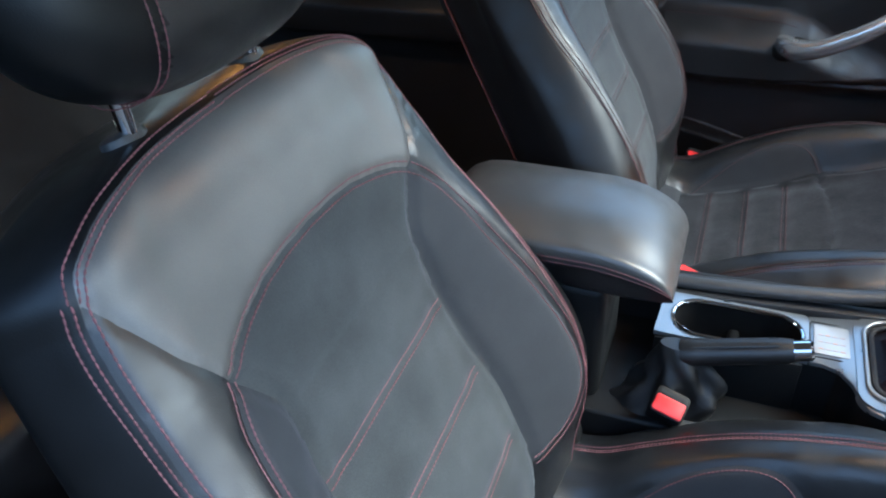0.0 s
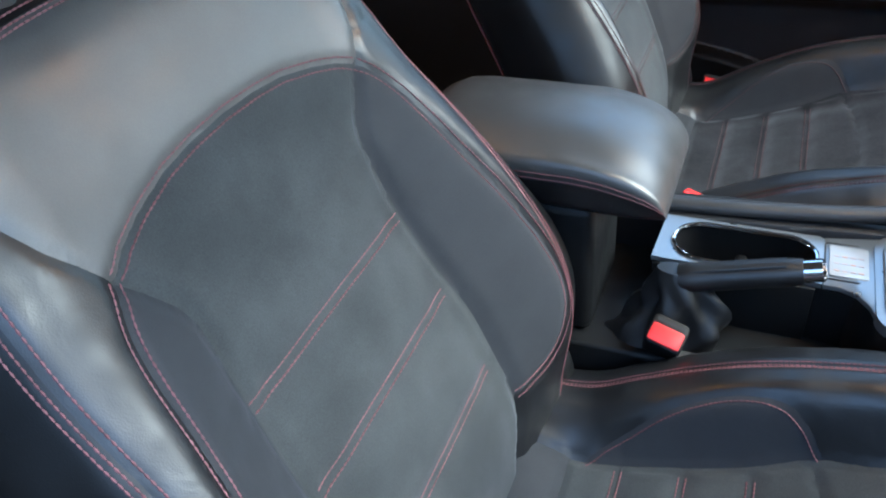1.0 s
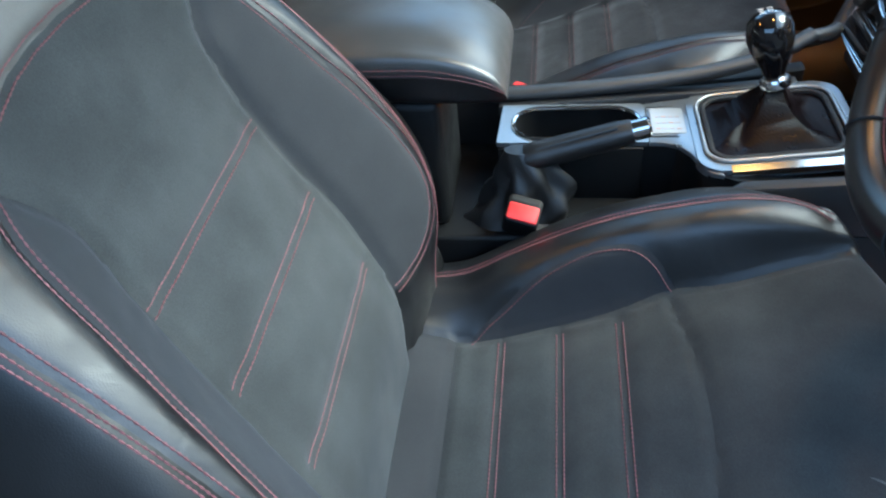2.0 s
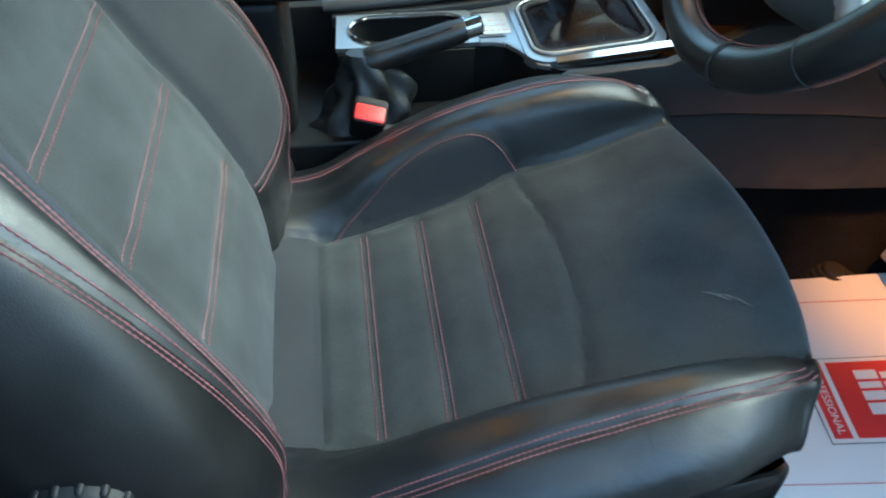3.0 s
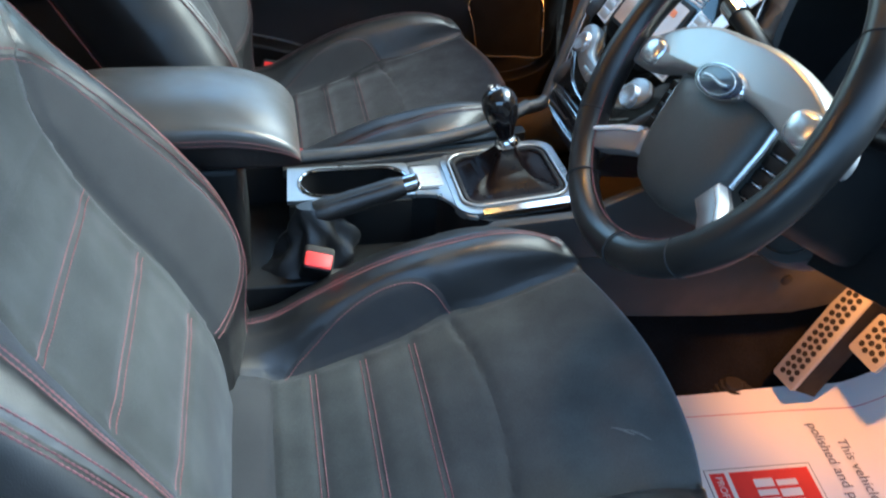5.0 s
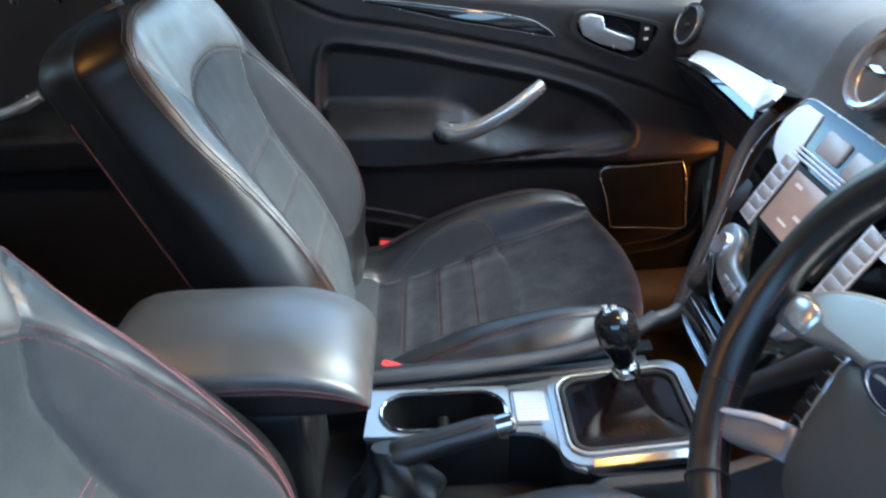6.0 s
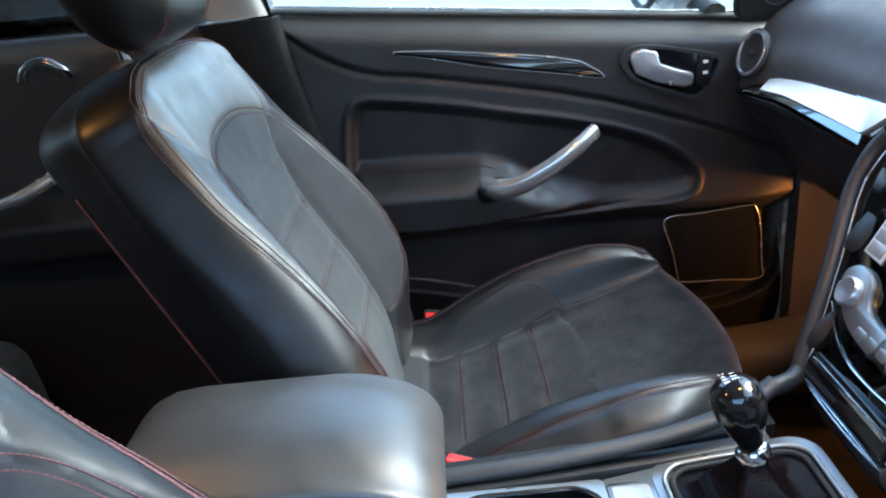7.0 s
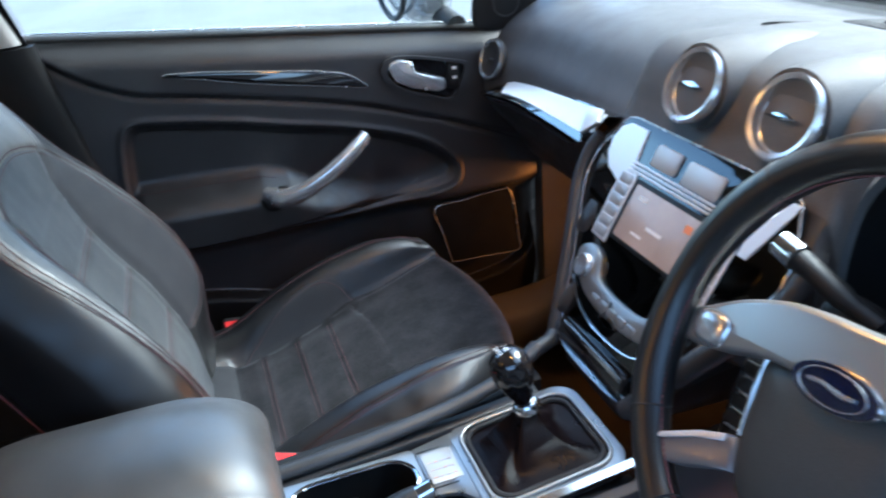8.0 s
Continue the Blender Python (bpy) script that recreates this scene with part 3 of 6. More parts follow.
def backrest_section(s):
    dc = smooth_at(s, [-0.12, -0.06, 0.0, 0.1, 0.2, 0.3, 0.4, 0.45], [-0.012, 0.0, 0.010, 0.011, 0.002, 0.0, 0.0, -0.006])
    wc = smooth_at(s, [-0.12, -0.04, 0.1, 0.25, 0.35, 0.45], [0.09, 0.118, 0.124, 0.112, 0.120, 0.115])
    yr = smooth_at(s, [-0.12, 0.0, 0.1, 0.2, 0.3, 0.45], [0.168, 0.208, 0.217, 0.207, 0.188, 0.163])
    dr = smooth_at(s, [-0.12, -0.05, 0.03, 0.10, 0.18, 0.26, 0.33, 0.40, 0.45], [0.002, 0.024, 0.060, 0.068, 0.058, 0.040, 0.019, 0.005, -0.002])
    w = smooth_at(s, [-0.12, 0.0, 0.1, 0.2, 0.3, 0.4, 0.45], [0.250, 0.286, 0.281, 0.258, 0.236, 0.217, 0.207])
    db = smooth_at(s, DB_S, DB_D)
    k = min(1.0, max(0.0, (0.37 - s) / 0.12))
    half = [(0, dc), (wc * 0.6, dc + 0.12 * (1 - k) * (dr - dc)), (wc, dc + 0.003 * k + 0.5 * (1 - k) * (dr - dc)), (yr - 0.022, dr - 0.003 * k + 0.0015 * (1 - k)), (yr + 0.002, dr), (w - 0.021, dr - 0.017 + 0.006 * (1 - k)), (w, dr - 0.062), (w - 0.012, 0.6 * db), (w - 0.045, db), (w * 0.5, db - 0.02 - 0.02 * (1 - k)), (0, db - 0.025 - 0.025 * (1 - k))]
    return full_section(half, [18, 14, 20, 9, 10, 10, 5, 6, 8, 8])


def backrest_grid():
    grid, front = [], []
    for s in np.arange(-0.12, 0.4351, 0.004):
        sec, flag = backrest_section(s)
        grid.append([(y, s, d) for y, d in sec])
        front.append(flag)
    sec, flag = backrest_section(0.435)
    for x in [0.10, 0.2, 0.3, 0.4, 0.5, 0.6, 0.69, 0.77, 0.84, 0.89, 0.93, 0.96, 0.98, 0.992, 0.998, 0.9999]:
        k = 0.004 if x > 0.999 else (1 - x ** 2.4) ** (1 / 2.4)
        grid.append([(y * k, 0.435 + 0.062 * x, -0.075 + (d + 0.075) * (k ** 0.8)) for y, d in sec])
        front.append(flag)
    return grid, front


def cushion_section(x):
    zc = smooth_at(x, [-0.14, -0.095, -0.045, 0.0, 0.05, 0.10, 0.16, 0.22, 0.28, 0.33], [0.300, 0.296, 0.284, 0.292, 0.307, 0.324, 0.342, 0.361, 0.379, 0.392])
    wp = smooth_at(x, [-0.14, -0.045, 0.05, 0.16, 0.24, 0.33], [0.120, 0.131, 0.137, 0.142, 0.150, 0.160])
    yr = smooth_at(x, [-0.14, 0.0, 0.15, 0.33], [0.168, 0.177, 0.186, 0.188])
    zr = zc + smooth_at(x, [-0.14, -0.08, 0.0, 0.08, 0.16, 0.24, 0.30, 0.33], [0.000, 0.022, 0.052, 0.066, 0.067, 0.056, 0.038, 0.021])
    w = smooth_at(x, [-0.14, -0.05, 0.1, 0.25, 0.33], [0.238, 0.248, 0.256, 0.250, 0.222])
    half = [(0, zc), (wp * 0.6, zc), (wp, zc + 0.003), (yr - 0.014, zr - 0.009), (yr + 0.012, zr), (w - 0.013, zr - 0.013), (w + 0.004, zr - 0.031), (w + 0.005, zr - 0.047), (w - 0.010, zr - 0.060), (w - 0.050, 0.255), (w * 0.5, 0.252), (0, 0.252)]
    return full_section(half, [20, 15, 18, 9, 10, 9, 6, 5, 5, 6, 6])


def cushion_grid():
    grid, front = [], []

    def bow(x, y):
        g = max(0.0, (x - 0.16) / 0.17)
        return x + 0.030 * g * (1 - min(2.6, (y / 0.175) ** 2)) - 0.010 * g

    for x in np.arange(-0.14, 0.3251, 0.004):
        sec, flag = cushion_section(x)
        grid.append([(bow(x, y), y, z) for y, z in sec])
        front.append(flag)
    sec, flag = cushion_section(0.325)
    for a in [0.1, 0.2, 0.3, 0.4, 0.5, 0.6, 0.69, 0.77, 0.84, 0.9, 0.94, 0.97, 0.99, 0.998]:
        k = (1 - a ** 3.0) ** (1 / 3.0)
        grid.append([(bow(0.325, y) + 0.040 * a * (1 - 0.6 * min(1, (y / 0.22) ** 4)), y * (0.80 + 0.20 * k), 0.288 + (z - 0.288) * k) for y, z in sec])
        front.append(flag)
    return grid, front


def build_seat(name, x, y, recline, label, back_mat, centre_mat, knob=False, lift=0.0):
    seat = thing(name, label, "car seat", (x, y, 0.045), group="front seats")
    r = radians(recline)
    up, nor = Vector((-math.sin(r), 0, math.cos(r))), Vector((math.cos(r), 0, math.sin(r)))
    origin = Vector((x - 0.12, y, 0.366 + lift))

    def lean(a, s, d):
        return origin + Vector((0, float(a), 0)) + float(s) * up + float(d) * nor

    def flat(a, b, h):
        return Vector((x + a, y + b, h))

    # backrest
    grid, front = backrest_grid()
    centre = ARCH_TOP + CENTRE_EDGE[1:]
    centre_poly = centre + mirrored(centre)[::-1]
    wing = ARCH_SIDE + CENTRE_EDGE[::-1]
    wing_poly = ARCH_SIDE + [q for q in CENTRE_EDGE[::-1] if q[1] > -0.004]
    top = ARCH_TOP + FOLD[1:] + TOP_SEAM[1:]
    top_poly = top + mirrored(top)[::-1]
    bol = FOLD[::-1] + ARCH_SIDE[1:] + [q for q in CENTRE_EDGE if q[1] < -0.006] + OUTER_SEAM[::-1]
    polys = [
        ("backrest_centre", centre_poly, back_mat, "dark suede centre panel with cross seams"),
        ("backrest_wing", wing_poly, WING_CLOTH, "smooth dark cloth wing insert"),
        ("backrest_wing/r", mirrored(wing_poly), WING_CLOTH, "smooth dark cloth wing insert"),
        # the shoulder's sky sheen is put into this paler leather colour
        ("shoulder_panel", top_poly, LEATHER_SHEEN, "smooth leather shoulder panel"),
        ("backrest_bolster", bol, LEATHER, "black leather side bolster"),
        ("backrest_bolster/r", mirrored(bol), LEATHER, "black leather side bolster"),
    ]
    stripes = [(0.293, 0.0012, 0.006), (0.225, 0.0035, 0.008), (0.142, 0.0035, 0.008), (0.050, 0.0035, 0.008)]
    seams = []
    for side in (lambda q: q, mirrored):
        seams += [(side(ARCH_TOP), 0.0035, 0.005), (side(ARCH_SIDE), 0.0035, 0.005), (side(CENTRE_EDGE), 0.006, 0.007), (side(OUTER_SEAM), 0.002, 0.004), (side(TOP_SEAM), 0.002, 0.004), (side(FOLD), 0.003, 0.004)]
    if knob:
        seams += [([(0.164, 0.388), (0.187, 0.395)], 0.0016, 0.0026), ([(0.171, 0.406), (0.190, 0.411)], 0.0014, 0.0026), ([(0.158, 0.371), (0.180, 0.377)], 0.0010, 0.0026)]
    seams += [([(-0.118, s), (0.118, s)], d, w) for s, d, w in stripes]
    rows = []
    for side in (lambda q: q, mirrored):
        rows += [(side(ARCH_TOP), (-0.0045, 0.0045)), (side(ARCH_SIDE), (-0.0045, 0.0045)), (side(OUTER_SEAM), (-0.0062, -0.0026, 0.0040)), (side(TOP_SEAM), (-0.0042, -0.0014, 0.0036))]
    rows += [([(-0.112, s), (0.112, s)], (-0.004, 0.004)) for s, *_ in stripes[1:]]
    upholstered(seat, grid, front, polys, seams, lean, ("backrest_side", MATT_SIDE, "matt black side and back cover"), rows, plain_thread=THREAD if knob else THREAD_FAINT)
    # thin welt down the rear edge of the side
    for sgn in (1, -1):
        line = []
        for s in np.arange(-0.08, 0.42, 0.02):
            w = smooth_at(s, [-0.12, 0.0, 0.1, 0.2, 0.3, 0.4, 0.45], [0.250, 0.286, 0.281, 0.258, 0.236, 0.217, 0.207])
            line.append(lean(sgn * (w - 0.0435), s, smooth_at(s, DB_S, DB_D) - 0.0015))
        part("welt", tube_bm(line, 0.0016, 6), THREAD_DARK, seat, "thin dark red welt")
    # cushion
    grid, front = cushion_grid()
    edge = [tuple(q) for q in curve([(-0.054, 0.131), (0.0, 0.134), (0.05, 0.137), (0.11, 0.141), (0.163, 0.150), (0.22, 0.150), (0.28, 0.156), (0.322, 0.160)], 30)]
    arch = [tuple(q) for q in curve([(-0.040, 0.131), (-0.025, 0.143), (0.0, 0.154), (0.04, 0.167), (0.085, 0.174), (0.125, 0.172), (0.152, 0.163), (0.172, 0.150)], 24)]
    outer = [tuple(q) for q in curve([(-0.12, 0.205), (-0.05, 0.209), (0.05, 0.213), (0.15, 0.212), (0.25, 0.207), (0.295, 0.198), (0.316, 0.188)], 30)]
    tail = [(-0.13, 0.131), (-0.054, 0.131)]
    pad = [q for q in edge if q[0] <= 0.165]
    nose = [q for q in edge if q[0] > 0.160]
    pad = pad + [(0.1635, 0.1495)]
    nose_seam = [(0.163 + 0.022 * (1 - (b / 0.149) ** 2), b) for b in np.linspace(-0.149, 0.149, 25)]
    pad_poly = pad + nose_seam[::-1] + mirrored_y(pad)[::-1]
    nose_poly = nose_seam + nose + [(0.40, 0.150)] + [(0.40, -0.150)] + mirrored_y(nose)[::-1]
    wing_c = arch + [q for q in edge[::-1] if -0.04 < q[0] < 0.17]
    bolster_c = [(-0.13, 0.131), (-0.054, 0.131)] + edge + [(0.40, 0.165), (0.40, 0.185)] + outer[::-1]
    polys = [
        ("cushion_wing", wing_c, WING_CLOTH, "smooth dark cloth insert"),
        ("cushion_centre", pad_poly, centre_mat, "dark suede seat panel with cross seams"),
        ("cushion_nose", nose_poly, centre_mat, "plain dark suede front panel"),
        ("cushion_tail", [(-0.145, -0.131), (-0.145, 0.131), (-0.054, 0.131), (-0.054, -0.131)], WING_CLOTH, "plain cloth strip at the seat's rear"),
        ("cushion_bolster", bolster_c, LEATHER, "black leather seat bolster"),
        ("cushion_bolster/r", mirrored_y(bolster_c), LEATHER, "black leather seat bolster"),
    ]
    bars = [(-0.004, 0.006), (0.057, 0.006), (0.116, 0.006)]
    seams, rows = [], []
    for side in (lambda q: q, mirrored_y):
        seams += [(side(edge), 0.007, 0.007), (side(outer), 0.003, 0.004), (side(tail), 0.004, 0.005)]
        rows += [(side(outer), (-0.0055, -0.001, 0.0045))]
    seams.append((arch, 0.003, 0.005))
    rows.append((arch, (-0.004,)))
    seams += [([(-0.054, -0.131), (-0.054, 0.131)], 0.0070, 0.0045), (nose_seam, 0.0055, 0.006)]
    seams += [([(b, -0.135), (b, 0.135)], d, 0.010) for b, d in bars]
    rows += [([(b, -0.130), (b, 0.130)], (-0.0035, 0.0035)) for b, d in bars]
    upholstered(seat, grid, front, polys, seams, flat, ("cushion_side", LEATHER, "black leather side of the seat cushion"), rows, plain_thread=THREAD if knob else THREAD_FAINT)
    if knob:
        # a pale scuff on the front panel
        tree = BVHTree.FromPolygons([flat(*q) for row in grid for q in row], [(j * len(grid[0]) + i, j * len(grid[0]) + i + 1, (j + 1) * len(grid[0]) + i + 1, (j + 1) * len(grid[0]) + i) for j in range(len(grid) - 1) for i in range(len(grid[0]) - 1)])
        bm = bmesh.new()
        for sx, sy, ex, ey, wd in ((0.283, -0.074, 0.303, -0.091, 0.0011), (0.299, -0.086, 0.316, -0.103, 0.0008), (0.290, -0.080, 0.308, -0.089, 0.0006)):
            prev = None
            for t in np.linspace(0, 1, 9):
                px, py = sx + (ex - sx) * t + 0.0015 * math.sin(5 * t), sy + (ey - sy) * t
                hit = tree.ray_cast(Vector((x + px, y + py, 2)), Vector((0, 0, -1)))
                if hit[0] is None:
                    continue
                g = wd * math.sin(math.pi * (0.08 + 0.84 * t))
                row = [bm.verts.new(hit[0] + Vector((-g * 0.7, -g, 0.0016))), bm.verts.new(hit[0] + Vector((g * 0.7, g, 0.0016)))]
                if prev:
                    bm.faces.new((prev[0], prev[1], row[1], row[0]))
                prev = row
        part("scuff_mark", bm, SCUFF, seat, "pale dry scuff on the suede")
    # base shield and runners
    secs = []
    for u, k in ((-0.20, 0.90), (-0.19, 0.97), (-0.10, 1.0), (-0.02, 1.0), (0.06, 1.0), (0.14, 1.0), (0.20, 1.0), (0.25, 0.99), (0.282, 0.965), (0.302, 0.91), (0.313, 0.82), (0.318, 0.70)):
        half_sec, _ = cushion_section(max(-0.14, u))
        zz = 0.10 + (max(q[1] for q in half_sec) - 0.050 - 0.10) * (1 - (1 - k) * 0.8)
        secs.append([(x + u, y + q[0], q[1]) for q in curve([(0.238 * k, 0.10), (0.248 * k, 0.18), (0.254 * k, zz - 0.045), (0.244 * k, zz - 0.010), (0.19 * k, 0.275), (-0.19 * k, 0.275), (-0.244 * k, zz - 0.010), (-0.254 * k, zz - 0.045), (-0.248 * k, 0.18), (-0.238 * k, 0.10), (-0.20, 0.085), (0.20, 0.085)], 60, True)])
    part("base_shield", loft_bm(secs), MATT_SIDE, seat, "matt black plastic base shield")
    for sgn in (-1, 1):
        part("runner", box_bm(x - 0.24, x + 0.30, y + sgn * 0.19 - 0.02, y + sgn * 0.19 + 0.02, 0.045, 0.09, 0.003), RUBBER, seat)
    # hinge covers between cushion and backrest
    for sgn in (-1, 1):
        part("hinge_cover", super_bm((x - 0.15, y + sgn * 0.225, 0.285), (0.075, 0.022, 0.075), ((1, 0, 0), (0, 1, 0), (0, 0, 1)), 3), HARD_PLASTIC, seat)
    # headrest
    head, head_s = None, 0.612 if knob else 0.596
    for name, mat, span, label in (("headrest", LEATHER, (-0.56, 0.56), "black leather headrest with red seams"), ("headrest_side", MATT_SIDE, (-2, -0.56), "matt black side of the headrest"), ("headrest_side", MATT_SIDE, (0.56, 2), "matt black side of the headrest")):
        bm = super_bm(lean(0, head_s, 0.000), (0.058, 0.148, 0.105), (nor, (0, 1, 0), up), 2.7, 96, 40)
        bmesh.ops.delete(bm, geom=[f for f in bm.faces if not span[0] <= (f.calc_center_median().y - y) / 0.148 < span[1]], context="FACES")
        made = part(name, bm, mat, head or seat, label)
        head = head or made
    for sgn in (-1, 1):
        line = []
        for k in range(40):
            t = 2 * math.pi * k / 40
            e = 2 / 2.7
            c, q = math.copysign(abs(math.cos(t)) ** e, math.cos(t)), math.copysign(abs(math.sin(t)) ** e, math.sin(t))
            shrink = (1 - 0.56 ** 2.7) ** (1 / 2.7)
            o = lean(sgn * 0.148 * 0.56, head_s + 0.105 * q * shrink, 0.058 * c * shrink)
            n = (c * nor + q * up).normalized()
            line.append((np.array(o + n * 0.0006), np.array(n)))
        line.append(line[0])
        shift = [(p + np.array((0, sgn * 0.008, 0)), n) for p, n in line]
        stitches("headrest_stitching", [line, shift], head, THREAD_DARK, "")
        part("headrest_post", tube_bm([lean(sgn * 0.07, 0.47, -0.045), lean(sgn * 0.07, 0.56, -0.02)], 0.0062, 14, up=(0, 1, 0)), CHROME, seat, "chrome headrest post")
        part("post_guide", lathe_bm([(0.0, 0.484), (0.017, 0.484), (0.018, 0.491), (0.016, 0.497), (0.011, 0.499), (0.0, 0.499)], lambda u, v, w, sgn=sgn: lean(sgn * 0.07 + u, w, -0.045 + v * 0.8), 20), GREY_PLASTIC, seat, "grey plastic post guide")
    if knob:
        wheel = part("recline_knob", lathe_bm([(0.0, 0.0), (0.036, 0.0), (0.036, 0.016), (0.031, 0.024), (0.0, 0.026)], lambda u, v, w: lean(-0.258 - w, 0.110 + v, -0.012 + u), 36), HARD_PLASTIC, seat, "black ribbed recline knob")
        for k in range(18):
            a = 2 * math.pi * k / 18
            part("knob_grip", super_bm(lean(-0.268, 0.110 + 0.0345 * math.sin(a), -0.012 + 0.0345 * math.cos(a)), (0.0032, 0.010, 0.0032), (nor, (0, 1, 0), up), 2.5, 10, 8), HARD_PLASTIC, wheel)
    return seat


def mirrored_y(line):
    return [(a, -b) for a, b in line]


build_seat("driver_seat", 0.0, 0.0, 20.3, "black leather and suede sports seat with pinkish red stitching", SUEDE, SUEDE, True)
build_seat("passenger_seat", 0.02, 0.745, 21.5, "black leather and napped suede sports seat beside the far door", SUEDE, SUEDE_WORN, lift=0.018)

# ---- far front door ----


def signed(poly, q):
    """Signed distance of points from a closed outline, negative inside."""
    d, _ = near_line(list(poly) + [poly[0]], q)
    m = np.array([inside(poly, a, b) for a, b in q])
    return np.where(m, -d, d)


def ease(x, a, b):
    t = np.clip((x - a) / (b - a), 0, 1)
    return t * t * (3 - 2 * t)


def panelled(parent, us, vs, height, polys, seams, place, rest):
    """An open moulded panel over (a, b), with one part per outline."""
    n = len(us)
    q = np.array([(u, v) for v in vs for u in us], float)
    cell = min(us[1] - us[0], vs[1] - vs[0])
    best = np.full(len(q), 1e9)
    spot = q.copy()
    for line, *_ in seams:
        d, c = near_line(line, q)
        m = d < best
        best[m], spot[m] = d[m], c[m]
    snap = best < 0.55 * cell
    q[snap] = spot[snap]
    h = height(q)
    for line, depth, width in seams:
        d, _ = near_line(line, q)
        h = h - depth * np.exp(-(d / width) ** 2)
    quads = [(j * n + i, j * n + i + 1, (j + 1) * n + i + 1, (j + 1) * n + i) for j in range(len(vs) - 1) for i in range(n - 1)]
    bins = {p[0]: [] for p in polys}
    bins[rest[0]] = []
    for f in quads:
        c = q[list(f)].mean(axis=0)
        home = rest[0]
        for p in polys:
            if inside(p[1], c[0], c[1]):
                home = p[0]
                break
        bins[home].append(f)
    made = {}
    set_in = [place(q[k][0], q[k][1], h[k]) for k in range(len(q))]
    normals = smooth_normals(np.array(set_in), quads)
    for name, mat, label in [(p[0], p[2], p[3]) for p in polys] + [rest]:
        used = sorted({k for f in bins[name] for k in f})
        if not used:
            continue
        index = {k: i for i, k in enumerate(used)}
        made[name] = mesh_object(name, [set_in[k] for k in used], [[index[k] for k in f] for f in bins[name]], mat, parent, label)
        if len(made[name].data.vertices) == len(used):
            shade_as(made[name], normals[used])
    return made


def waist(x):
    return 0.7985 - 0.113 * x


INSET = [tuple(p) for p in curve([(-0.139, 0.540), (-0.134, 0.600), (-0.124, 0.645), (-0.105, 0.662), (-0.05, 0.657), (0.05, 0.639), (0.142, 0.617), (0.22, 0.600), (0.287, 0.583), (0.345, 0.564), (0.40, 0.540), (0.445, 0.508), (0.468, 0.478), (0.460, 0.452), (0.42, 0.441), (0.33, 0.432), (0.233, 0.425), (0.079, 0.417), (-0.035, 0.416), (-0.09, 0.426), (-0.128, 0.470)], 120, True)]
GROOVE = [tuple(p) for p in curve([(-0.235, 0.800), (-0.217, 0.789), (-0.168, 0.752), (-0.098, 0.717), (0.005, 0.697), (0.145, 0.668), (0.288, 0.633), (0.433, 0.583), (0.503, 0.556), (0.64, 0.495)], 50)]
ARM_TOP = [(-0.16, 0.553), (-0.012, 0.549), (0.087, 0.544), (0.136, 0.530), (0.18, 0.505), (0.30, 0.465), (0.48, 0.455)]
POCKET = [tuple(p) for p in curve([(-0.12, 0.300), (0.10, 0.260), (0.30, 0.185), (0.50, 0.200), (0.585, 0.222), (0.630, 0.268), (0.640, 0.34), (0.632, 0.12), (0.3, 0.12), (-0.1, 0.12)], 60, True)]


def door_height(q):
    x, z = q[:, 0], q[:, 1]
    g = np.interp(x, [p[0] for p in GROOVE], [p[1] for p in GROOVE])
    top = waist(x)
    h = np.zeros(len(q))
    h += 0.010 * ease(z - g, -0.004, 0.012)
    h -= 0.030 * ease(z - top, -0.055, 0.0) ** 2
    sd = signed(INSET, q)
    h -= 0.016 * ease(-sd, 0.0, 0.014)
    h += 0.006 * np.exp(-((sd - 0.006) / 0.006) ** 2)
    a = np.interp(x, [p[0] for p in ARM_TOP], [p[1] for p in ARM_TOP])
    push = np.interp(x, [-0.2, 0.06, 0.14, 0.20, 0.30, 0.46], [0.052, 0.050, 0.046, 0.038, 0.024, 0.006])
    h += push * ease(a - z, -0.012, 0.062) * ease(-sd, 0.0, 0.016)
    low = ease(0.432 - z, 0.0, 0.05)
    h -= 0.046 * low
    bulge = np.exp(-(((x - 0.51) / 0.13) ** 4 + ((z - 0.33) / 0.12) ** 4))
    h += 0.030 * bulge
    pk = signed(POCKET, q)
    h += 0.028 * ease(-pk, -0.004, 0.014)
    return h


def door_place(a, b, h):
    return Vector((a, 1.098 - h, b))


door = thing("passenger_door", "closed black car door with padded armrest and silver pull handle", "car door", (0.2, 1.12, 0.12))
us, vs = np.arange(-0.245, 0.652, 0.0036), np.linspace(0.10, 0.84, 206)


def door_parts():
    upper = [(p[0], p[1]) for p in GROOVE] + [(0.70, 0.75), (0.70, 0.90), (-0.30, 0.90)]
    panelled(door, us, vs, door_height, [
        ("armrest_panel", INSET, LEATHER, "black padded leather armrest insert"),
        ("upper_panel", upper, SOFT_PLASTIC, "soft black upper door panel"),
        ("door_pocket", POCKET, HARD_PLASTIC, "hard black plastic door pocket"),
    ], [(INSET + [INSET[0]], 0.008, 0.006), (GROOVE, 0.005, 0.005), (POCKET + [POCKET[0]], 0.002, 0.004)], lambda a, b, h: door_place(a, min(b, waist(a) + 0.004), h - (0.020 if b > waist(a) + 0.004 else 0)), ("door_panel", SOFT_PLASTIC, "grained black door panel"))


door_parts()
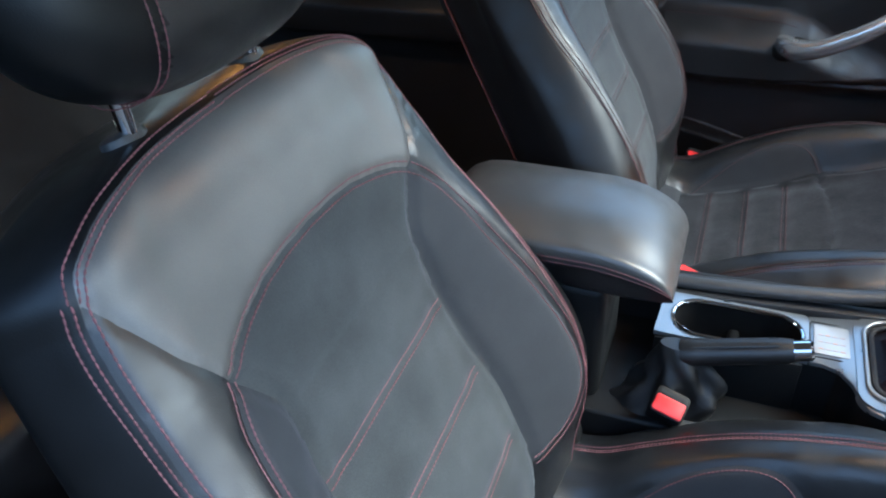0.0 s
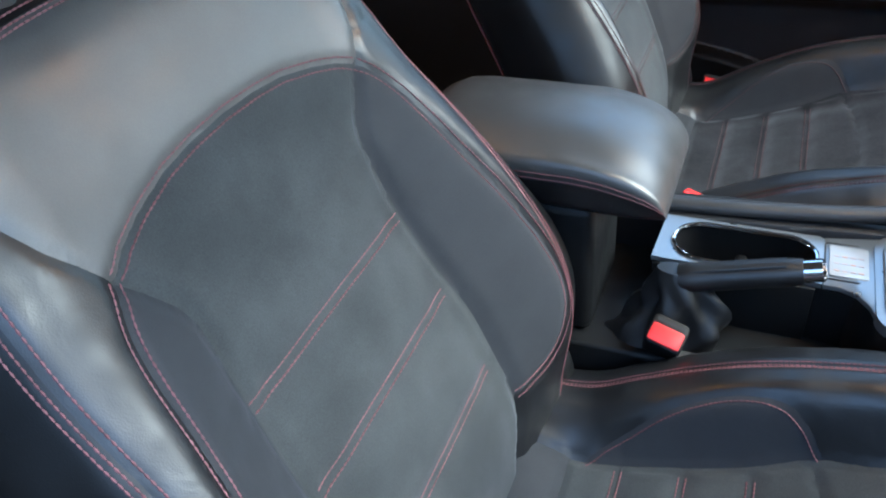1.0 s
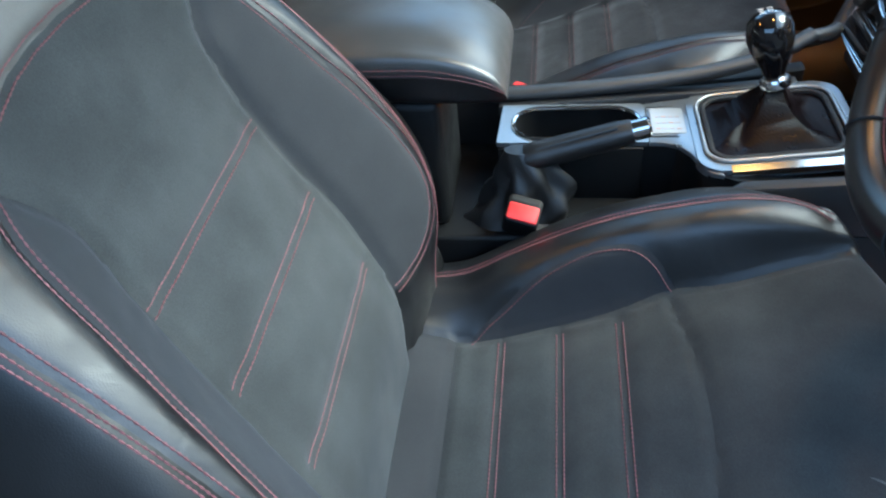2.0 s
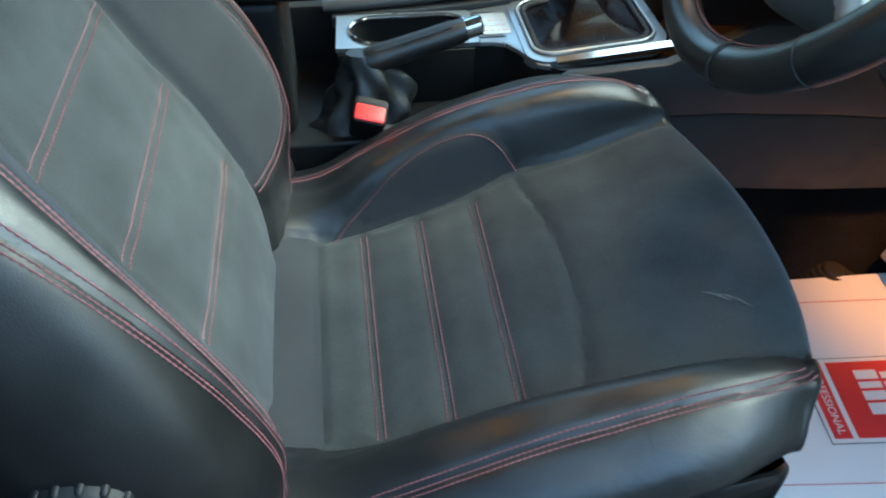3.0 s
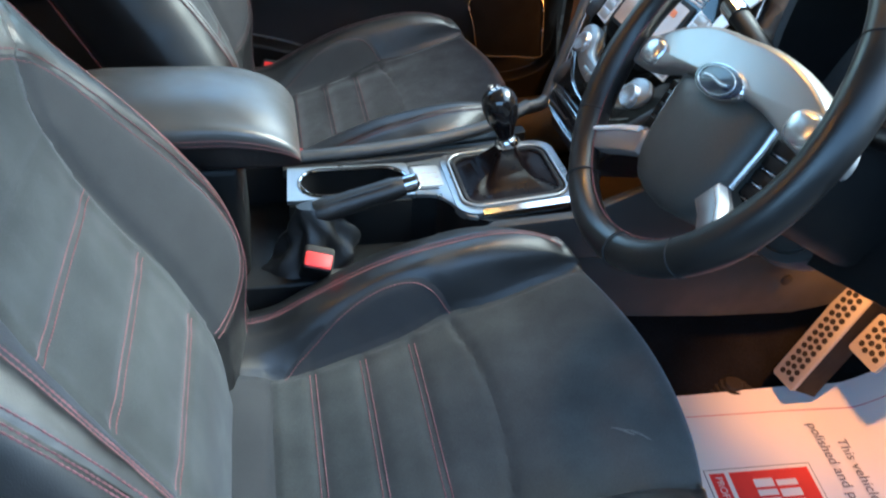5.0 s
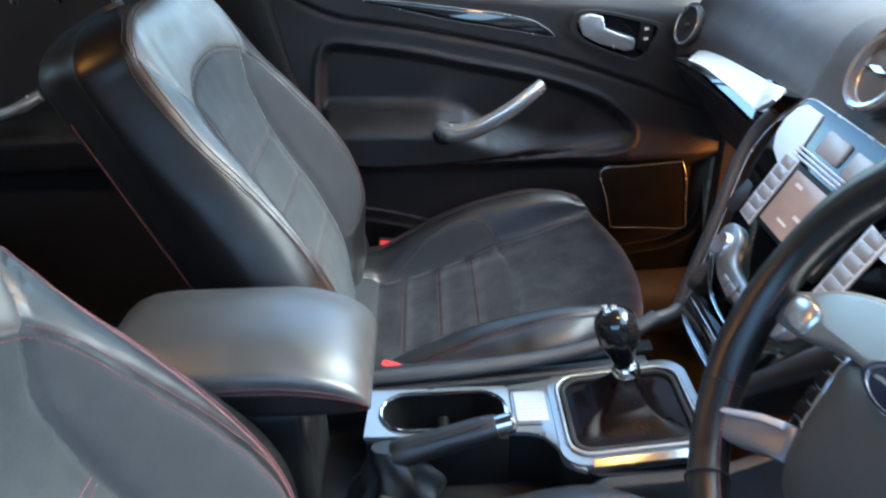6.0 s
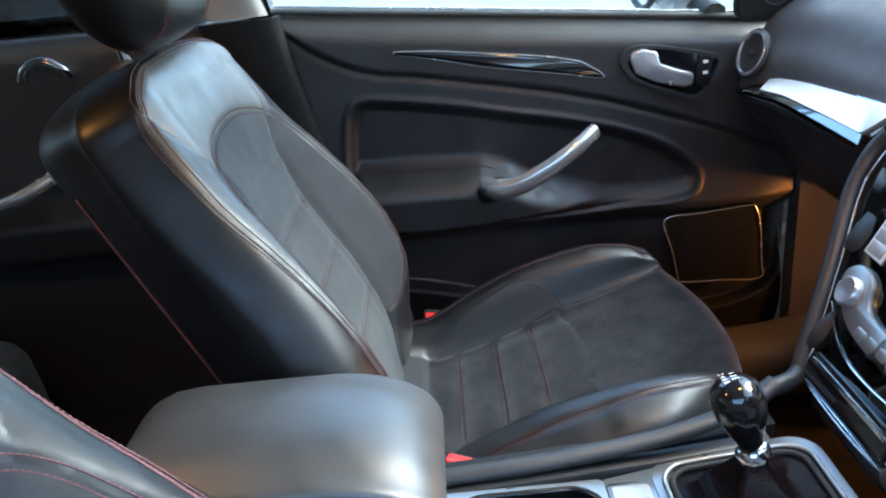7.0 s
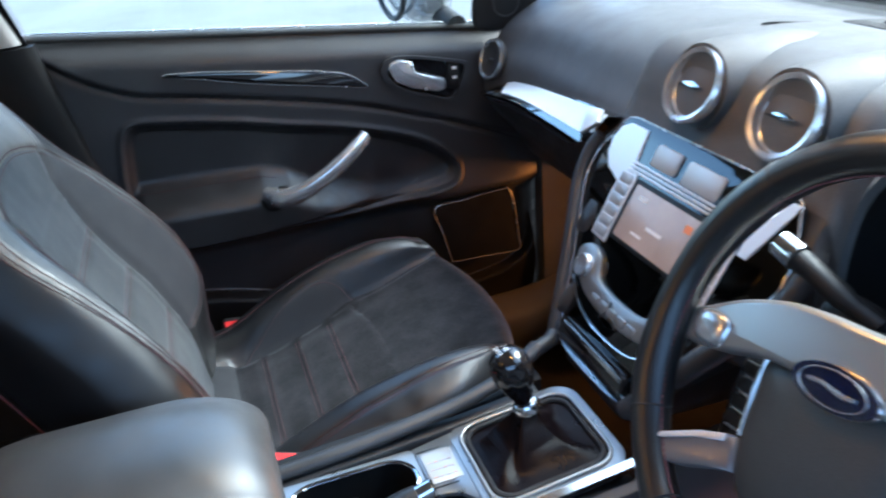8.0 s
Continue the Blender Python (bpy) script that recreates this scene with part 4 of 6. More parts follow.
# rubber strip and thin bright line along the window's foot
part("window_seal", tube_bm([(x, 1.122, waist(x) + 0.002) for x in np.linspace(-0.24, 0.60, 24)], 0.0075, 10, flat=0.9), RUBBER, door, "black rubber window seal")
part("bright_edge", tube_bm([(x, 1.131, waist(x) + 0.010) for x in np.linspace(-0.24, 0.60, 24)], 0.0022, 8), SATIN, door, "thin bright metal edge")
part("door_frame", loft_bm([[(p[0] + u, p[1] + v, p[2]) for u, v in ((-0.022, -0.016), (0.016, -0.016), (0.016, 0.016), (-0.022, 0.016))] for p in curve([(-0.225, 1.118, 0.10), (-0.225, 1.118, 0.50), (-0.232, 1.116, 0.70), (-0.248, 1.106, 0.85), (-0.290, 1.02, 1.05), (-0.315, 0.97, 1.16)], 16)]), GLOSS_BLACK, door, "black window frame of the door")

# lacquered trim strip
trim = [tuple(p) for p in curve([(-0.041, 0.7455), (0.02, 0.7415), (0.112, 0.7285), (0.19, 0.7165), (0.242, 0.7060), (0.275, 0.695), (0.306, 0.669), (0.242, 0.681), (0.17, 0.695), (0.101, 0.7090), (0.02, 0.730)], 60, True)]
part("trim_strip", prism_bm(trim, lambda u, v, w: Vector((u, 1.090 - w, v)), 0.007, 0.003), GLOSS_BLACK, door, "glossy black lacquered trim strip")
part("trim_edge", tube_bm([(u, 1.0865, v) for u, v in trim], 0.0016, 6, True, up=(0, 1, 0)), SATIN, door, "thin silver edge")

# inner handle in its recess
rim = [tuple(p) for p in curve([(0.333, 0.690), (0.340, 0.708), (0.362, 0.716), (0.40, 0.712), (0.44, 0.703), (0.497, 0.688), (0.508, 0.676), (0.498, 0.650), (0.482, 0.622), (0.462, 0.615), (0.43, 0.627), (0.385, 0.644), (0.350, 0.664)], 60, True)]
mid = np.mean(rim, axis=0)
inner = [tuple(mid + 0.86 * (np.array(p) - mid)) for p in rim]
handle = part("handle_bezel", ring_prism_bm(rim, inner, lambda u, v, w: Vector((u, 1.090 - w, v)), 0.012), SOFT_PLASTIC, door, "raised black handle surround")
part("handle_recess", prism_bm(inner, lambda u, v, w: Vector((u, 1.0895 - w, v)), 0.004), GLOSS_BLACK, handle, "dark recess behind the handle")
lever = [(0.347, 0.698), (0.352, 0.708), (0.368, 0.711), (0.392, 0.704), (0.3975, 0.684), (0.425, 0.673), (0.452, 0.664), (0.4555, 0.655), (0.452, 0.643), (0.437, 0.640), (0.39, 0.654), (0.357, 0.671)]
part("door_lever", prism_bm(lever, lambda u, v, w: Vector((u, 1.085 - w - 0.004 * math.sin((u - 0.35) * 25), v)), 0.011, 0.004, 3), SATIN, handle, "satin silver inner door lever")
lock = part("lock_switch", prism_bm([(0.464, 0.690), (0.488, 0.684), (0.482, 0.634), (0.460, 0.643)], lambda u, v, w: Vector((u, 1.086 - w, v)), 0.006, 0.002), HARD_PLASTIC, handle, "black lock switch with small white marks")
for dz in (0.0, 0.018):
    part("switch_mark", box_bm(0.471, 0.479, 1.0792, 1.0802, 0.660 + dz - 0.002, 0.660 + dz + 0.003, 0), WHITE_PRINT, lock, smooth=False)

# stitched edge along the armrest's top
edge_line = []
for u in np.linspace(-0.125, 0.115, 60):
    v = float(np.interp(u, [p[0] for p in ARM_TOP], [p[1] for p in ARM_TOP])) - 0.012
    hh = door_height(np.array([(u, v), (u, v + 0.003)]))
    edge_line.append((np.array((u, 1.098 - hh[0] - 0.0006, v)), np.array((0.0, -0.8, 0.6))))
stitches("stitching", [edge_line], door, THREAD_FAINT, "dark red thread along the armrest's edge")
# silver pull handle
pull_line = curve([(0.092, 1.044, 0.512), (0.112, 1.022, 0.512), (0.150, 1.008, 0.522), (0.200, 1.004, 0.548), (0.245, 1.010, 0.576), (0.278, 1.028, 0.596)], 28)
pull = part("pull_handle", tube_bm(pull_line, [0.0205 + 0.003 * math.exp(-((k - 4) / 4) ** 2) - 0.0065 * k / 27 for k in range(28)], 18, flat=0.75, up=(0, 1, 0.5)), SATIN, door, "satin silver pull handle")
part("pull_foot", super_bm((0.105, 1.040, 0.506), (0.030, 0.016, 0.020), ((0.95, 0, 0.3), (0, 1, 0), (-0.3, 0, 0.95)), 2.4, 24, 14), HARD_PLASTIC, pull, "black foot of the handle")

# loudspeaker grille
spk = [tuple(p) for p in curve([(0.410, 0.402), (0.47, 0.408), (0.560, 0.414), (0.574, 0.408), (0.584, 0.37), (0.590, 0.30), (0.589, 0.266), (0.52, 0.269), (0.445, 0.273), (0.436, 0.283), (0.424, 0.34)], 66, True)]
part("speaker_grille", prism_bm(spk, lambda u, v, w: Vector((u, 1.0875 - w, v)), 0.010, 0.003), MESH_CLOTH, door, "black loudspeaker grille")
sc = np.mean(spk, axis=0)
part("speaker_rim", tube_bm([(u, 1.0765, v) for u, v in spk], 0.0015, 8, True, up=(0, 1, 0)), SATIN, door, "thin silver rim of the loudspeaker")
# sill step below the door, lit by the footwell lamp
secs = []
for x in np.linspace(-0.30, 0.75, 30):
    k = max(0, (x - 0.55) / 0.2) ** 2
    secs.append([(x, 1.03 - 0.10 * k + p[0], p[1] + 0.10 * k) for p in curve([(0.09, 0.02), (0.0, 0.02), (-0.012, 0.08), (0.0, 0.125), (0.03, 0.145), (0.075, 0.148), (0.09, 0.12)], 28, True)])
tagged(part("sill_far", loft_bm(secs), SILL_PLASTIC, None), "black plastic sill trim below the far door", "sill", kind="structure")
secs = [[(x, 1.098 - 0.16 * max(0, (x - 0.68) / 0.3) + q[0], q[1]) for q in ((0, 0.05), (-0.012, 0.10), (-0.012, 0.44), (0.0, 0.50), (0.03, 0.50), (0.03, 0.05))] for x in np.linspace(0.655, 1.15, 14)]
tagged(part("kick_panel", loft_bm(secs), SILL_PLASTIC, None), "black plastic kick panel in the far footwell", "panel", kind="structure")

# door mirror outside the window and the black corner cover inside
mirror = thing("door_mirror", "silver grey door mirror outside the far window", "door mirror", (0.48, 1.24, 0.74))
part("mirror_shell", super_bm((0.475, 1.27, 0.815), (0.055, 0.115, 0.078), ((1, 0, 0), (0, 1, 0), (0, 0, 1)), 2.8, 36, 20), BODY_PAINT, mirror, "painted mirror housing")
part("mirror_rim", tube_bm([(0.416, 1.27 + 0.100 * math.cos(t), 0.815 + 0.064 * math.sin(t)) for t in np.linspace(0, 2 * math.pi, 30)[:-1]], 0.006, 8, True, up=(1, 0, 0)), RUBBER, mirror, "black mirror rim")
part("mirror_arm", tube_bm([(0.50, 1.12, 0.745), (0.49, 1.20, 0.765)], 0.022, 10), RUBBER, mirror)
part("corner_cover", prism_bm([tuple(p) for p in curve([(0.530, 0.742), (0.528, 0.80), (0.545, 0.86), (0.60, 0.83), (0.678, 0.745), (0.60, 0.735)], 30, True)], lambda u, v, w: Vector((u, 1.100 - w, v)), 0.022, 0.006), HARD_PLASTIC, door, "black triangular tweeter cover")
part("tweeter_ring", tube_bm([(0.585 + 0.026 * math.cos(t), 1.0765, 0.785 + 0.026 * math.sin(t)) for t in np.linspace(0, 2 * math.pi, 28)[:-1]], 0.0018, 6, True, up=(0, 1, 0)), GREY_PLASTIC, door, "grey tweeter ring")

# far rear door
rear = thing("rear_door", "closed black rear door with chrome lever and silver pull", "car door", (-0.75, 1.12, 0.12))


def rear_height(q):
    x, z = q[:, 0], q[:, 1]
    h = -0.03 * ease(z - 0.84, -0.06, 0.0) ** 2
    h += 0.06 * ease(0.55 - z, -0.01, 0.03) * ease(z - 0.43, 0.0, 0.03) * ease(x + 1.10, 0, 0.1)
    h -= 0.015 * ease(0.43 - z, 0, 0.04)
    return h


panelled(rear, np.linspace(-1.25, -0.345, 90), np.linspace(0.08, 0.84, 76), rear_height, [("rear_armrest", [(-1.1, 0.43), (-0.36, 0.43), (-0.36, 0.56), (-1.1, 0.57)], LEATHER, "black padded armrest")], [], lambda a, b, h: Vector((a, 1.10 - h, b)), ("rear_panel", SOFT_PLASTIC, "grained black rear door panel"))
part("rear_lever", tube_bm(curve([(-0.655, 1.088, 0.765), (-0.640, 1.080, 0.785), (-0.610, 1.078, 0.793), (-0.585, 1.083, 0.778), (-0.580, 1.092, 0.765)], 16), 0.011, 12, flat=0.7), CHROME, rear, "chrome rear door lever")
part("rear_pull", tube_bm(curve([(-0.80, 1.06, 0.555), (-0.74, 1.045, 0.568), (-0.69, 1.045, 0.582), (-0.645, 1.062, 0.602)], 16), 0.014, 14, flat=0.8), SATIN, rear, "satin silver rear pull handle")
part("rear_seal", tube_bm([(x, 1.118, 0.846) for x in np.linspace(-1.2, -0.345, 12)], 0.007, 8), RUBBER, rear)
part("rear_bright_edge", tube_bm([(x, 1.122, 0.856) for x in np.linspace(-1.2, -0.345, 12)], 0.003, 8), SATIN, rear, "thin bright metal edge")

# rear bench
bench = thing("rear_bench", "dark leather rear bench in shade", "car seat", (-0.95, 0.37, 0.05))
part("bench_cushion", super_bm((-0.95, 0.37, 0.24), (0.27, 0.66, 0.12), ((1, 0, 0.08), (0, 1, 0), (-0.08, 0, 1)), 5, 60, 24), LEATHER, bench)
part("bench_base", box_bm(-1.20, -0.72, -0.27, 1.01, 0.03, 0.16, 0.01), CARPET, bench)
part("bench_back", super_bm((-1.28, 0.37, 0.52), (0.09, 0.66, 0.31), ((1, 0, 0.4), (0, 1, 0), (-0.4, 0, 1)), 5, 60, 24), LEATHER, bench)

# driver's belt on the near pillar
belt = thing("seat_belt", "dark grey seat belt hanging on the near pillar", "seat belt", (-0.43, -0.37, 0.12))
line = curve([(-0.45, -0.352, 0.12), (-0.46, -0.345, 0.5), (-0.475, -0.335, 0.78), (-0.495, -0.29, 1.0)], 30)
part("webbing", loft_bm([[(p[0] - 0.023, p[1] - 0.0012, p[2]), (p[0] + 0.023, p[1] - 0.0012, p[2]), (p[0] + 0.023, p[1] + 0.0012, p[2]), (p[0] - 0.023, p[1] + 0.0012, p[2])] for p in line]), GREY_PLASTIC, belt, "woven dark grey webbing")
part("belt_guide", super_bm((-0.495, -0.295, 1.0), (0.035, 0.012, 0.022), ((1, 0, 0), (0, 1, 0), (0, 0, 1)), 3, 20, 12), HARD_PLASTIC, belt)

# ---- centre console ----
console = thing("centre_console", "black centre console with silver cup holder plate", "car console", (0.1, 0.38, 0.06))


def plate_z(x):
    return 0.401 + 0.10 * max(0.0, x - 0.20)


def on_plate(u, v, w):
    return Vector((u, v, plate_z(u) + w))


def radial(outline, centre, n):
    """An outline sampled at even angles round a centre."""
    p = np.array(outline, float)
    c = np.array(centre)
    out = []
    for k in range(n):
        d = np.array((math.cos(2 * math.pi * k / n), math.sin(2 * math.pi * k / n)))
        far = 0
        for a, b in zip(p, np.roll(p, -1, axis=0)):
            e = b - a
            det = d[0] * -e[1] + d[1] * e[0]
            if abs(det) < 1e-12:
                continue
            r = a - c
            t = (r[0] * -e[1] + r[1] * e[0]) / det
            s = (d[0] * r[1] - d[1] * r[0]) / det
            if t > 0 and -1e-9 <= s <= 1 + 1e-9:
                far = max(far, t)
        out.append(tuple(c + far * d))
    return out


def stadium(x0, x1, y0, y1, n=16):
    r = (y1 - y0) / 2
    c = (y0 + y1) / 2
    return [(x1 - r + r * math.cos(t), c + r * math.sin(t)) for t in np.linspace(-math.pi / 2, math.pi / 2, n)] + [(x0 + r + r * math.cos(t), c + r * math.sin(t)) for t in np.linspace(math.pi / 2, 1.5 * math.pi, n)]


def rounded(x0, x1, y0, y1, r, n=6):
    out = []
    for cx, cy, a in ((x1 - r, y1 - r, 0), (x0 + r, y1 - r, 90), (x0 + r, y0 + r, 180), (x1 - r, y0 + r, 270)):
        out += [(cx + r * math.cos(radians(a + 90 * k / n)), cy + r * math.sin(radians(a + 90 * k / n))) for k in range(n + 1)]
    return out


hole = stadium(0.000, 0.150, 0.3415, 0.4085)
mid_hole = (0.075, 0.375)
outer = radial([(-0.018, 0.3355), (0.156, 0.3355), (0.156, 0.419), (-0.014, 0.419)], mid_hole, 96)
inner = radial(hole, mid_hole, 96)
plate = part("cup_plate", ring_prism_bm(outer, inner, lambda u, v, w: on_plate(u, v, w - 0.006), 0.006), SILVER_PLATE, console, "pale silver cup holder plate")
part("cup_rim", tube_bm([on_plate(u, v, 0.001) for u, v in inner], 0.0026, 8, True), CHROME, plate, "chrome rim of the cup holder")
low = [tuple(np.array(mid_hole) + 0.94 * (np.array(p) - mid_hole)) for p in inner]
bm = loft_bm([[on_plate(u, v, -0.002) for u, v in inner], [(u, v, 0.345) for u, v in low], [(u, v, 0.335) for u, v in [tuple(np.array(mid_hole) + 0.88 * (np.array(p) - mid_hole)) for p in inner]]], caps=False)
bm.faces.new([bm.verts.new((u, v, 0.334)) for u, v in low])
part("cup_well", bm, HARD_PLASTIC, console, "deep black cup holder well")
part("cup_divider", box_bm(0.068, 0.082, 0.346, 0.404, 0.334, 0.372, 0.005), HARD_PLASTIC, console, "low divider between the cups")
# switch pad and shoulder beside the gear lever
shoulder = [tuple(p) for p in [(0.1565, 0.3355), (0.172, 0.335), (0.188, 0.329), (0.200, 0.312), (0.207, 0.290), (0.216, 0.274), (0.228, 0.268), (0.228, 0.43), (0.1565, 0.419)]]
part("console_shoulder", prism_bm(shoulder, lambda u, v, w: on_plate(u, v, w - 0.006), 0.0055, 0.0015), SILVER_PLATE, console, "silver shoulder plate")
pad = part("switch_pad", prism_bm(rounded(0.161, 0.199, 0.351, 0.404, 0.003, 3), lambda u, v, w: on_plate(u, v, w - 0.0005), 0.0022, 0.0006), BUTTON, console, "silver switch pad with small orange marks")
for k, dy in enumerate((0.0, 0.0125, 0.025)):
    for j in range(4):
        part("switch_mark", box_bm(0.1655 + j * 0.0078, 0.1655 + j * 0.0078 + 0.0052, 0.3590 + dy, 0.3606 + dy, 0.4026, 0.4032, 0), MARK_ORANGE if (j + k) % 3 == 0 else MARK_PALE, pad, smooth=False)
part("pad_groove", tube_bm([on_plate(u, v, 0.0001) for u, v in rounded(0.157, 0.204, 0.346, 0.409, 0.004, 3)], 0.0008, 6, True), RUBBER, console)
# frame of the gear gaiter
boot_in = rounded(0.224, 0.352, 0.296, 0.412, 0.022, 8)
boot_mid = rounded(0.214, 0.362, 0.286, 0.422, 0.026, 8)
boot_out = rounded(0.204, 0.374, 0.272, 0.436, 0.030, 8)
part("gaiter_surround", ring_prism_bm(boot_out, boot_mid, lambda u, v, w: on_plate(u, v, w - 0.010), 0.0125), SILVER_PLATE, console, "silver gear surround")
part("gaiter_frame", tube_bm([on_plate(u, v, 0.004) for u, v in boot_mid], 0.0026, 10, True), PEWTER, console, "satin grey frame round the gear gaiter")
part("gaiter_inner_frame", tube_bm([on_plate(u, v, 0.002) for u, v in rounded(0.221, 0.355, 0.293, 0.415, 0.022, 8)], 0.0035, 8, True), RUBBER, console)
part("chrome_edge", loft_bm([[on_plate(x, y, w) for y, w in ((0.276, -0.004), (0.268, -0.004), (0.268, 0.003), (0.276, 0.006))] for x in np.linspace(0.235, 0.372, 8)]), CHROME, console, "bright chrome edge strip")

# body: walls and wells
near = [tuple(p) for p in [(0.030, 0.344), (0.165, 0.346), (0.212, 0.382), (0.245, 0.404), (0.36, 0.412), (0.46, 0.455), (0.92, 0.47), (0.92, 0.24), (0.849, 0.224), (0.748, 0.204), (0.609, 0.207), (0.484, 0.216), (0.372, 0.233), (0.20, 0.236), (0.030, 0.236)]]
part("near_side_upper", prism_bm([p for p in near if p[1] > 0.3405] + [(0.92, 0.304), (0.70, 0.3195), (0.589, 0.3305), (0.451, 0.3375), (0.366, 0.3395), (0.030, 0.3385)], lambda u, v, w: Vector((u, 0.256 - w - 0.05 * max(0, u - 0.45), v)), 0.014, 0.004), SOFT_PLASTIC, console, "grained black upper side panel")
part("near_side_lower", prism_bm([(0.030, 0.3365), (0.366, 0.3375), (0.451, 0.3355), (0.589, 0.3285), (0.70, 0.3175), (0.92, 0.302)] + [p for p in near if p[1] < 0.30], lambda u, v, w: Vector((u, 0.258 - w - 0.05 * max(0, u - 0.45), v)), 0.013, 0.004), GREY_PLASTIC, console, "dark grey lower side panel")
part("side_screw", lathe_bm([(0, 0.231), (0.009, 0.231), (0.009, 0.2275), (0.006, 0.226), (0, 0.226)], lambda u, v, w: Vector((0.700 + u, w - 0.0155 + 0.003, 0.288 + v)), 18), RUBBER, console, "small black cap in the side panel")
part("tunnel_box", box_bm(-0.33, 0.40, 0.258, 0.47, 0.03, 0.322, 0.006), HARD_PLASTIC, console, "black inner floor of the side pocket")
part("far_side", prism_bm([(-0.33, 0.40), (0.0, 0.400), (0.27, 0.415), (0.345, 0.425), (0.345, 0.05), (-0.33, 0.05)], lambda u, v, w: Vector((u, 0.470 - w, v)), 0.020, 0.003), HARD_PLASTIC, console, "black far side wall")
part("plate_skirt", box_bm(-0.016, 0.150, 0.333, 0.337, 0.318, 0.394, 0.001), HARD_PLASTIC, console, "black inner wall below the plate")
part("front_skirt", prism_bm([(0.150, 0.338), (0.186, 0.3325), (0.200, 0.315), (0.207, 0.292), (0.216, 0.276), (0.24, 0.262), (0.37, 0.262), (0.37, 0.44), (0.150, 0.44)], lambda u, v, w: Vector((u, v, 0.318 + w * (1 + 0.09 * (u > 0.2)))), 0.0755), HARD_PLASTIC, console, "black body below the gear surround")
part("far_rail", tube_bm(curve([(-0.03, 0.438, 0.404), (0.10, 0.440, 0.412), (0.22, 0.446, 0.424), (0.30, 0.456, 0.440), (0.352, 0.474, 0.458)], 24), 0.0115, 14, flat=0.75), SOFT_PLASTIC, console, "soft black padded rail")
part("far_filler", prism_bm([(-0.02, 0.418), (0.23, 0.428), (0.335, 0.433), (0.335, 0.450), (0.22, 0.448), (-0.02, 0.444)], lambda u, v, w: Vector((u, v, 0.385 + w + 0.08 * max(0, u - 0.1))), 0.014, 0.003), SOFT_PLASTIC, console)

# padded armrest on its box
arm = thing("armrest", "black padded leather armrest box with red seam", "armrest", (-0.14, 0.34, 0.322))
part("armrest_box", box_bm(-0.30, -0.070, 0.275, 0.415, 0.322, 0.492, 0.012), HARD_PLASTIC, arm, "matt black armrest box")


ARM_X, ARM_L = -0.100, 0.101


def arm_k(x):
    """How far the pad still stands up as it rounds over at its front end."""
    a = min(0.9999, max(0.0, (x - ARM_X) / ARM_L))
    return (1 - a ** 2.35) ** (1 / 2.35)


def arm_section(x, k):
    top = 0.568 - 0.010 * ease(x, -0.16, 0.02)
    bot = 0.492 + 0.006 * ease(-x, 0.0, 0.2)
    seam = 0.535 - 0.006 * ease(x, -0.1, 0.0)
    yc, hw = 0.343, 0.087
    pts = [(hw * 0.90, bot + 0.004), (hw * 0.955, bot + 0.02), (hw * 0.975, seam - 0.006), (hw * 1.0, seam + 0.004), (hw * 0.96, seam + 0.018), (hw * 0.80, top - 0.008), (hw * 0.45, top), (0, top + 0.002)]
    ring = pts + [(-a, b) for a, b in pts[::-1][1:]] + [(-hw * 0.6, bot), (0, bot), (hw * 0.6, bot)]
    mid_z = bot + 0.004
    return [(x, yc + a * (0.84 + 0.16 * k), mid_z + (b - mid_z) * k) for a, b in curve(ring, 64, True)]


secs = [arm_section(-0.288, 0.05), arm_section(-0.287, 0.30), arm_section(-0.280, 0.60), arm_section(-0.268, 0.82), arm_section(-0.250, 0.95)]
secs += [arm_section(x, 1.0) for x in np.linspace(-0.225, ARM_X, 11)]
secs += [arm_section(ARM_X + ARM_L * a, arm_k(ARM_X + ARM_L * a)) for a in (0.08, 0.15, 0.3, 0.45, 0.58, 0.68, 0.77, 0.84, 0.90, 0.945, 0.975, 0.990, 0.997, 0.9995)]
pad_ob = None
# upper half takes the lightened leather as if lit, the side the plain one
for name, mat, upper, label in (("armrest_pad", ARM_LEATHER_LIT, True, "smooth black leather armrest pad, lightened as lit from above"), ("armrest_side", LEATHER, False, "black leather side of the armrest")):
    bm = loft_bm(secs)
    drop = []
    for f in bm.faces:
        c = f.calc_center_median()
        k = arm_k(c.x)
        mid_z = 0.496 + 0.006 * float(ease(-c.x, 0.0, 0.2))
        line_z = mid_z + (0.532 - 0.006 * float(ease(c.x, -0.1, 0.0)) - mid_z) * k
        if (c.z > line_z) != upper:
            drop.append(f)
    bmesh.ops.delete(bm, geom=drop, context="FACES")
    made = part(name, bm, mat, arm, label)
    pad_ob = pad_ob or made
for sgn in (-1, 1):
    runs = []
    for dz in (0.003, 0.009):
        run = []
        for x in np.linspace(-0.24, -0.001, 70):
            k = arm_k(x)
            seam = 0.535 - 0.006 * float(ease(x, -0.1, 0.0))
            bot = 0.492 + 0.006 * float(ease(-x, 0.0, 0.2))
            mid_z = bot + 0.004
            run.append((np.array((x, 0.343 + sgn * (0.0876 * (0.84 + 0.16 * k)), mid_z + (seam + dz - 0.003 - mid_z) * k)), np.array((0, sgn, 0))))
        runs.append(run)
    stitches("stitching", runs, pad_ob, THREAD_DARK, "", r=0.0006)

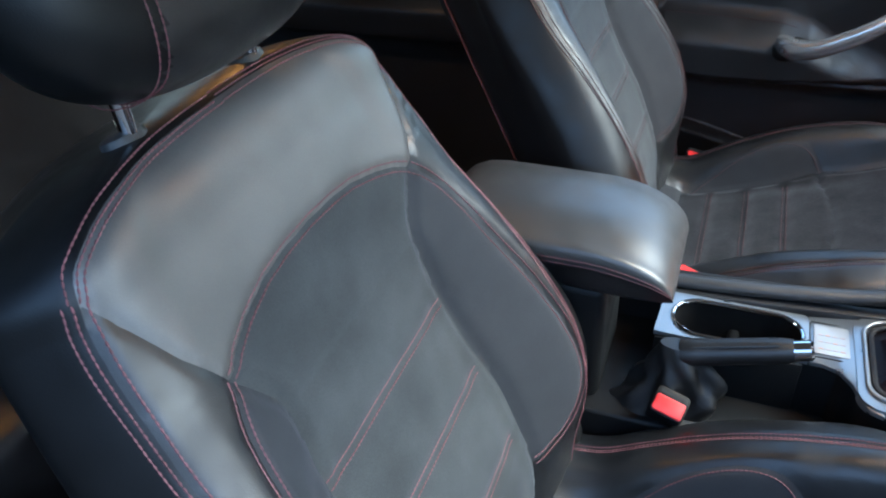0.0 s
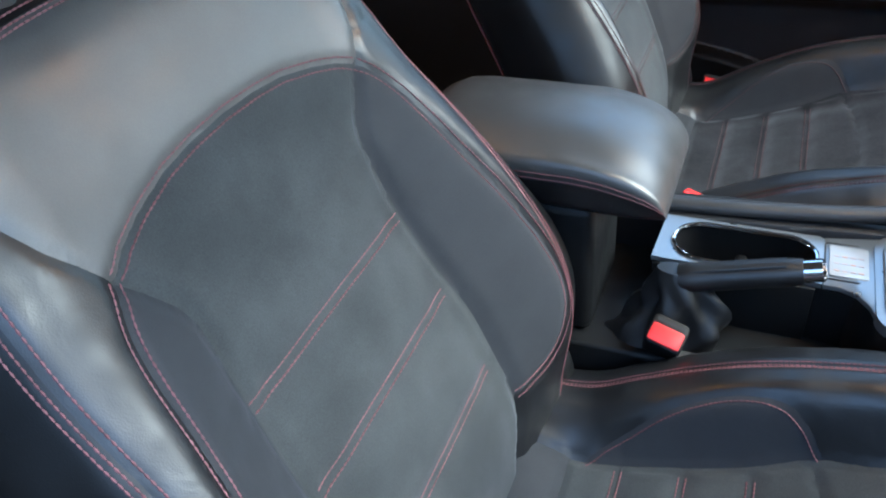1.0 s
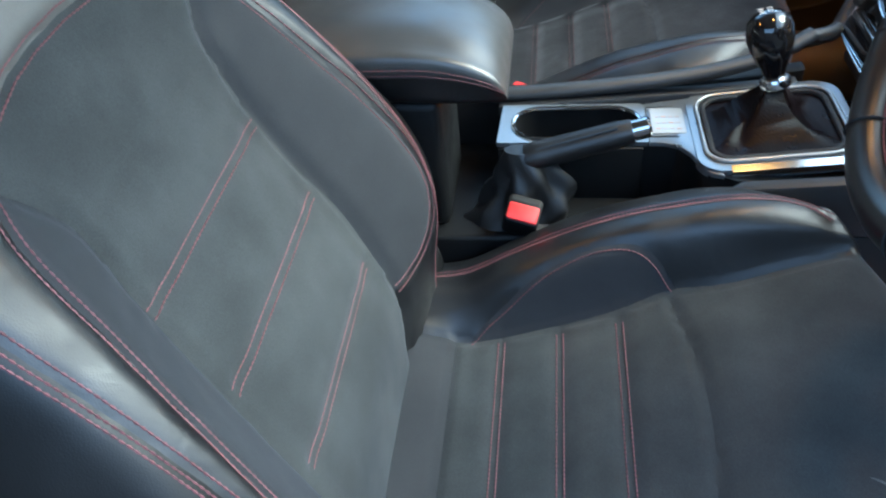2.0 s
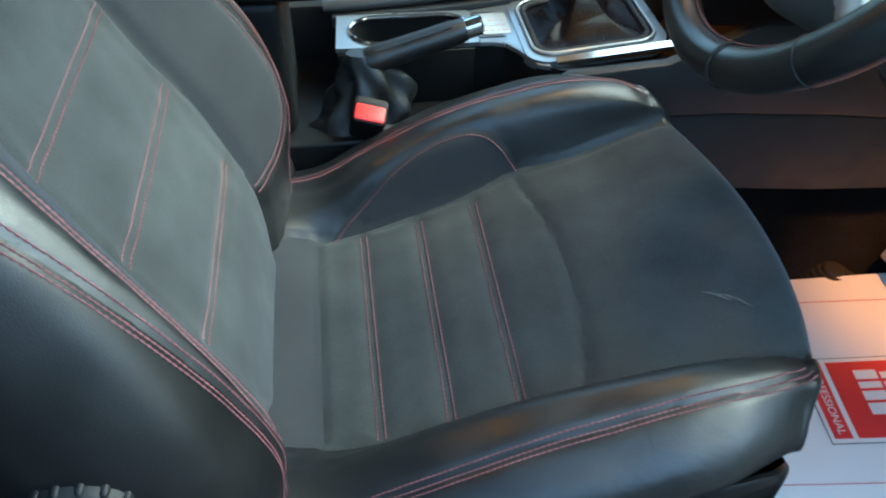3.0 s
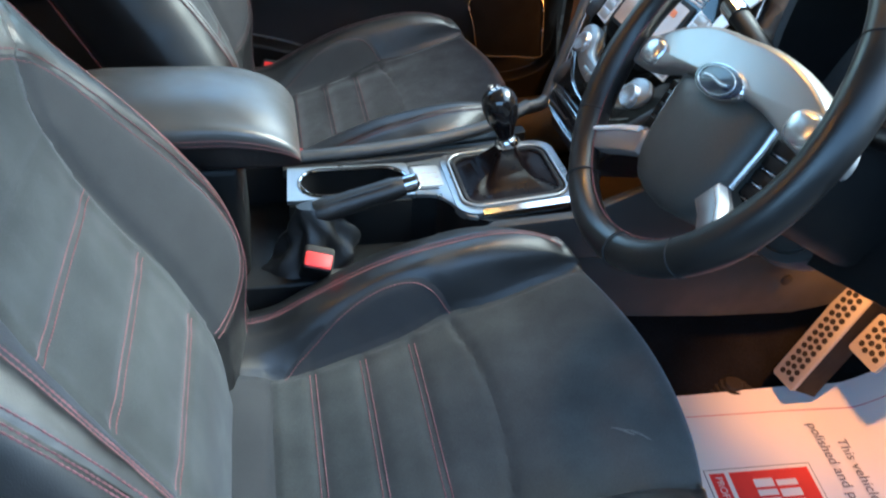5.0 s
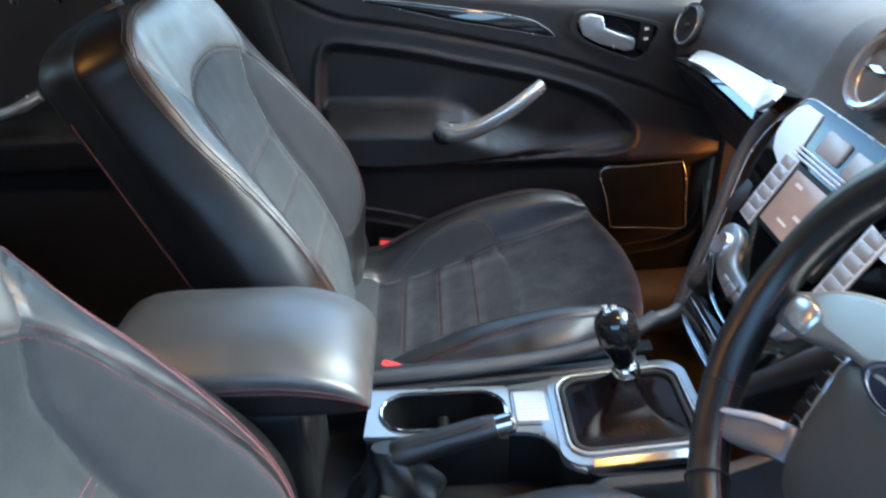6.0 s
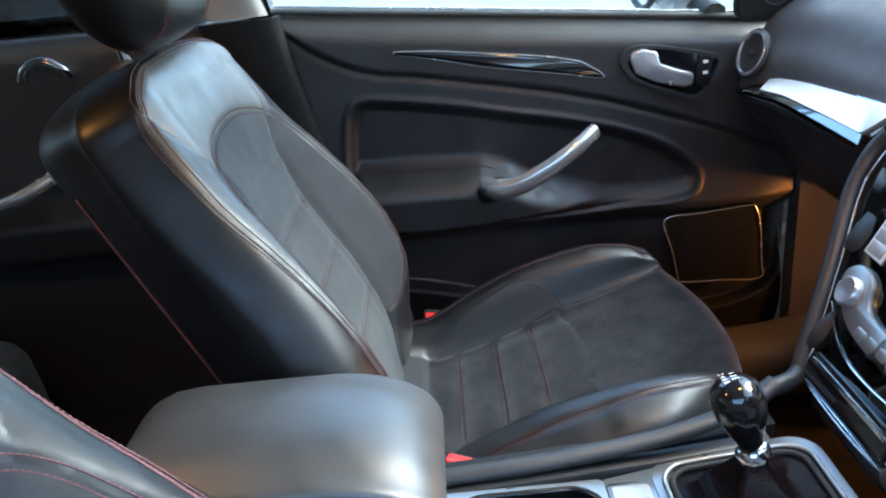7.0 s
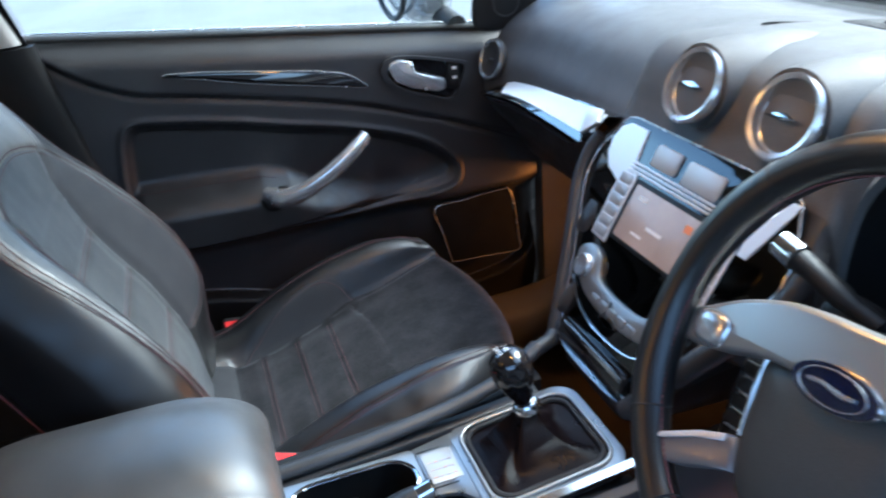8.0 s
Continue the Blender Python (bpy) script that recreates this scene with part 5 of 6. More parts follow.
# gear lever
gear = thing("gear_lever", "black gear lever with chrome collar and leather gaiter", "gear lever", (0.289, 0.360, 0.41))
ring0 = rounded(0.222, 0.354, 0.294, 0.414, 0.022, 8)
secs = []
for k, t in enumerate(np.linspace(0, 1, 14)):
    cx, cy = 0.289, 0.374
    s = 1 - 0.87 * t ** 0.75
    row = []
    for i, (u, v) in enumerate(ring0):
        a = math.atan2(v - 0.354, u - 0.288)
        fold = 1 + 0.15 * math.sin(5 * a + 1.3) * math.sin(math.pi * t) + 0.12 * math.sin(9 * a + 5 * t)* math.sin(math.pi * t)
        row.append((0.288 + (cx - 0.288) * t + (u - 0.288) * s * fold, 0.354 + (cy - 0.354) * t + (v - 0.354) * s * fold, plate_z(u) * (1 - t) + t * 0.452 - 0.010 * math.sin(math.pi * t) + 0.005 * math.sin(7 * a + 5 * t) * math.sin(math.pi * t)))
    secs.append(row)
part("gaiter", loft_bm(secs), material("dark brown black gaiter leather", (0.0045, 0.0026, 0.0030), 0.32, spec=0.10, grain=0.3, grain_size=500, bump=0.3, vary=0.3, voronoi=True), gear, "folded dark leather gear gaiter")
axis = (Vector((0.272, 0.390, 0.525)) - Vector((0.291, 0.375, 0.450))).normalized()
side = axis.cross(Vector((0, 1, 0))).normalized()
fore = side.cross(axis)


def on_stick(u, v, w):
    return Vector((0.291, 0.375, 0.450)) + float(u) * side + float(v) * fore + float(w) * axis


part("collar", lathe_bm([(0.012, -0.004), (0.0165, -0.002), (0.0165, 0.006), (0.0135, 0.010), (0.0, 0.012)], on_stick, 28), CHROME, gear, "chrome collar")
knob = part("knob", lathe_bm([(0.0, 0.008), (0.0108, 0.008), (0.0132, 0.018), (0.0182, 0.030), (0.0226, 0.042), (0.0248, 0.053), (0.0246, 0.064), (0.0220, 0.0735), (0.0150, 0.0800), (0.0070, 0.0832), (0.0, 0.084)], lambda u, v, w: on_stick(u * 1.0, v * 1.05, w), 36), GLOSS_BLACK, gear, "glossy black gear knob")


def lettering(text, size, m, mat, name, parent, depth=0.0, align="CENTER"):
    data = bpy.data.curves.new(name, "FONT")
    data.body, data.size, data.extrude, data.align_x, data.align_y = text, size, depth, align, "CENTER"
    tmp = new("lettering_source", data)
    me = bpy.data.meshes.new_from_object(tmp)
    bpy.data.objects.remove(tmp)
    me.transform(m)
    me.materials.clear()
    me.materials.append(mat)
    ob = new(name, me)
    ob.parent = parent
    ob.matrix_parent_inverse = parent.matrix_basis.inverted()
    return ob


cap = Matrix((( -fore.x, -side.x, axis.x, 0), (-fore.y, -side.y, axis.y, 0), (-fore.z, -side.z, axis.z, 0), (0, 0, 0, 1)))
cap.translation = on_stick(0.002, 0, 0.0842)
lettering("1 3 5", 0.0078, cap @ Matrix.Translation((0, 0.0045, 0)), WHITE_PRINT, "shift_pattern", knob)
lettering("2 4 6 R", 0.0078, cap @ Matrix.Translation((0, -0.0045, 0)), WHITE_PRINT, "shift_pattern", knob)

# handbrake
brake = thing("handbrake", "black leather handbrake lever with chrome button", "handbrake", (-0.01, 0.305, 0.322))
a, b = Vector((0.018, 0.309, 0.398)), Vector((0.152, 0.312, 0.437))
hline = [a + (b - a) * t for t in np.linspace(0, 1, 16)]
grip = part("grip", tube_bm(hline[:14], [0.0165, 0.0178, 0.0172, 0.0168, 0.0166, 0.0165, 0.0163, 0.0162, 0.0160, 0.0160, 0.0160, 0.0158, 0.0150, 0.0135], 18, flat=0.92), LEATHER, brake, "black leather handbrake grip")
for off in (-0.006, 0.007):
    part("grip_ridge", tube_bm([p + Vector((0, off - 0.002, 0.0138)) for p in hline[1:12]], 0.0012, 6), LEATHER, grip)
d = (b - a).normalized()
part("button", tube_bm([a + d * (b - a).length * 0.86, a + d * (b - a).length * 0.99, a + d * (b - a).length * 1.01], [0.0118, 0.0118, 0.009], 18), CHROME, brake, "chrome release button")
secs = []
for t in np.linspace(0, 1, 16):
    c = Vector((0.012, 0.309, 0.410)).lerp(Vector((-0.008, 0.300, 0.305)), t) + Vector((0.020 * math.sin(math.pi * t), 0, 0))
    r = 0.018 + 0.044 * t ** 0.8
    row = []
    for k in range(40):
        q = 2 * math.pi * k / 40
        f = 1 + (0.16 * math.sin(4 * q + 6 * t) + 0.12 * math.sin(7 * q - 9 * t)) * math.sin(math.pi * min(1, t * 1.1))
        row.append(c + Vector((r * f * 1.05 * math.cos(q), r * f * 0.60 * math.sin(q), 0.006 * math.sin(6 * q + 8 * t) * t)))
    secs.append(row)
part("gaiter", loft_bm(secs), LEATHER, brake, "crumpled black leather gaiter")


def buckle(name, top, axis_up, across, red_mat, label, length=0.085):
    """A belt buckle: black body with a red press face, on a short stalk."""
    ob = thing(name, label, "belt buckle", tuple(Vector(top) - Vector(axis_up).normalized() * (length + 0.06)), group="belt buckles")
    w = Vector(axis_up).normalized()
    u = Vector(across).normalized()
    u = (u - w * u.dot(w)).normalized()
    v = w.cross(u)

    def put(a, b, c):
        return Vector(top) + a * u + b * v + c * w

    part("buckle_body", prism_bm(rounded(-0.020, 0.020, -0.0165, 0.0165, 0.006, 4), lambda p, q, c: put(p, q, c - length), length - 0.003, 0.003), HARD_PLASTIC, ob, "black plastic buckle body")
    part("press_button", prism_bm(rounded(-0.0175, 0.0175, -0.0140, 0.0060, 0.003, 3), lambda p, q, c: put(p, q, c - 0.006), 0.0055, 0.0018), red_mat, ob, "red press button")
    part("tongue_slot", prism_bm([(-0.015, 0.0085), (0.015, 0.0085), (0.015, 0.0125), (-0.015, 0.0125)], lambda p, q, c: put(p, q, c - 0.004), 0.0016), RUBBER, ob)
    part("buckle_strap", prism_bm(rounded(-0.012, 0.012, -0.004, 0.004, 0.002, 2), lambda p, q, c: put(p, q, c - length - 0.06), 0.065), GREY_PLASTIC, ob, "dark grey strap")
    return ob


buckle("belt_buckle", (0.0165, 0.2525, 0.369), (0.10, -0.55, 0.83), (0.96, -0.28, 0.0), RED_PLASTIC, "black belt buckle with red button beside the driver's seat", 0.075)
buckle("belt_buckle", (0.014, 0.490, 0.388), (0.25, 0.25, 0.93), (0.9, -0.2, 0.0), RED_PLASTIC, "black belt buckle with red button beside the console", 0.09)
buckle("belt_buckle", (-0.020, 1.004, 0.296), (0.2, -0.35, 0.9), (1, 0, 0), RED_PLASTIC, "black belt buckle with red button beside the far door", 0.08)
tagged(part("seat_anchor", super_bm((-0.012, 0.262, 0.285), (0.028, 0.010, 0.012), ((0.9, -0.3, -0.2), (0.3, 0.95, 0), (0.2, 0, 0.97)), 3, 20, 12), GREY_PLASTIC, None), "grey metal belt anchor beside the seat", "belt anchor")

# ---- dashboard ----
dash = thing("dashboard", "black grained dashboard with lacquered trim and round vents", "dashboard", (0.75, 0.37, 0.42))
SIDE = [(1.06, 0.735), (0.95, 0.768), (0.80, 0.792), (0.68, 0.788), (0.615, 0.763), (0.580, 0.722), (0.560, 0.694), (0.5565, 0.664), (0.5555, 0.636), (0.575, 0.595), (0.60, 0.53), (0.64, 0.47), (0.72, 0.430), (0.90, 0.42), (1.06, 0.42)]
MIDDLE = [(1.06, 0.738), (0.95, 0.775), (0.80, 0.805), (0.68, 0.812), (0.62, 0.805), (0.585, 0.788), (0.566, 0.755), (0.557, 0.728), (0.545, 0.702), (0.514, 0.648), (0.458, 0.552), (0.409, 0.468), (0.42, 0.41), (0.70, 0.40), (1.06, 0.40)]
DRIVER = [(1.06, 0.735), (0.95, 0.770), (0.80, 0.800), (0.70, 0.800), (0.64, 0.785), (0.60, 0.750), (0.58, 0.70), (0.565, 0.66), (0.55, 0.62), (0.525, 0.565), (0.515, 0.535), (0.53, 0.515), (0.62, 0.500), (0.80, 0.48), (1.06, 0.45)]


def stack_edge(z):
    return float(np.interp(z, [0.40, 0.456, 0.55, 0.62, 0.66, 0.72], [0.470, 0.498, 0.556, 0.604, 0.606, 0.580]))


def dash_ring(y):
    ring = []
    for k in range(15):
        m, s, d = np.array(MIDDLE[k]), np.array(SIDE[k]), np.array(DRIVER[k])
        if 4 <= k <= 12:
            e = stack_edge(m[1])
            t = float(ease(y, e + 0.004, e + 0.040))
            t2 = float(ease(0.82 - y, e + 0.004, e + 0.040))
        else:
            t, t2 = float(ease(y, 0.52, 0.68)), float(ease(-y, -0.30, -0.20))
        p = m + (s - m) * t + (d - m) * t2
        if t2 > 0.5 and k >= 9:
            p[1] += 0.10 * max(0, 0.05 - y) * (k < 13)
        end = float(ease(y, 0.90, 1.09))
        if 4 <= k <= 9:
            p[0] -= 0.020 * end
            p[1] -= 0.012 * end
        ring.append(p)
    return [(q[0], y, q[1]) for q in curve(ring, 100, True)]


dash_rings = [dash_ring(y) for y in np.concatenate([np.linspace(-0.36, 0.16, 30), np.linspace(0.17, 0.68, 86), np.linspace(0.70, 1.082, 24)])]
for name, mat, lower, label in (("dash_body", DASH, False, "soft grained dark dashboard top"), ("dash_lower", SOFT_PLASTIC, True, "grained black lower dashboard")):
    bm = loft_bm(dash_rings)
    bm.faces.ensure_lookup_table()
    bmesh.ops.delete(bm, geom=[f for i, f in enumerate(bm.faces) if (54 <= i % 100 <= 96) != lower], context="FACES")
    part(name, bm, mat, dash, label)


def on_stack(u, v, w):
    return Vector((0.537 - (0.705 - v) * 0.584, u, v)) + float(w) * Vector((-0.864, 0, 0.504))


def sym(line):
    return line + [(0.82 - a, b) for a, b in line[::-1]]


face = [tuple(p) for p in curve(sym([(0.41, 0.712), (0.50, 0.7115), (0.560, 0.709), (0.578, 0.690), (0.597, 0.652), (0.590, 0.615), (0.548, 0.552), (0.503, 0.480), (0.485, 0.452)])[1:-1], 110, True)]
stack = part("stack_face", prism_bm(face, lambda u, v, w: on_stack(u, v, w - 0.004), 0.006, 0.003), STACK_LACQUER, dash, "glossy black centre stack")
part("stack_edge", tube_bm([on_stack(u, v, 0.001) for u, v in face], 0.0013, 8, True), SATIN, stack, "thin silver edge of the stack")
rail = [on_stack(u + 0.008, v, 0.000) for u, v in curve([(0.492, 0.452), (0.510, 0.480), (0.556, 0.552), (0.598, 0.613), (0.608, 0.652), (0.600, 0.676)], 30)]
part("stack_rail", tube_bm([Vector((0.345, 0.473, 0.452)), Vector((0.375, 0.486, 0.452))] + rail, 0.0098, 14), SOFT_PLASTIC, dash, "soft black rail beside the stack")
part("stack_rail", tube_bm([Vector((p.x, 0.82 - p.y, p.z)) for p in rail], 0.0125, 14), SOFT_PLASTIC, dash, "soft black rail beside the stack")


def key(parent, u0, u1, v0, v1, mat, h=0.004, r=0.003, name="button", label=""):
    return part(name, prism_bm(rounded(u0, u1, v0, v1, min(r, (u1 - u0) / 2.2, (v1 - v0) / 2.2), 4), lambda u, v, w: on_stack(u, v, w + 0.0015), h, min(0.0012, h / 3)), mat, parent, label)


# navigation unit
screen = key(stack, 0.334, 0.490, 0.584, 0.654, HARD_PLASTIC, 0.003, 0.004, "screen", "navigation screen with a pale display")
part("display", prism_bm(rounded(0.342, 0.482, 0.589, 0.649, 0.002, 2), lambda u, v, w: on_stack(u, v, w + 0.0046), 0.0008), SCREEN, screen, "pale lit map display")
for k, (u, v, du, dv) in enumerate(((0.40, 0.612, 0.03, 0.004), (0.36, 0.632, 0.012, 0.008), (0.43, 0.600, 0.022, 0.003), (0.45, 0.636, 0.016, 0.004))):
    part("display_block", prism_bm([(u, v), (u + du, v), (u + du, v + dv), (u, v + dv)], lambda a, b, w: on_stack(a, b, w + 0.0055), 0.0004), LABEL_ORANGE if k == 1 else WHITE_PRINT, screen, smooth=False)
for column in (0.4965, 0.2975):
    for k in range(6):
        v = 0.578 + k * 0.0128
        key(stack, column, column + 0.026, v, v + 0.0118, BUTTON, 0.0035, 0.002)
key(stack, 0.432, 0.482, 0.6720, 0.6970, BUTTON, 0.0035, 0.004, label="wide silver button")
key(stack, 0.352, 0.418, 0.6700, 0.6960, BUTTON, 0.0035, 0.004, label="wide silver button")
for v in (0.6570, 0.6615, 0.6660):
    key(stack, 0.33, 0.515, v, v + 0.0028, BRIGHT_SILVER, 0.0030, 0.0010, "bright_line")
bezel = [(0.514, 0.7035), (0.552, 0.7035), (0.568, 0.6960), (0.576, 0.680), (0.572, 0.662), (0.556, 0.648), (0.5275, 0.640), (0.5255, 0.5760), (0.4925, 0.5745), (0.4925, 0.6560), (0.506, 0.6600)]
for line in (bezel, [(0.3275, 0.656), (0.3275, 0.5745), (0.2945, 0.576), (0.2925, 0.652)], [(0.246, 0.703), (0.268, 0.7035), (0.290, 0.662), (0.290, 0.640), (0.276, 0.640)]):
    part("silver_bezel", prism_bm(line, lambda u, v, w: on_stack(u, v, w + 0.0015), 0.0024, 0.0010), BRIGHT_SILVER, stack, "smooth bright silver bezel beside the screen", smooth=False)
# climate panel
wing = [tuple(p) for p in curve(sym([(0.41, 0.531), (0.455, 0.537), (0.482, 0.560), (0.508, 0.566), (0.526, 0.556), (0.522, 0.540), (0.500, 0.526), (0.468, 0.514), (0.41, 0.508)])[1:-1], 80, True)]
climate = part("climate_panel", prism_bm(wing, lambda u, v, w: on_stack(u, v, w + 0.0015), 0.006, 0.003), PEWTER, stack, "silver climate panel with two knobs")
for u in (0.499, 0.321):
    part("climate_knob", lathe_bm([(0.0, 0.0), (0.017, 0.0), (0.0165, 0.007), (0.0140, 0.0095), (0.0, 0.0085)], lambda a, b, w, u=u: on_stack(u + a, 0.541 + b * 0.864, w + 0.006), 28), SATIN, climate, "round silver knob")
for k in range(5):
    key(climate, 0.360 + k * 0.0205, 0.378 + k * 0.0205, 0.5140, 0.5240, PEWTER, 0.0072, 0.003)
part("chrome_line", tube_bm([on_stack(u, v, 0.003) for u, v in curve([(0.520, 0.522), (0.470, 0.497), (0.41, 0.491), (0.35, 0.497), (0.300, 0.522)], 24)], 0.0012, 8), CHROME, stack, "thin chrome line below the climate panel")
tray = key(stack, 0.335, 0.488, 0.458, 0.482, GLOSS_BLACK, 0.006, 0.006, "ash_tray", "glossy black tray lid")
part("tray_strip", prism_bm([(0.483, 0.4765), (0.340, 0.4765), (0.340, 0.4715), (0.483, 0.4715)], lambda u, v, w: on_stack(u, v, w + 0.0075), 0.003, 0.001), CHROME, tray, "chrome strip on the tray lid")
part("tray_edge", tube_bm([on_stack(u, v, 0.003) for u, v in ((0.497, 0.468), (0.485, 0.4525), (0.335, 0.4525), (0.323, 0.468))], 0.0009, 8), CHROME, stack)

# round vents in their pods
vn = Vector((-0.90, 0, 0.436))
vu = Vector((0.436, 0, 0.90))
for y, z in ((0.457, 0.772), (0.306, 0.774)):
    c = Vector((0.556, y, z))

    def on_vent(u, v, w, c=c):
        return c + Vector((0, u, 0)) + float(v) * vu + float(w) * vn

    part("vent_pod", loft_bm([[Vector((0.566 + q, y + r * math.cos(t), z + 0.004 * (q > 0.05) + r * math.sin(t) * 0.93)) - Vector((0, 0, 0.0)) + Vector((0.436 * r * math.sin(t) * 0.48 * (q < 0.02), 0, 0)) for t in np.linspace(0, 2 * math.pi, 40)[:-1]] for q, r in ((-0.006, 0.048), (-0.008, 0.0515), (0.004, 0.054), (0.05, 0.054), (0.12, 0.047), (0.19, 0.030))]), DASH, dash, "rounded black vent pod")
    vent = part("vent_ring", lathe_bm([(0.037, -0.004), (0.0455, -0.002), (0.0465, 0.006), (0.0435, 0.010), (0.0385, 0.008), (0.0372, -0.002)], on_vent, 44), SATIN, dash, "silver ring of the air vent")
    part("vent_disc", lathe_bm([(0.0, -0.006), (0.038, -0.006), (0.038, -0.003), (0.030, 0.0005), (0.0, 0.002)], on_vent, 36), DASH, vent, "grey vent disc")
    part("vent_slit", prism_bm([(0.004, -0.0042), (0.030, -0.0042), (0.030, -0.0024), (0.004, -0.0024)], lambda u, v, h: on_vent(u, v, h + 0.0006), 0.0018), HARD_PLASTIC, vent, "dark slit beside the tab")
    part("vent_tab", prism_bm([(-0.020, 0.0), (0.0, 0.0048), (0.020, 0.0), (0.0, -0.0048)], lambda u, v, h: on_vent(u, v, h + 0.001), 0.006, 0.0012), CHROME, vent, "bright lozenge tab")

# lacquered wing of trim on the passenger's side
TOP_W = [(0.615, 0.699), (0.640, 0.697), (0.74, 0.691), (0.85, 0.682), (0.94, 0.6715), (1.00, 0.655), (1.034, 0.637)]
LOW_W = [(0.615, 0.6985), (0.650, 0.668), (0.688, 0.6395), (0.78, 0.642), (0.90, 0.6435), (0.98, 0.640), (1.034, 0.6365)]
secs = []
for u in np.concatenate([np.linspace(0.6155, 0.70, 18), np.linspace(0.71, 1.034, 40)]):
    hi, lo = at(u, *zip(*TOP_W)), at(u, *zip(*LOW_W))
    x0 = 0.546 - 0.020 * max(0.0, (u - 0.88) / 0.16) ** 1.5
    upper, lower = Vector((x0 + 0.012, u + 0.025, hi - 0.008)), Vector((x0 - 0.029, u - 0.025, lo + 0.008))
    secs.append([upper + Vector((0.012, 0, -0.004))] + [upper.lerp(lower, g) + Vector((-0.002, 0, 0.003)) * math.sin(math.pi * g) for g in np.linspace(0, 1, 7)] + [lower + Vector((0.03, 0, -0.006))])
part("trim_wing", loft_bm(secs), LACQUER, dash, "glossy lacquered trim wing")
# bright patch over the lacquer, painted in place of the sky's reflection
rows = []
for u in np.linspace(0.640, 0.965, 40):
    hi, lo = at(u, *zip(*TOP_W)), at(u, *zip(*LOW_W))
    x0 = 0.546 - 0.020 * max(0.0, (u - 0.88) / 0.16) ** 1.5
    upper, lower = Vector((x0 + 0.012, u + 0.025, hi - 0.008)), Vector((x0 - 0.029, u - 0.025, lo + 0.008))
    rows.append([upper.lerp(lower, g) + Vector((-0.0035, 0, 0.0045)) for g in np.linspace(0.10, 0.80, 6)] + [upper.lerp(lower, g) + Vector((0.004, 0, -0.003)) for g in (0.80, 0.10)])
part("trim_reflection", loft_bm(rows), BRIGHT_SILVER, dash, "bright patch painted as sky reflection on the trim wing")
dark_line = [(1.034, 0.6365), (0.98, 0.639), (0.90, 0.6425), (0.78, 0.641), (0.688, 0.6385), (0.70, 0.632), (0.80, 0.633), (0.92, 0.633), (1.0, 0.630)]
part("trim_lip", prism_bm(dark_line, lambda u, v, w: Vector((0.532 - 0.018 * float(ease(u, 0.90, 1.06)) - w, u, v)), 0.012, 0.002), GLOSS_BLACK, dash, "dark lip below the trim wing")
# vent at the door's end
sc = Vector((0.542, 1.044, 0.690))
sn = Vector((-0.93, -0.15, 0.33)).normalized()
su = Vector((0.35, 0.25, 0.90))
su = (su - sn * su.dot(sn)).normalized()
sv = sn.cross(su)


def on_side_vent(u, v, w):
    return sc + float(u) * sv + float(v) * su + float(w) * sn


side_vent = part("side_vent", lathe_bm([(0.0, -0.004), (0.036, -0.004), (0.040, 0.004), (0.037, 0.009), (0.032, 0.004), (0.0, 0.001)], on_side_vent, 36), SOFT_PLASTIC, dash, "round vent at the dashboard's end")
part("vent_ring", tube_bm([on_side_vent(0.034 * math.cos(t), 0.034 * math.sin(t), 0.007) for t in np.linspace(0, 2 * math.pi, 36)[:-1]], 0.0032, 8, True), SATIN, side_vent, "silver vent ring")
part("vent_tab", prism_bm([(-0.014, 0), (0, 0.0035), (0.014, 0), (0, -0.0035)], lambda u, v, w: on_side_vent(u, v, w + 0.002), 0.005, 0.001), CHROME, side_vent)
# slotted grille on the top near the windscreen
grille = part("top_grille", prism_bm(stadium(0.80, 0.845, 0.22, 0.52), lambda u, v, w: Vector((u, v, 0.7985 - 0.12 * (u - 0.80) + w)), 0.006, 0.002), HARD_PLASTIC, dash, "black slotted grille on the dashboard top")
for k in range(6):
    part("grille_slat", box_bm(0.806 + k * 0.006, 0.8085 + k * 0.006, 0.24, 0.50, 0.8035 - 0.0007 * k, 0.8055 - 0.0007 * k, 0), RUBBER, grille, smooth=False)

# instrument cowl with its dials
secs = []
for x, g in ((0.500, 1.0), (0.494, 1.03), (0.505, 1.07), (0.56, 1.07), (0.64, 1.03), (0.72, 0.93)):
    rows_y = curve([(0.152, 0.600), (0.154, 0.70), (0.138, 0.768), (0.09, 0.806), (0.01, 0.818), (-0.07, 0.806), (-0.135, 0.768), (-0.156, 0.70), (-0.155, 0.600)], 34)
    secs.append([(x, 0.02 + (p[0] - 0.02) * g, 0.60 + (p[1] - 0.60) * g) for p in rows_y])
part("cowl", loft_bm(secs, closed_ring=False), DASH, dash, "rounded black instrument cowl")
inner_rows = [[(x, 0.02 + (p[0] - 0.02) * g, 0.60 + (p[1] - 0.60) * g) for p in curve([(0.152, 0.600), (0.154, 0.70), (0.138, 0.768), (0.09, 0.806), (0.01, 0.818), (-0.07, 0.806), (-0.135, 0.768), (-0.156, 0.70), (-0.155, 0.600)], 34)] for x, g in ((0.500, 1.0), (0.53, 0.93), (0.60, 0.86))]
part("cowl_lining", loft_bm(inner_rows, closed_ring=False), HARD_PLASTIC, dash, "matt black lining of the cowl")
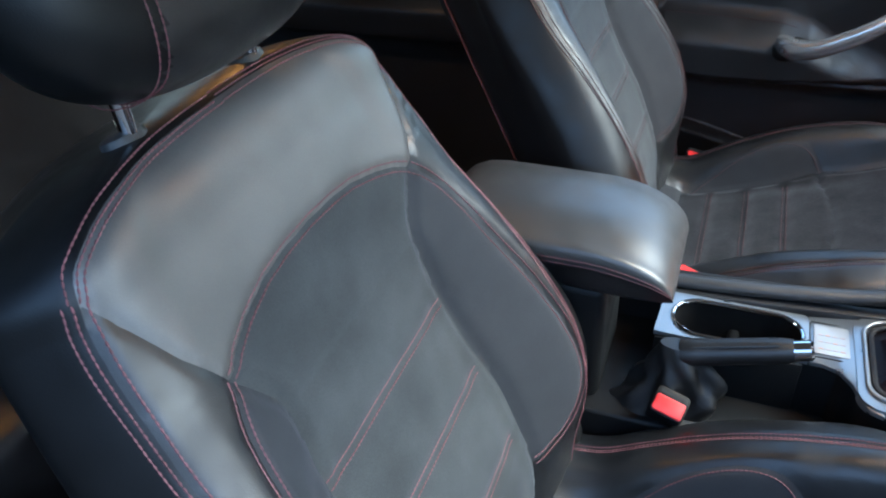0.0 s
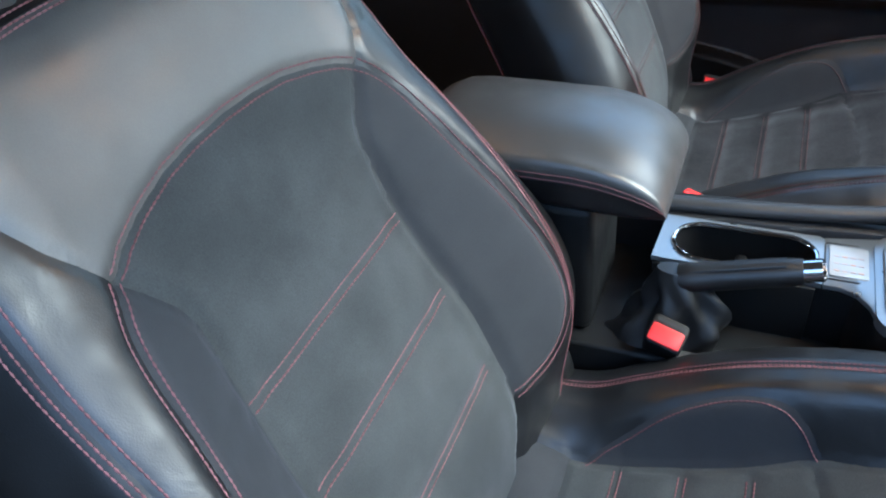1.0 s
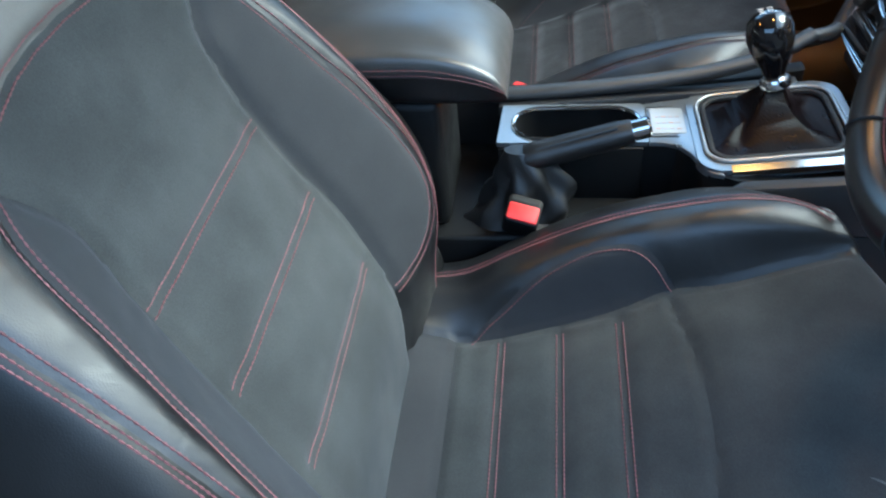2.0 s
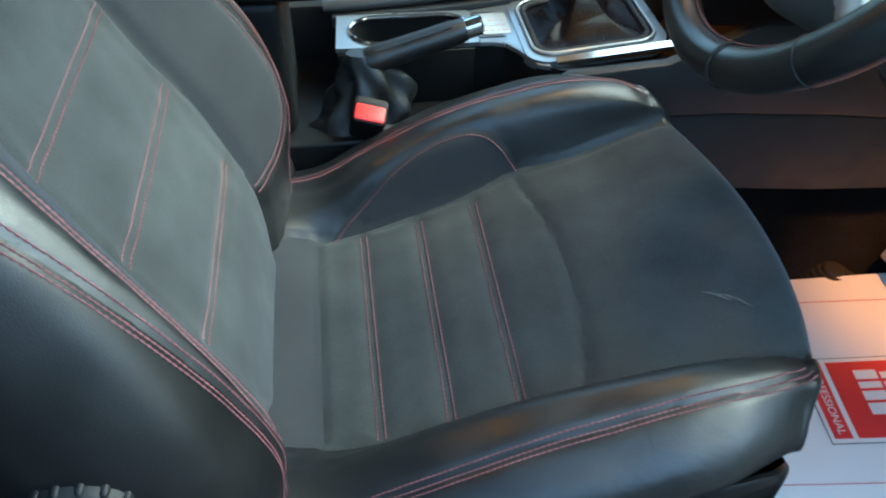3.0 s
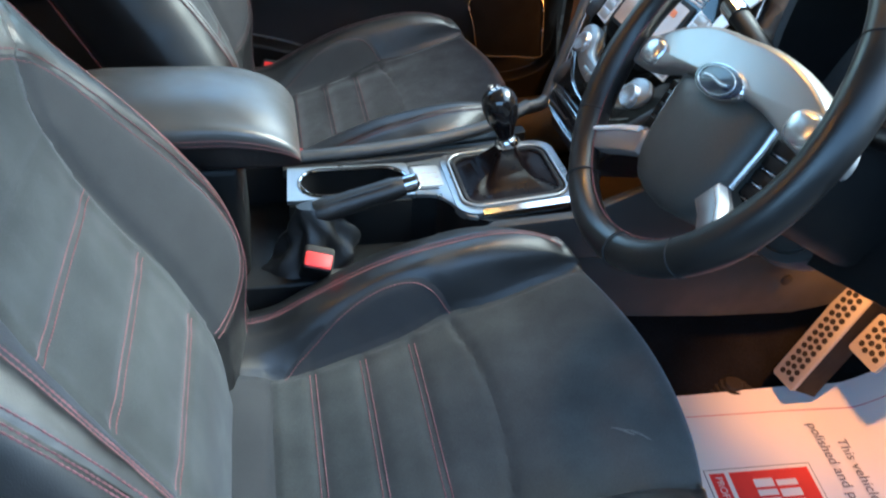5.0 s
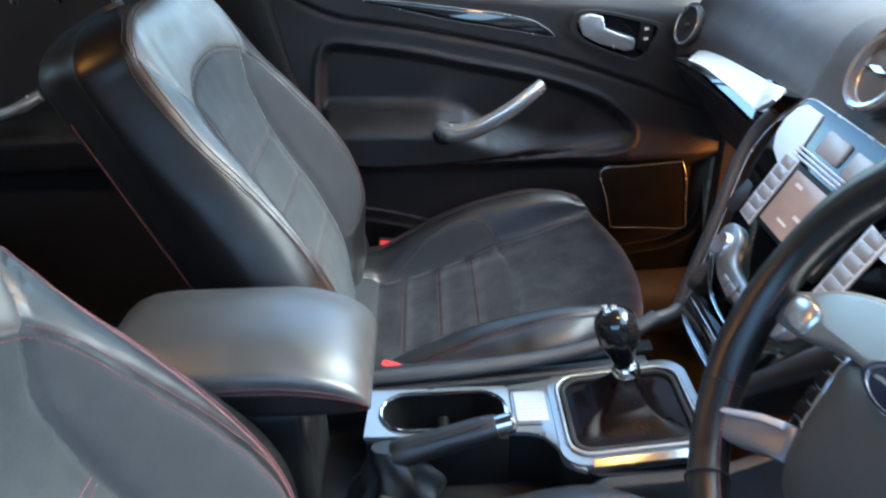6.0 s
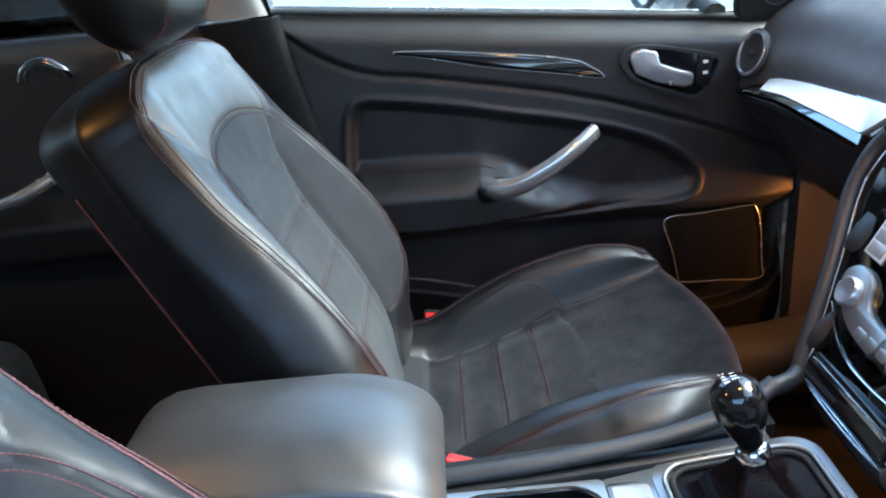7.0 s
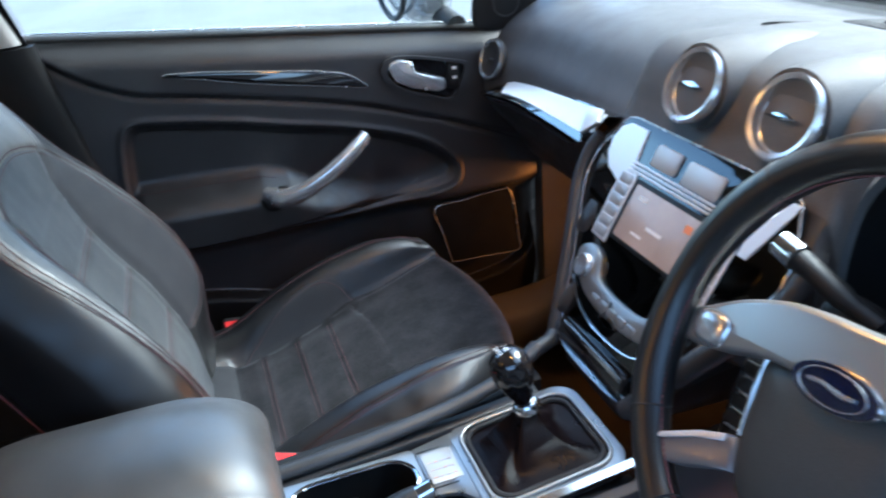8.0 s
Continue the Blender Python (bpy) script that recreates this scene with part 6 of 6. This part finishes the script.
cluster = part("instrument_panel", prism_bm([tuple((0.02 + (p[0] - 0.02) * 0.86, 0.60 + (p[1] - 0.60) * 0.86)) for p in curve([(0.152, 0.600), (0.154, 0.70), (0.138, 0.768), (0.09, 0.806), (0.01, 0.818), (-0.07, 0.806), (-0.135, 0.768), (-0.156, 0.70), (-0.155, 0.600)], 30)], lambda u, v, w: Vector((0.602 - w, u, v)), 0.004), GLOSS_BLACK, dash, "dark instrument panel")
for y in (0.095, -0.055):
    part("dial_ring", tube_bm([(0.594, y + 0.052 * math.cos(t), 0.70 + 0.052 * math.sin(t)) for t in np.linspace(0, 2 * math.pi, 40)[:-1]], 0.0022, 6, True, up=(1, 0, 0)), SATIN, cluster, "silver dial ring")

# lower panel with the round cover
dn = Vector((-0.80, -0.28, 0.30)).normalized()
dv = Vector((0.3, 0, 0.95))
dv = (dv - dn * dv.dot(dn)).normalized()
du = dn.cross(dv)


def on_knee(u, v, w):
    return Vector((0.497, 0.036, 0.546)) + float(u) * du + float(v) * dv + float(w) * dn


knee = part("knee_cover", lathe_bm([(0.0, -0.030), (0.058, -0.030), (0.055, 0.002), (0.049, 0.012), (0.040, 0.013), (0.0385, 0.008), (0.0, 0.008)], on_knee, 48), GREY_PLASTIC, dash, "dark grey round cover below the column")
part("cover_disc", lathe_bm([(0.0, 0.004), (0.0365, 0.004), (0.0360, 0.011), (0.033, 0.0125), (0.0, 0.0135)], on_knee, 40), GREY_PLASTIC, knee, "flat grey disc")
part("knee_panel", loft_bm([[(0.505 + 0.02 * abs(y - 0.02) + q[0], y, q[1] + 0.38 * max(-0.06, 0.03 - y) * 0.8) for q in ((0.0, 0.575), (-0.012, 0.545), (-0.010, 0.505), (0.015, 0.490), (0.20, 0.475), (0.20, 0.60))] for y in np.linspace(-0.34, 0.20, 24)]), HARD_PLASTIC, dash, "curved black knee panel")

# ---- steering wheel ----
tilt, yaw = radians(28.5), radians(5)
WN = Vector((-math.cos(tilt) * math.cos(yaw), math.cos(tilt) * math.sin(yaw), math.sin(tilt)))
WA = Vector((math.sin(yaw), math.cos(yaw), 0))
WU = Vector((math.sin(tilt) * math.cos(yaw), -math.sin(tilt) * math.sin(yaw), math.cos(tilt)))
WC = Vector((0.335, 0.011, 0.713))
TURNED = radians(-11)
RIM = 0.1590


def on_wheel(u, v, w):
    return WC + float(u) * WA + float(v) * WU + float(w) * WN


def on_hub(u, v, w):
    """On the spokes and the pad, which stand a little turned and lie behind the rim."""
    c, s = math.cos(TURNED), math.sin(TURNED)
    return on_wheel((u + 0.004) * c - (v - 0.010) * s - 0.005, (u + 0.004) * s + (v - 0.010) * c + 0.007, w - 0.034)


wheel = thing("steering_wheel", "black leather steering wheel with silver spokes and blue emblem", "steering wheel", tuple(WC))
NR = 120
rim_pts = [on_wheel(RIM * math.cos(2 * math.pi * k / NR), RIM * math.sin(2 * math.pi * k / NR), 0.0) for k in range(NR)]
rim_r = [0.0152 + 0.0022 * max(0, math.cos(2 * (2 * math.pi * k / NR) - 0.9)) ** 4 + 0.0022 * max(0, math.cos(2 * (2 * math.pi * k / NR) + 0.9)) ** 4 for k in range(NR)]
rim_ob = part("rim", tube_bm(rim_pts, rim_r, 18, True, up=tuple(WN)), RIM_LEATHER, wheel, "black leather rim with red inner seam")
lines = []
run = []
for k in range(NR + 1):
    t = 2 * math.pi * k / NR
    nrm = -math.cos(t) * WA - math.sin(t) * WU
    run.append((np.array(on_wheel((RIM - 0.0160) * math.cos(t), (RIM - 0.0160) * math.sin(t), 0.003)), np.array(nrm)))
stitches("stitching", [run], rim_ob, THREAD_DARK, "", r=0.0011)
for deg in (-112, -40, 40, 140, 220, 292):
    t = radians(deg)
    c, a, b = on_wheel(RIM * math.cos(t), RIM * math.sin(t), 0), math.cos(t) * WA + math.sin(t) * WU, WN
    part("rim_joint", tube_bm([c + 0.0164 * (math.cos(s) * a + math.sin(s) * b) for s in np.linspace(0, 2 * math.pi, 24)[:-1]], 0.0009, 6, True), RUBBER, rim_ob)
pad_line = [tuple(p) for p in curve([(0.0, 0.016), (0.045, 0.016), (0.070, 0.006), (0.071, -0.02), (0.067, -0.058), (0.050, -0.094), (0.0, -0.106), (-0.050, -0.094), (-0.067, -0.058), (-0.071, -0.02), (-0.070, 0.006), (-0.045, 0.016)], 60, True)]
secs = [[on_hub(0 + u * k, -0.03 + (v + 0.03) * k, w) for u, v in pad_line] for k, w in ((0.92, -0.035), (1.0, -0.015), (1.0, 0.006), (0.97, 0.014), (0.90, 0.019), (0.75, 0.0235), (0.5, 0.0265), (0.2, 0.028))]
part("airbag_cover", loft_bm(secs), PAD_PLASTIC, wheel, "grained dark airbag cover")
band = [(0.0, 0.052), (0.05, 0.051), (0.095, 0.040), (0.130, 0.024), (0.154, 0.012), (0.156, -0.008), (0.132, -0.010), (0.106, -0.006), (0.085, 0.000), (0.055, 0.006), (0.0, 0.008)]
band = [tuple(p) for p in curve(band, 40)]
band = band + [(-a, b) for a, b in band[::-1]][1:-1]
part("upper_spokes", prism_bm(band, lambda u, v, w: on_hub(u, v, w - 0.014 + 0.025 - 0.004 * min(1, (abs(u) / 0.165) ** 2)), 0.020, 0.005, 3), PEWTER, wheel, "satin grey upper spokes")
for s in (1, -1):
    low_bar = [(s * u, v) for u, v in ((0.064, -0.056), (0.09, -0.067), (0.113, -0.082), (0.120, -0.086), (0.108, -0.102), (0.094, -0.098), (0.075, -0.088), (0.054, -0.080))]
    part("lower_spoke", prism_bm(low_bar, lambda u, v, w: on_hub(u, v, w - 0.004 + 0.030 * min(1, (u * u + v * v) / 0.0225)), 0.014, 0.004, 2), DARK_SPOKE, wheel, "dark satin lower spoke")
    part("spoke_edge", prism_bm([(s * u, v) for u, v in ((0.070, -0.0572), (0.090, -0.0655), (0.116, -0.0820), (0.118, -0.0880), (0.090, -0.0715), (0.070, -0.0632))], lambda u, v, w: on_hub(u, v, w + 0.002 + 0.030 * min(1, (u * u + v * v) / 0.0225)), 0.0105, 0.001), BRIGHT_SILVER, wheel, "bright silver edge of the lower spoke")
    panel = [(s * u, v) for u, v in ((0.070, 0.004), (0.104, -0.004), (0.106, -0.030), (0.100, -0.070), (0.066, -0.056))]
    switches = part("switch_panel", prism_bm(panel, lambda u, v, w: on_hub(u, v, w - 0.012), 0.012, 0.002), GLOSS_BLACK, wheel, "black switch panel")
    for k in range(4):
        v = -0.010 - k * 0.0135
        part("switch", prism_bm(rounded(-0.0125, 0.0125, -0.0050, 0.0050, 0.002, 3), lambda a, b, w, v=v: on_hub(s * 0.086 + a, v + b, w), 0.004, 0.0012), HARD_PLASTIC, switches)
        part("switch_line", prism_bm([(-0.010, -0.0006), (0.010, -0.0006), (0.010, 0.0006), (-0.010, 0.0006)], lambda a, b, w, v=v: on_hub(s * 0.086 + a, v + b - 0.0068, w), 0.0022), SATIN, switches, smooth=False)
    part("toggle", super_bm(on_hub(s * 0.118, 0.008, 0.027), (0.019, 0.014, 0.008), (tuple(on_hub(1, 0, 0) - on_hub(0, 0, 0)), tuple(on_hub(0, 1, 0) - on_hub(0, 0, 0)), tuple(WN)), 2.8, 24, 14), SATIN, wheel, "satin silver toggle switch")
    part("inner_edge", tube_bm([on_hub(s * u, v, 0.010) for u, v in ((0.073, 0.006), (0.074, -0.020), (0.070, -0.056))], 0.0030, 8), SATIN, wheel, "silver edge beside the airbag cover")
E = 0.036
emblem = part("emblem", lathe_bm([(0.0, 0.0), (1.0, 0.0), (1.0, 0.004), (0.96, 0.006), (0.0, 0.0062)], lambda u, v, w: on_hub(u * E - 0.004, 0.010 + v * E * 0.42, w + 0.0270), 44), CHROME, wheel, "chrome oval emblem with blue centre")
part("emblem_face", lathe_bm([(0.0, 0.0), (0.94, 0.0), (0.92, 0.0012), (0.0, 0.0018)], lambda u, v, w: on_hub(u * E - 0.004, 0.010 + v * E * 0.415, w + 0.0330), 40), EMBLEM_BLUE, emblem, "dark blue oval")
part("emblem_line", tube_bm([on_hub(E * 0.74 * math.cos(t) - 0.004, 0.010 + E * 0.32 * math.sin(t), 0.0350) for t in np.linspace(0, 2 * math.pi, 40)[:-1]], 0.0005, 6, True, up=tuple(WN)), SATIN, emblem, "thin silver oval line")
part("emblem_shape", tube_bm([on_hub(-0.004 + E * 0.52 * g, 0.010 + 0.0012 * math.sin(3.0 * g), 0.0352) for g in np.linspace(-1, 1, 24)], 0.0016, 6, up=tuple(WN)), SATIN, emblem, "plain silver bar")
part("hub", tube_bm([on_hub(0, -0.02, -0.02), on_hub(0, -0.02, -0.06)], [0.066, 0.055], 28), HARD_PLASTIC, wheel, "black hub")

column = thing("steering_column", "black steering column shroud with chrome tipped stalk", "steering column", (0.50, 0.023, 0.60))
secs = []
for w, g in ((-0.055, 0.82), (-0.062, 0.95), (-0.10, 1.0), (-0.16, 1.05), (-0.22, 1.05)):
    secs.append([on_wheel(u * g, -0.012 + v * g, w) for u, v in curve([(0.062, 0.02), (0.045, 0.052), (0, 0.060), (-0.045, 0.052), (-0.062, 0.02), (-0.055, -0.045), (0, -0.062), (0.055, -0.045)], 36, True)])
part("shroud", loft_bm(secs), HARD_PLASTIC, column, "matt black column shroud")
stalk = part("stalk", tube_bm(curve([(0.455, 0.075, 0.690), (0.448, 0.105, 0.700), (0.444, 0.135, 0.711), (0.442, 0.152, 0.717)], 12), [0.009] * 4 + [0.0115] * 8, 14, flat=0.8), HARD_PLASTIC, column, "black indicator stalk")
part("stalk_tip", tube_bm([(0.442, 0.152, 0.717), (0.440, 0.172, 0.723)], [0.0125, 0.0115], 16), CHROME, stalk, "chrome stalk tip")
part("remote_pod", super_bm((0.462, 0.105, 0.668), (0.020, 0.028, 0.026), ((1, 0, 0), (0, 1, 0), (0, 0, 1)), 3, 24, 14), HARD_PLASTIC, column, "small black remote control pod")
part("stalk", tube_bm(curve([(0.455, -0.03, 0.690), (0.448, -0.07, 0.700), (0.442, -0.112, 0.714)], 10), 0.0105, 14, flat=0.8), HARD_PLASTIC, column, "black wiper stalk")

# ---- driver's footwell ----


def pedal_plate(name, label, foot, head, half, columns, count, thick=0.006):
    ob = thing(name, label, "pedal", foot)
    f, h = Vector(foot), Vector(head)
    up = (h - f).normalized()
    acr = Vector((0, 1, 0))
    acr = (acr - up * acr.dot(up)).normalized()
    nor = acr.cross(up)
    if nor.x > 0:
        nor = -nor
    ln = (h - f).length

    def put(u, v, w):
        return f + float(u) * acr + float(v) * up + float(w) * nor

    plate_ob = part("pedal_plate", prism_bm(rounded(-half, half, 0, ln, 0.006, 4), put, thick, 0.0015), METAL_PEDAL, ob, "brushed aluminium pedal plate")
    for i in range(columns):
        for j in range(count):
            u = (i - (columns - 1) / 2) * (2 * half - 0.016) / columns
            v = 0.016 + (ln - 0.032) * j / (count - 1) + (0.004 if i % 2 else 0)
            part("stud", lathe_bm([(0.0, thick - 0.001), (0.0050, thick - 0.001), (0.0046, thick + 0.0016), (0.0, thick + 0.0018)], lambda a, b, w, u=u, v=v: put(u + a, v + b, w), 10), RUBBER, plate_ob)
    return ob, put


foot, put = pedal_plate("foot_rest", "aluminium foot rest with dark rubber studs", (0.752, 0.188, 0.090), (0.850, 0.210, 0.285), 0.025, 3, 15)
part("foot_rest_base", prism_bm([(-0.024, 0.004), (0.024, 0.004), (0.024, 0.21), (-0.024, 0.21)], lambda u, v, w: put(u, v, -w), 0.05), HARD_PLASTIC, foot)
clutch, put = pedal_plate("clutch_pedal", "aluminium clutch pedal with dark rubber studs", (0.828, 0.142, 0.175), (0.862, 0.146, 0.240), 0.031, 4, 4)
part("pedal_arm", tube_bm(curve([put(0, 0.035, -0.004), put(0, 0.07, -0.05), (0.98, 0.145, 0.42), (1.02, 0.145, 0.50)], 14), 0.011, 10, flat=0.6), HARD_PLASTIC, clutch, "black pedal arm")
brk, put = pedal_plate("brake_pedal", "aluminium brake pedal with dark rubber studs", (0.835, 0.025, 0.175), (0.868, 0.025, 0.240), 0.036, 4, 4)
part("pedal_arm", tube_bm(curve([put(0, 0.035, -0.004), put(0, 0.07, -0.05), (0.98, 0.025, 0.42), (1.02, 0.025, 0.50)], 14), 0.011, 10, flat=0.6), HARD_PLASTIC, brk, "black pedal arm")
# ribbed rubber pad on the carpet
rib = thing("heel_pad", "brown ribbed rubber pad on the carpet", "floor pad", (0.690, 0.222, 0.036))
for k in range(4):
    r = 0.040 - 0.008 * k
    part("pad_ring", lathe_bm([(0.0, 0.0), (r, 0.0), (r, 0.009 + 0.005 * k), (r - 0.003, 0.012 + 0.005 * k), (0.0, 0.012 + 0.005 * k)], lambda u, v, w: Vector((0.690 + u, 0.222 + v, 0.036 + w)), 32), RUBBER, rib)

# paper mat on the floor
mat_ob = thing("paper_floor_mat", "white printed paper mat lying over the driver's floor", "paper mat", (0.68, 0.03, 0.045))
TURN = radians(-5.5)


def on_paper(u, v, lift=0.0):
    """u along the car, v across; the sheet follows the floor and curls at its far edge."""
    x = 0.68 + u * math.cos(TURN) - v * math.sin(TURN)
    y = 0.030 + u * math.sin(TURN) + v * math.cos(TURN)
    z = 0.048 + 0.30 * max(0, min(1, (x - 0.86) / 0.30)) ** 1.4 + 0.004 * math.sin(7 * u + 3 * v) + 0.003 * math.sin(16 * v + 5 * u)
    z += 0.022 * max(0, (v - 0.10) / 0.09) ** 2 * (0.5 + 0.5 * math.sin(9 * u))
    return Vector((x, y, z + lift))


verts, faces = sheet_grid(lambda u, v: on_paper(u, v), np.linspace(-0.30, 0.36, 90), np.linspace(-0.190, 0.178, 50))
n = len(verts)
paper = mesh_object("sheet", verts + [v - Vector((0, 0, 0.0006)) for v in verts], faces + [tuple(n + k for k in f[::-1]) for f in faces], PAPER, mat_ob, "thin white paper with printed lines")


def print_patch(name, corners, mat, lift=0.0012, steps=10, label=""):
    a, b, c, d = (np.array(p, float) for p in corners)
    g, f = sheet_grid(lambda s, t: on_paper(*((a * (1 - s) + b * s) * (1 - t) + (d * (1 - s) + c * s) * t), lift), np.linspace(0, 1, steps), np.linspace(0, 1, steps))
    return mesh_object(name, g, f, mat, paper, label)


def rect(u0, u1, v0, v1):
    return [(u0, v0), (u1, v0), (u1, v1), (u0, v1)]


print_patch("border_line", rect(-0.29, 0.30, 0.1325, 0.1340), INK_LINE, steps=40)
print_patch("border_line", rect(-0.29, 0.30, -0.1480, -0.1465), INK_LINE, steps=40)
print_patch("border_line", rect(0.298, 0.2995, -0.147, 0.134), INK_LINE, steps=20)
print_patch("logo_outline", rect(-0.121, 0.047, -0.0935, 0.0355), INK_GREY, 0.0010)
print_patch("logo_card", rect(-0.1195, 0.0455, -0.092, 0.034), WHITE_PRINT, 0.0014)
print_patch("logo_field", rect(-0.084, 0.040, -0.086, 0.028), INK_RED, 0.0018, label="red printed field")
print_patch("logo_strip", rect(-0.1145, -0.091, -0.086, 0.028), INK_RED, 0.0018, label="red printed strip")
for k, (v0, v1) in enumerate(((0.010, 0.022), (-0.008, 0.007), (-0.024, -0.011), (-0.043, -0.027))):
    print_patch("logo_shape", rect(-0.018, 0.014, v0 - 0.010, v1 - 0.012), WHITE_PRINT, 0.0022, 4)
for k, (v0, v1) in enumerate(((0.010, 0.024), (-0.004, 0.006), (-0.022, -0.008), (-0.043, -0.026))):
    print_patch("logo_shape", rect(-0.052, -0.022, v0 - 0.010, v1 - 0.010), WHITE_PRINT, 0.0022, 4)
# blue grey area, darker than the sheet around it
print_patch("pale_patch", [(0.20, -0.125), (0.27, -0.11), (0.27, 0.01), (0.185, -0.005)], PAPER_BLUISH, 0.0012, label="pale blue grey patch on the paper")
print_patch("crest", rect(0.205, 0.240, 0.055, 0.092), INK_GREY, 0.0012, 6)


def paper_text(text, size, u, v, mat):
    """Words that run across the car, laid on the sheet."""
    data = bpy.data.curves.new("words", "FONT")
    data.body, data.size, data.align_x, data.align_y = text, size, "CENTER", "CENTER"
    tmp = new("words_source", data)
    me = bpy.data.meshes.new_from_object(tmp)
    bpy.data.objects.remove(tmp)
    for q in me.vertices:
        q.co = on_paper(u + q.co.y, v - q.co.x, 0.0026)
    me.materials.clear()
    me.materials.append(mat)
    ob = new("text_line", me)
    ob.parent = paper
    return ob


paper_text("This vehicle has been", 0.0235, 0.118, -0.028, INK_GREY)
paper_text("polished and protected with", 0.0235, 0.086, -0.028, INK_GREY)
paper_text("PROFESSIONAL", 0.0150, -0.1028, -0.029, WHITE_PRINT)

# ---- roof lamps and footwell lamps ----
for x, name in ((0.30, "roof_lamp"), (-0.55, "roof_lamp")):
    ob = thing(name, "small warm roof lamp in the lining", "lamp", (x, 0.37, 1.17), group="roof lamps")
    part("lamp_base", box_bm(x - 0.06, x + 0.06, 0.31, 0.43, 1.150, 1.174, 0.006), PALE_TRIM, ob)
    part("lens", box_bm(x - 0.027, x + 0.027, 0.350, 0.390, 1.142, 1.1505, 0.003), LENS, ob, "warm glowing lens")
for x, y, z in ((0.90, 0.93, 0.412), (0.735, 0.120, 0.468)):
    ob = thing("footwell_lamp", "small amber lamp under the dashboard", "lamp", (x, y, z), group="footwell lamps")
    part("lens", box_bm(x - 0.02, x + 0.02, y - 0.015, y + 0.015, z - 0.008, z - 0.001, 0.002), FOOT_LENS, ob, "amber glowing lens")
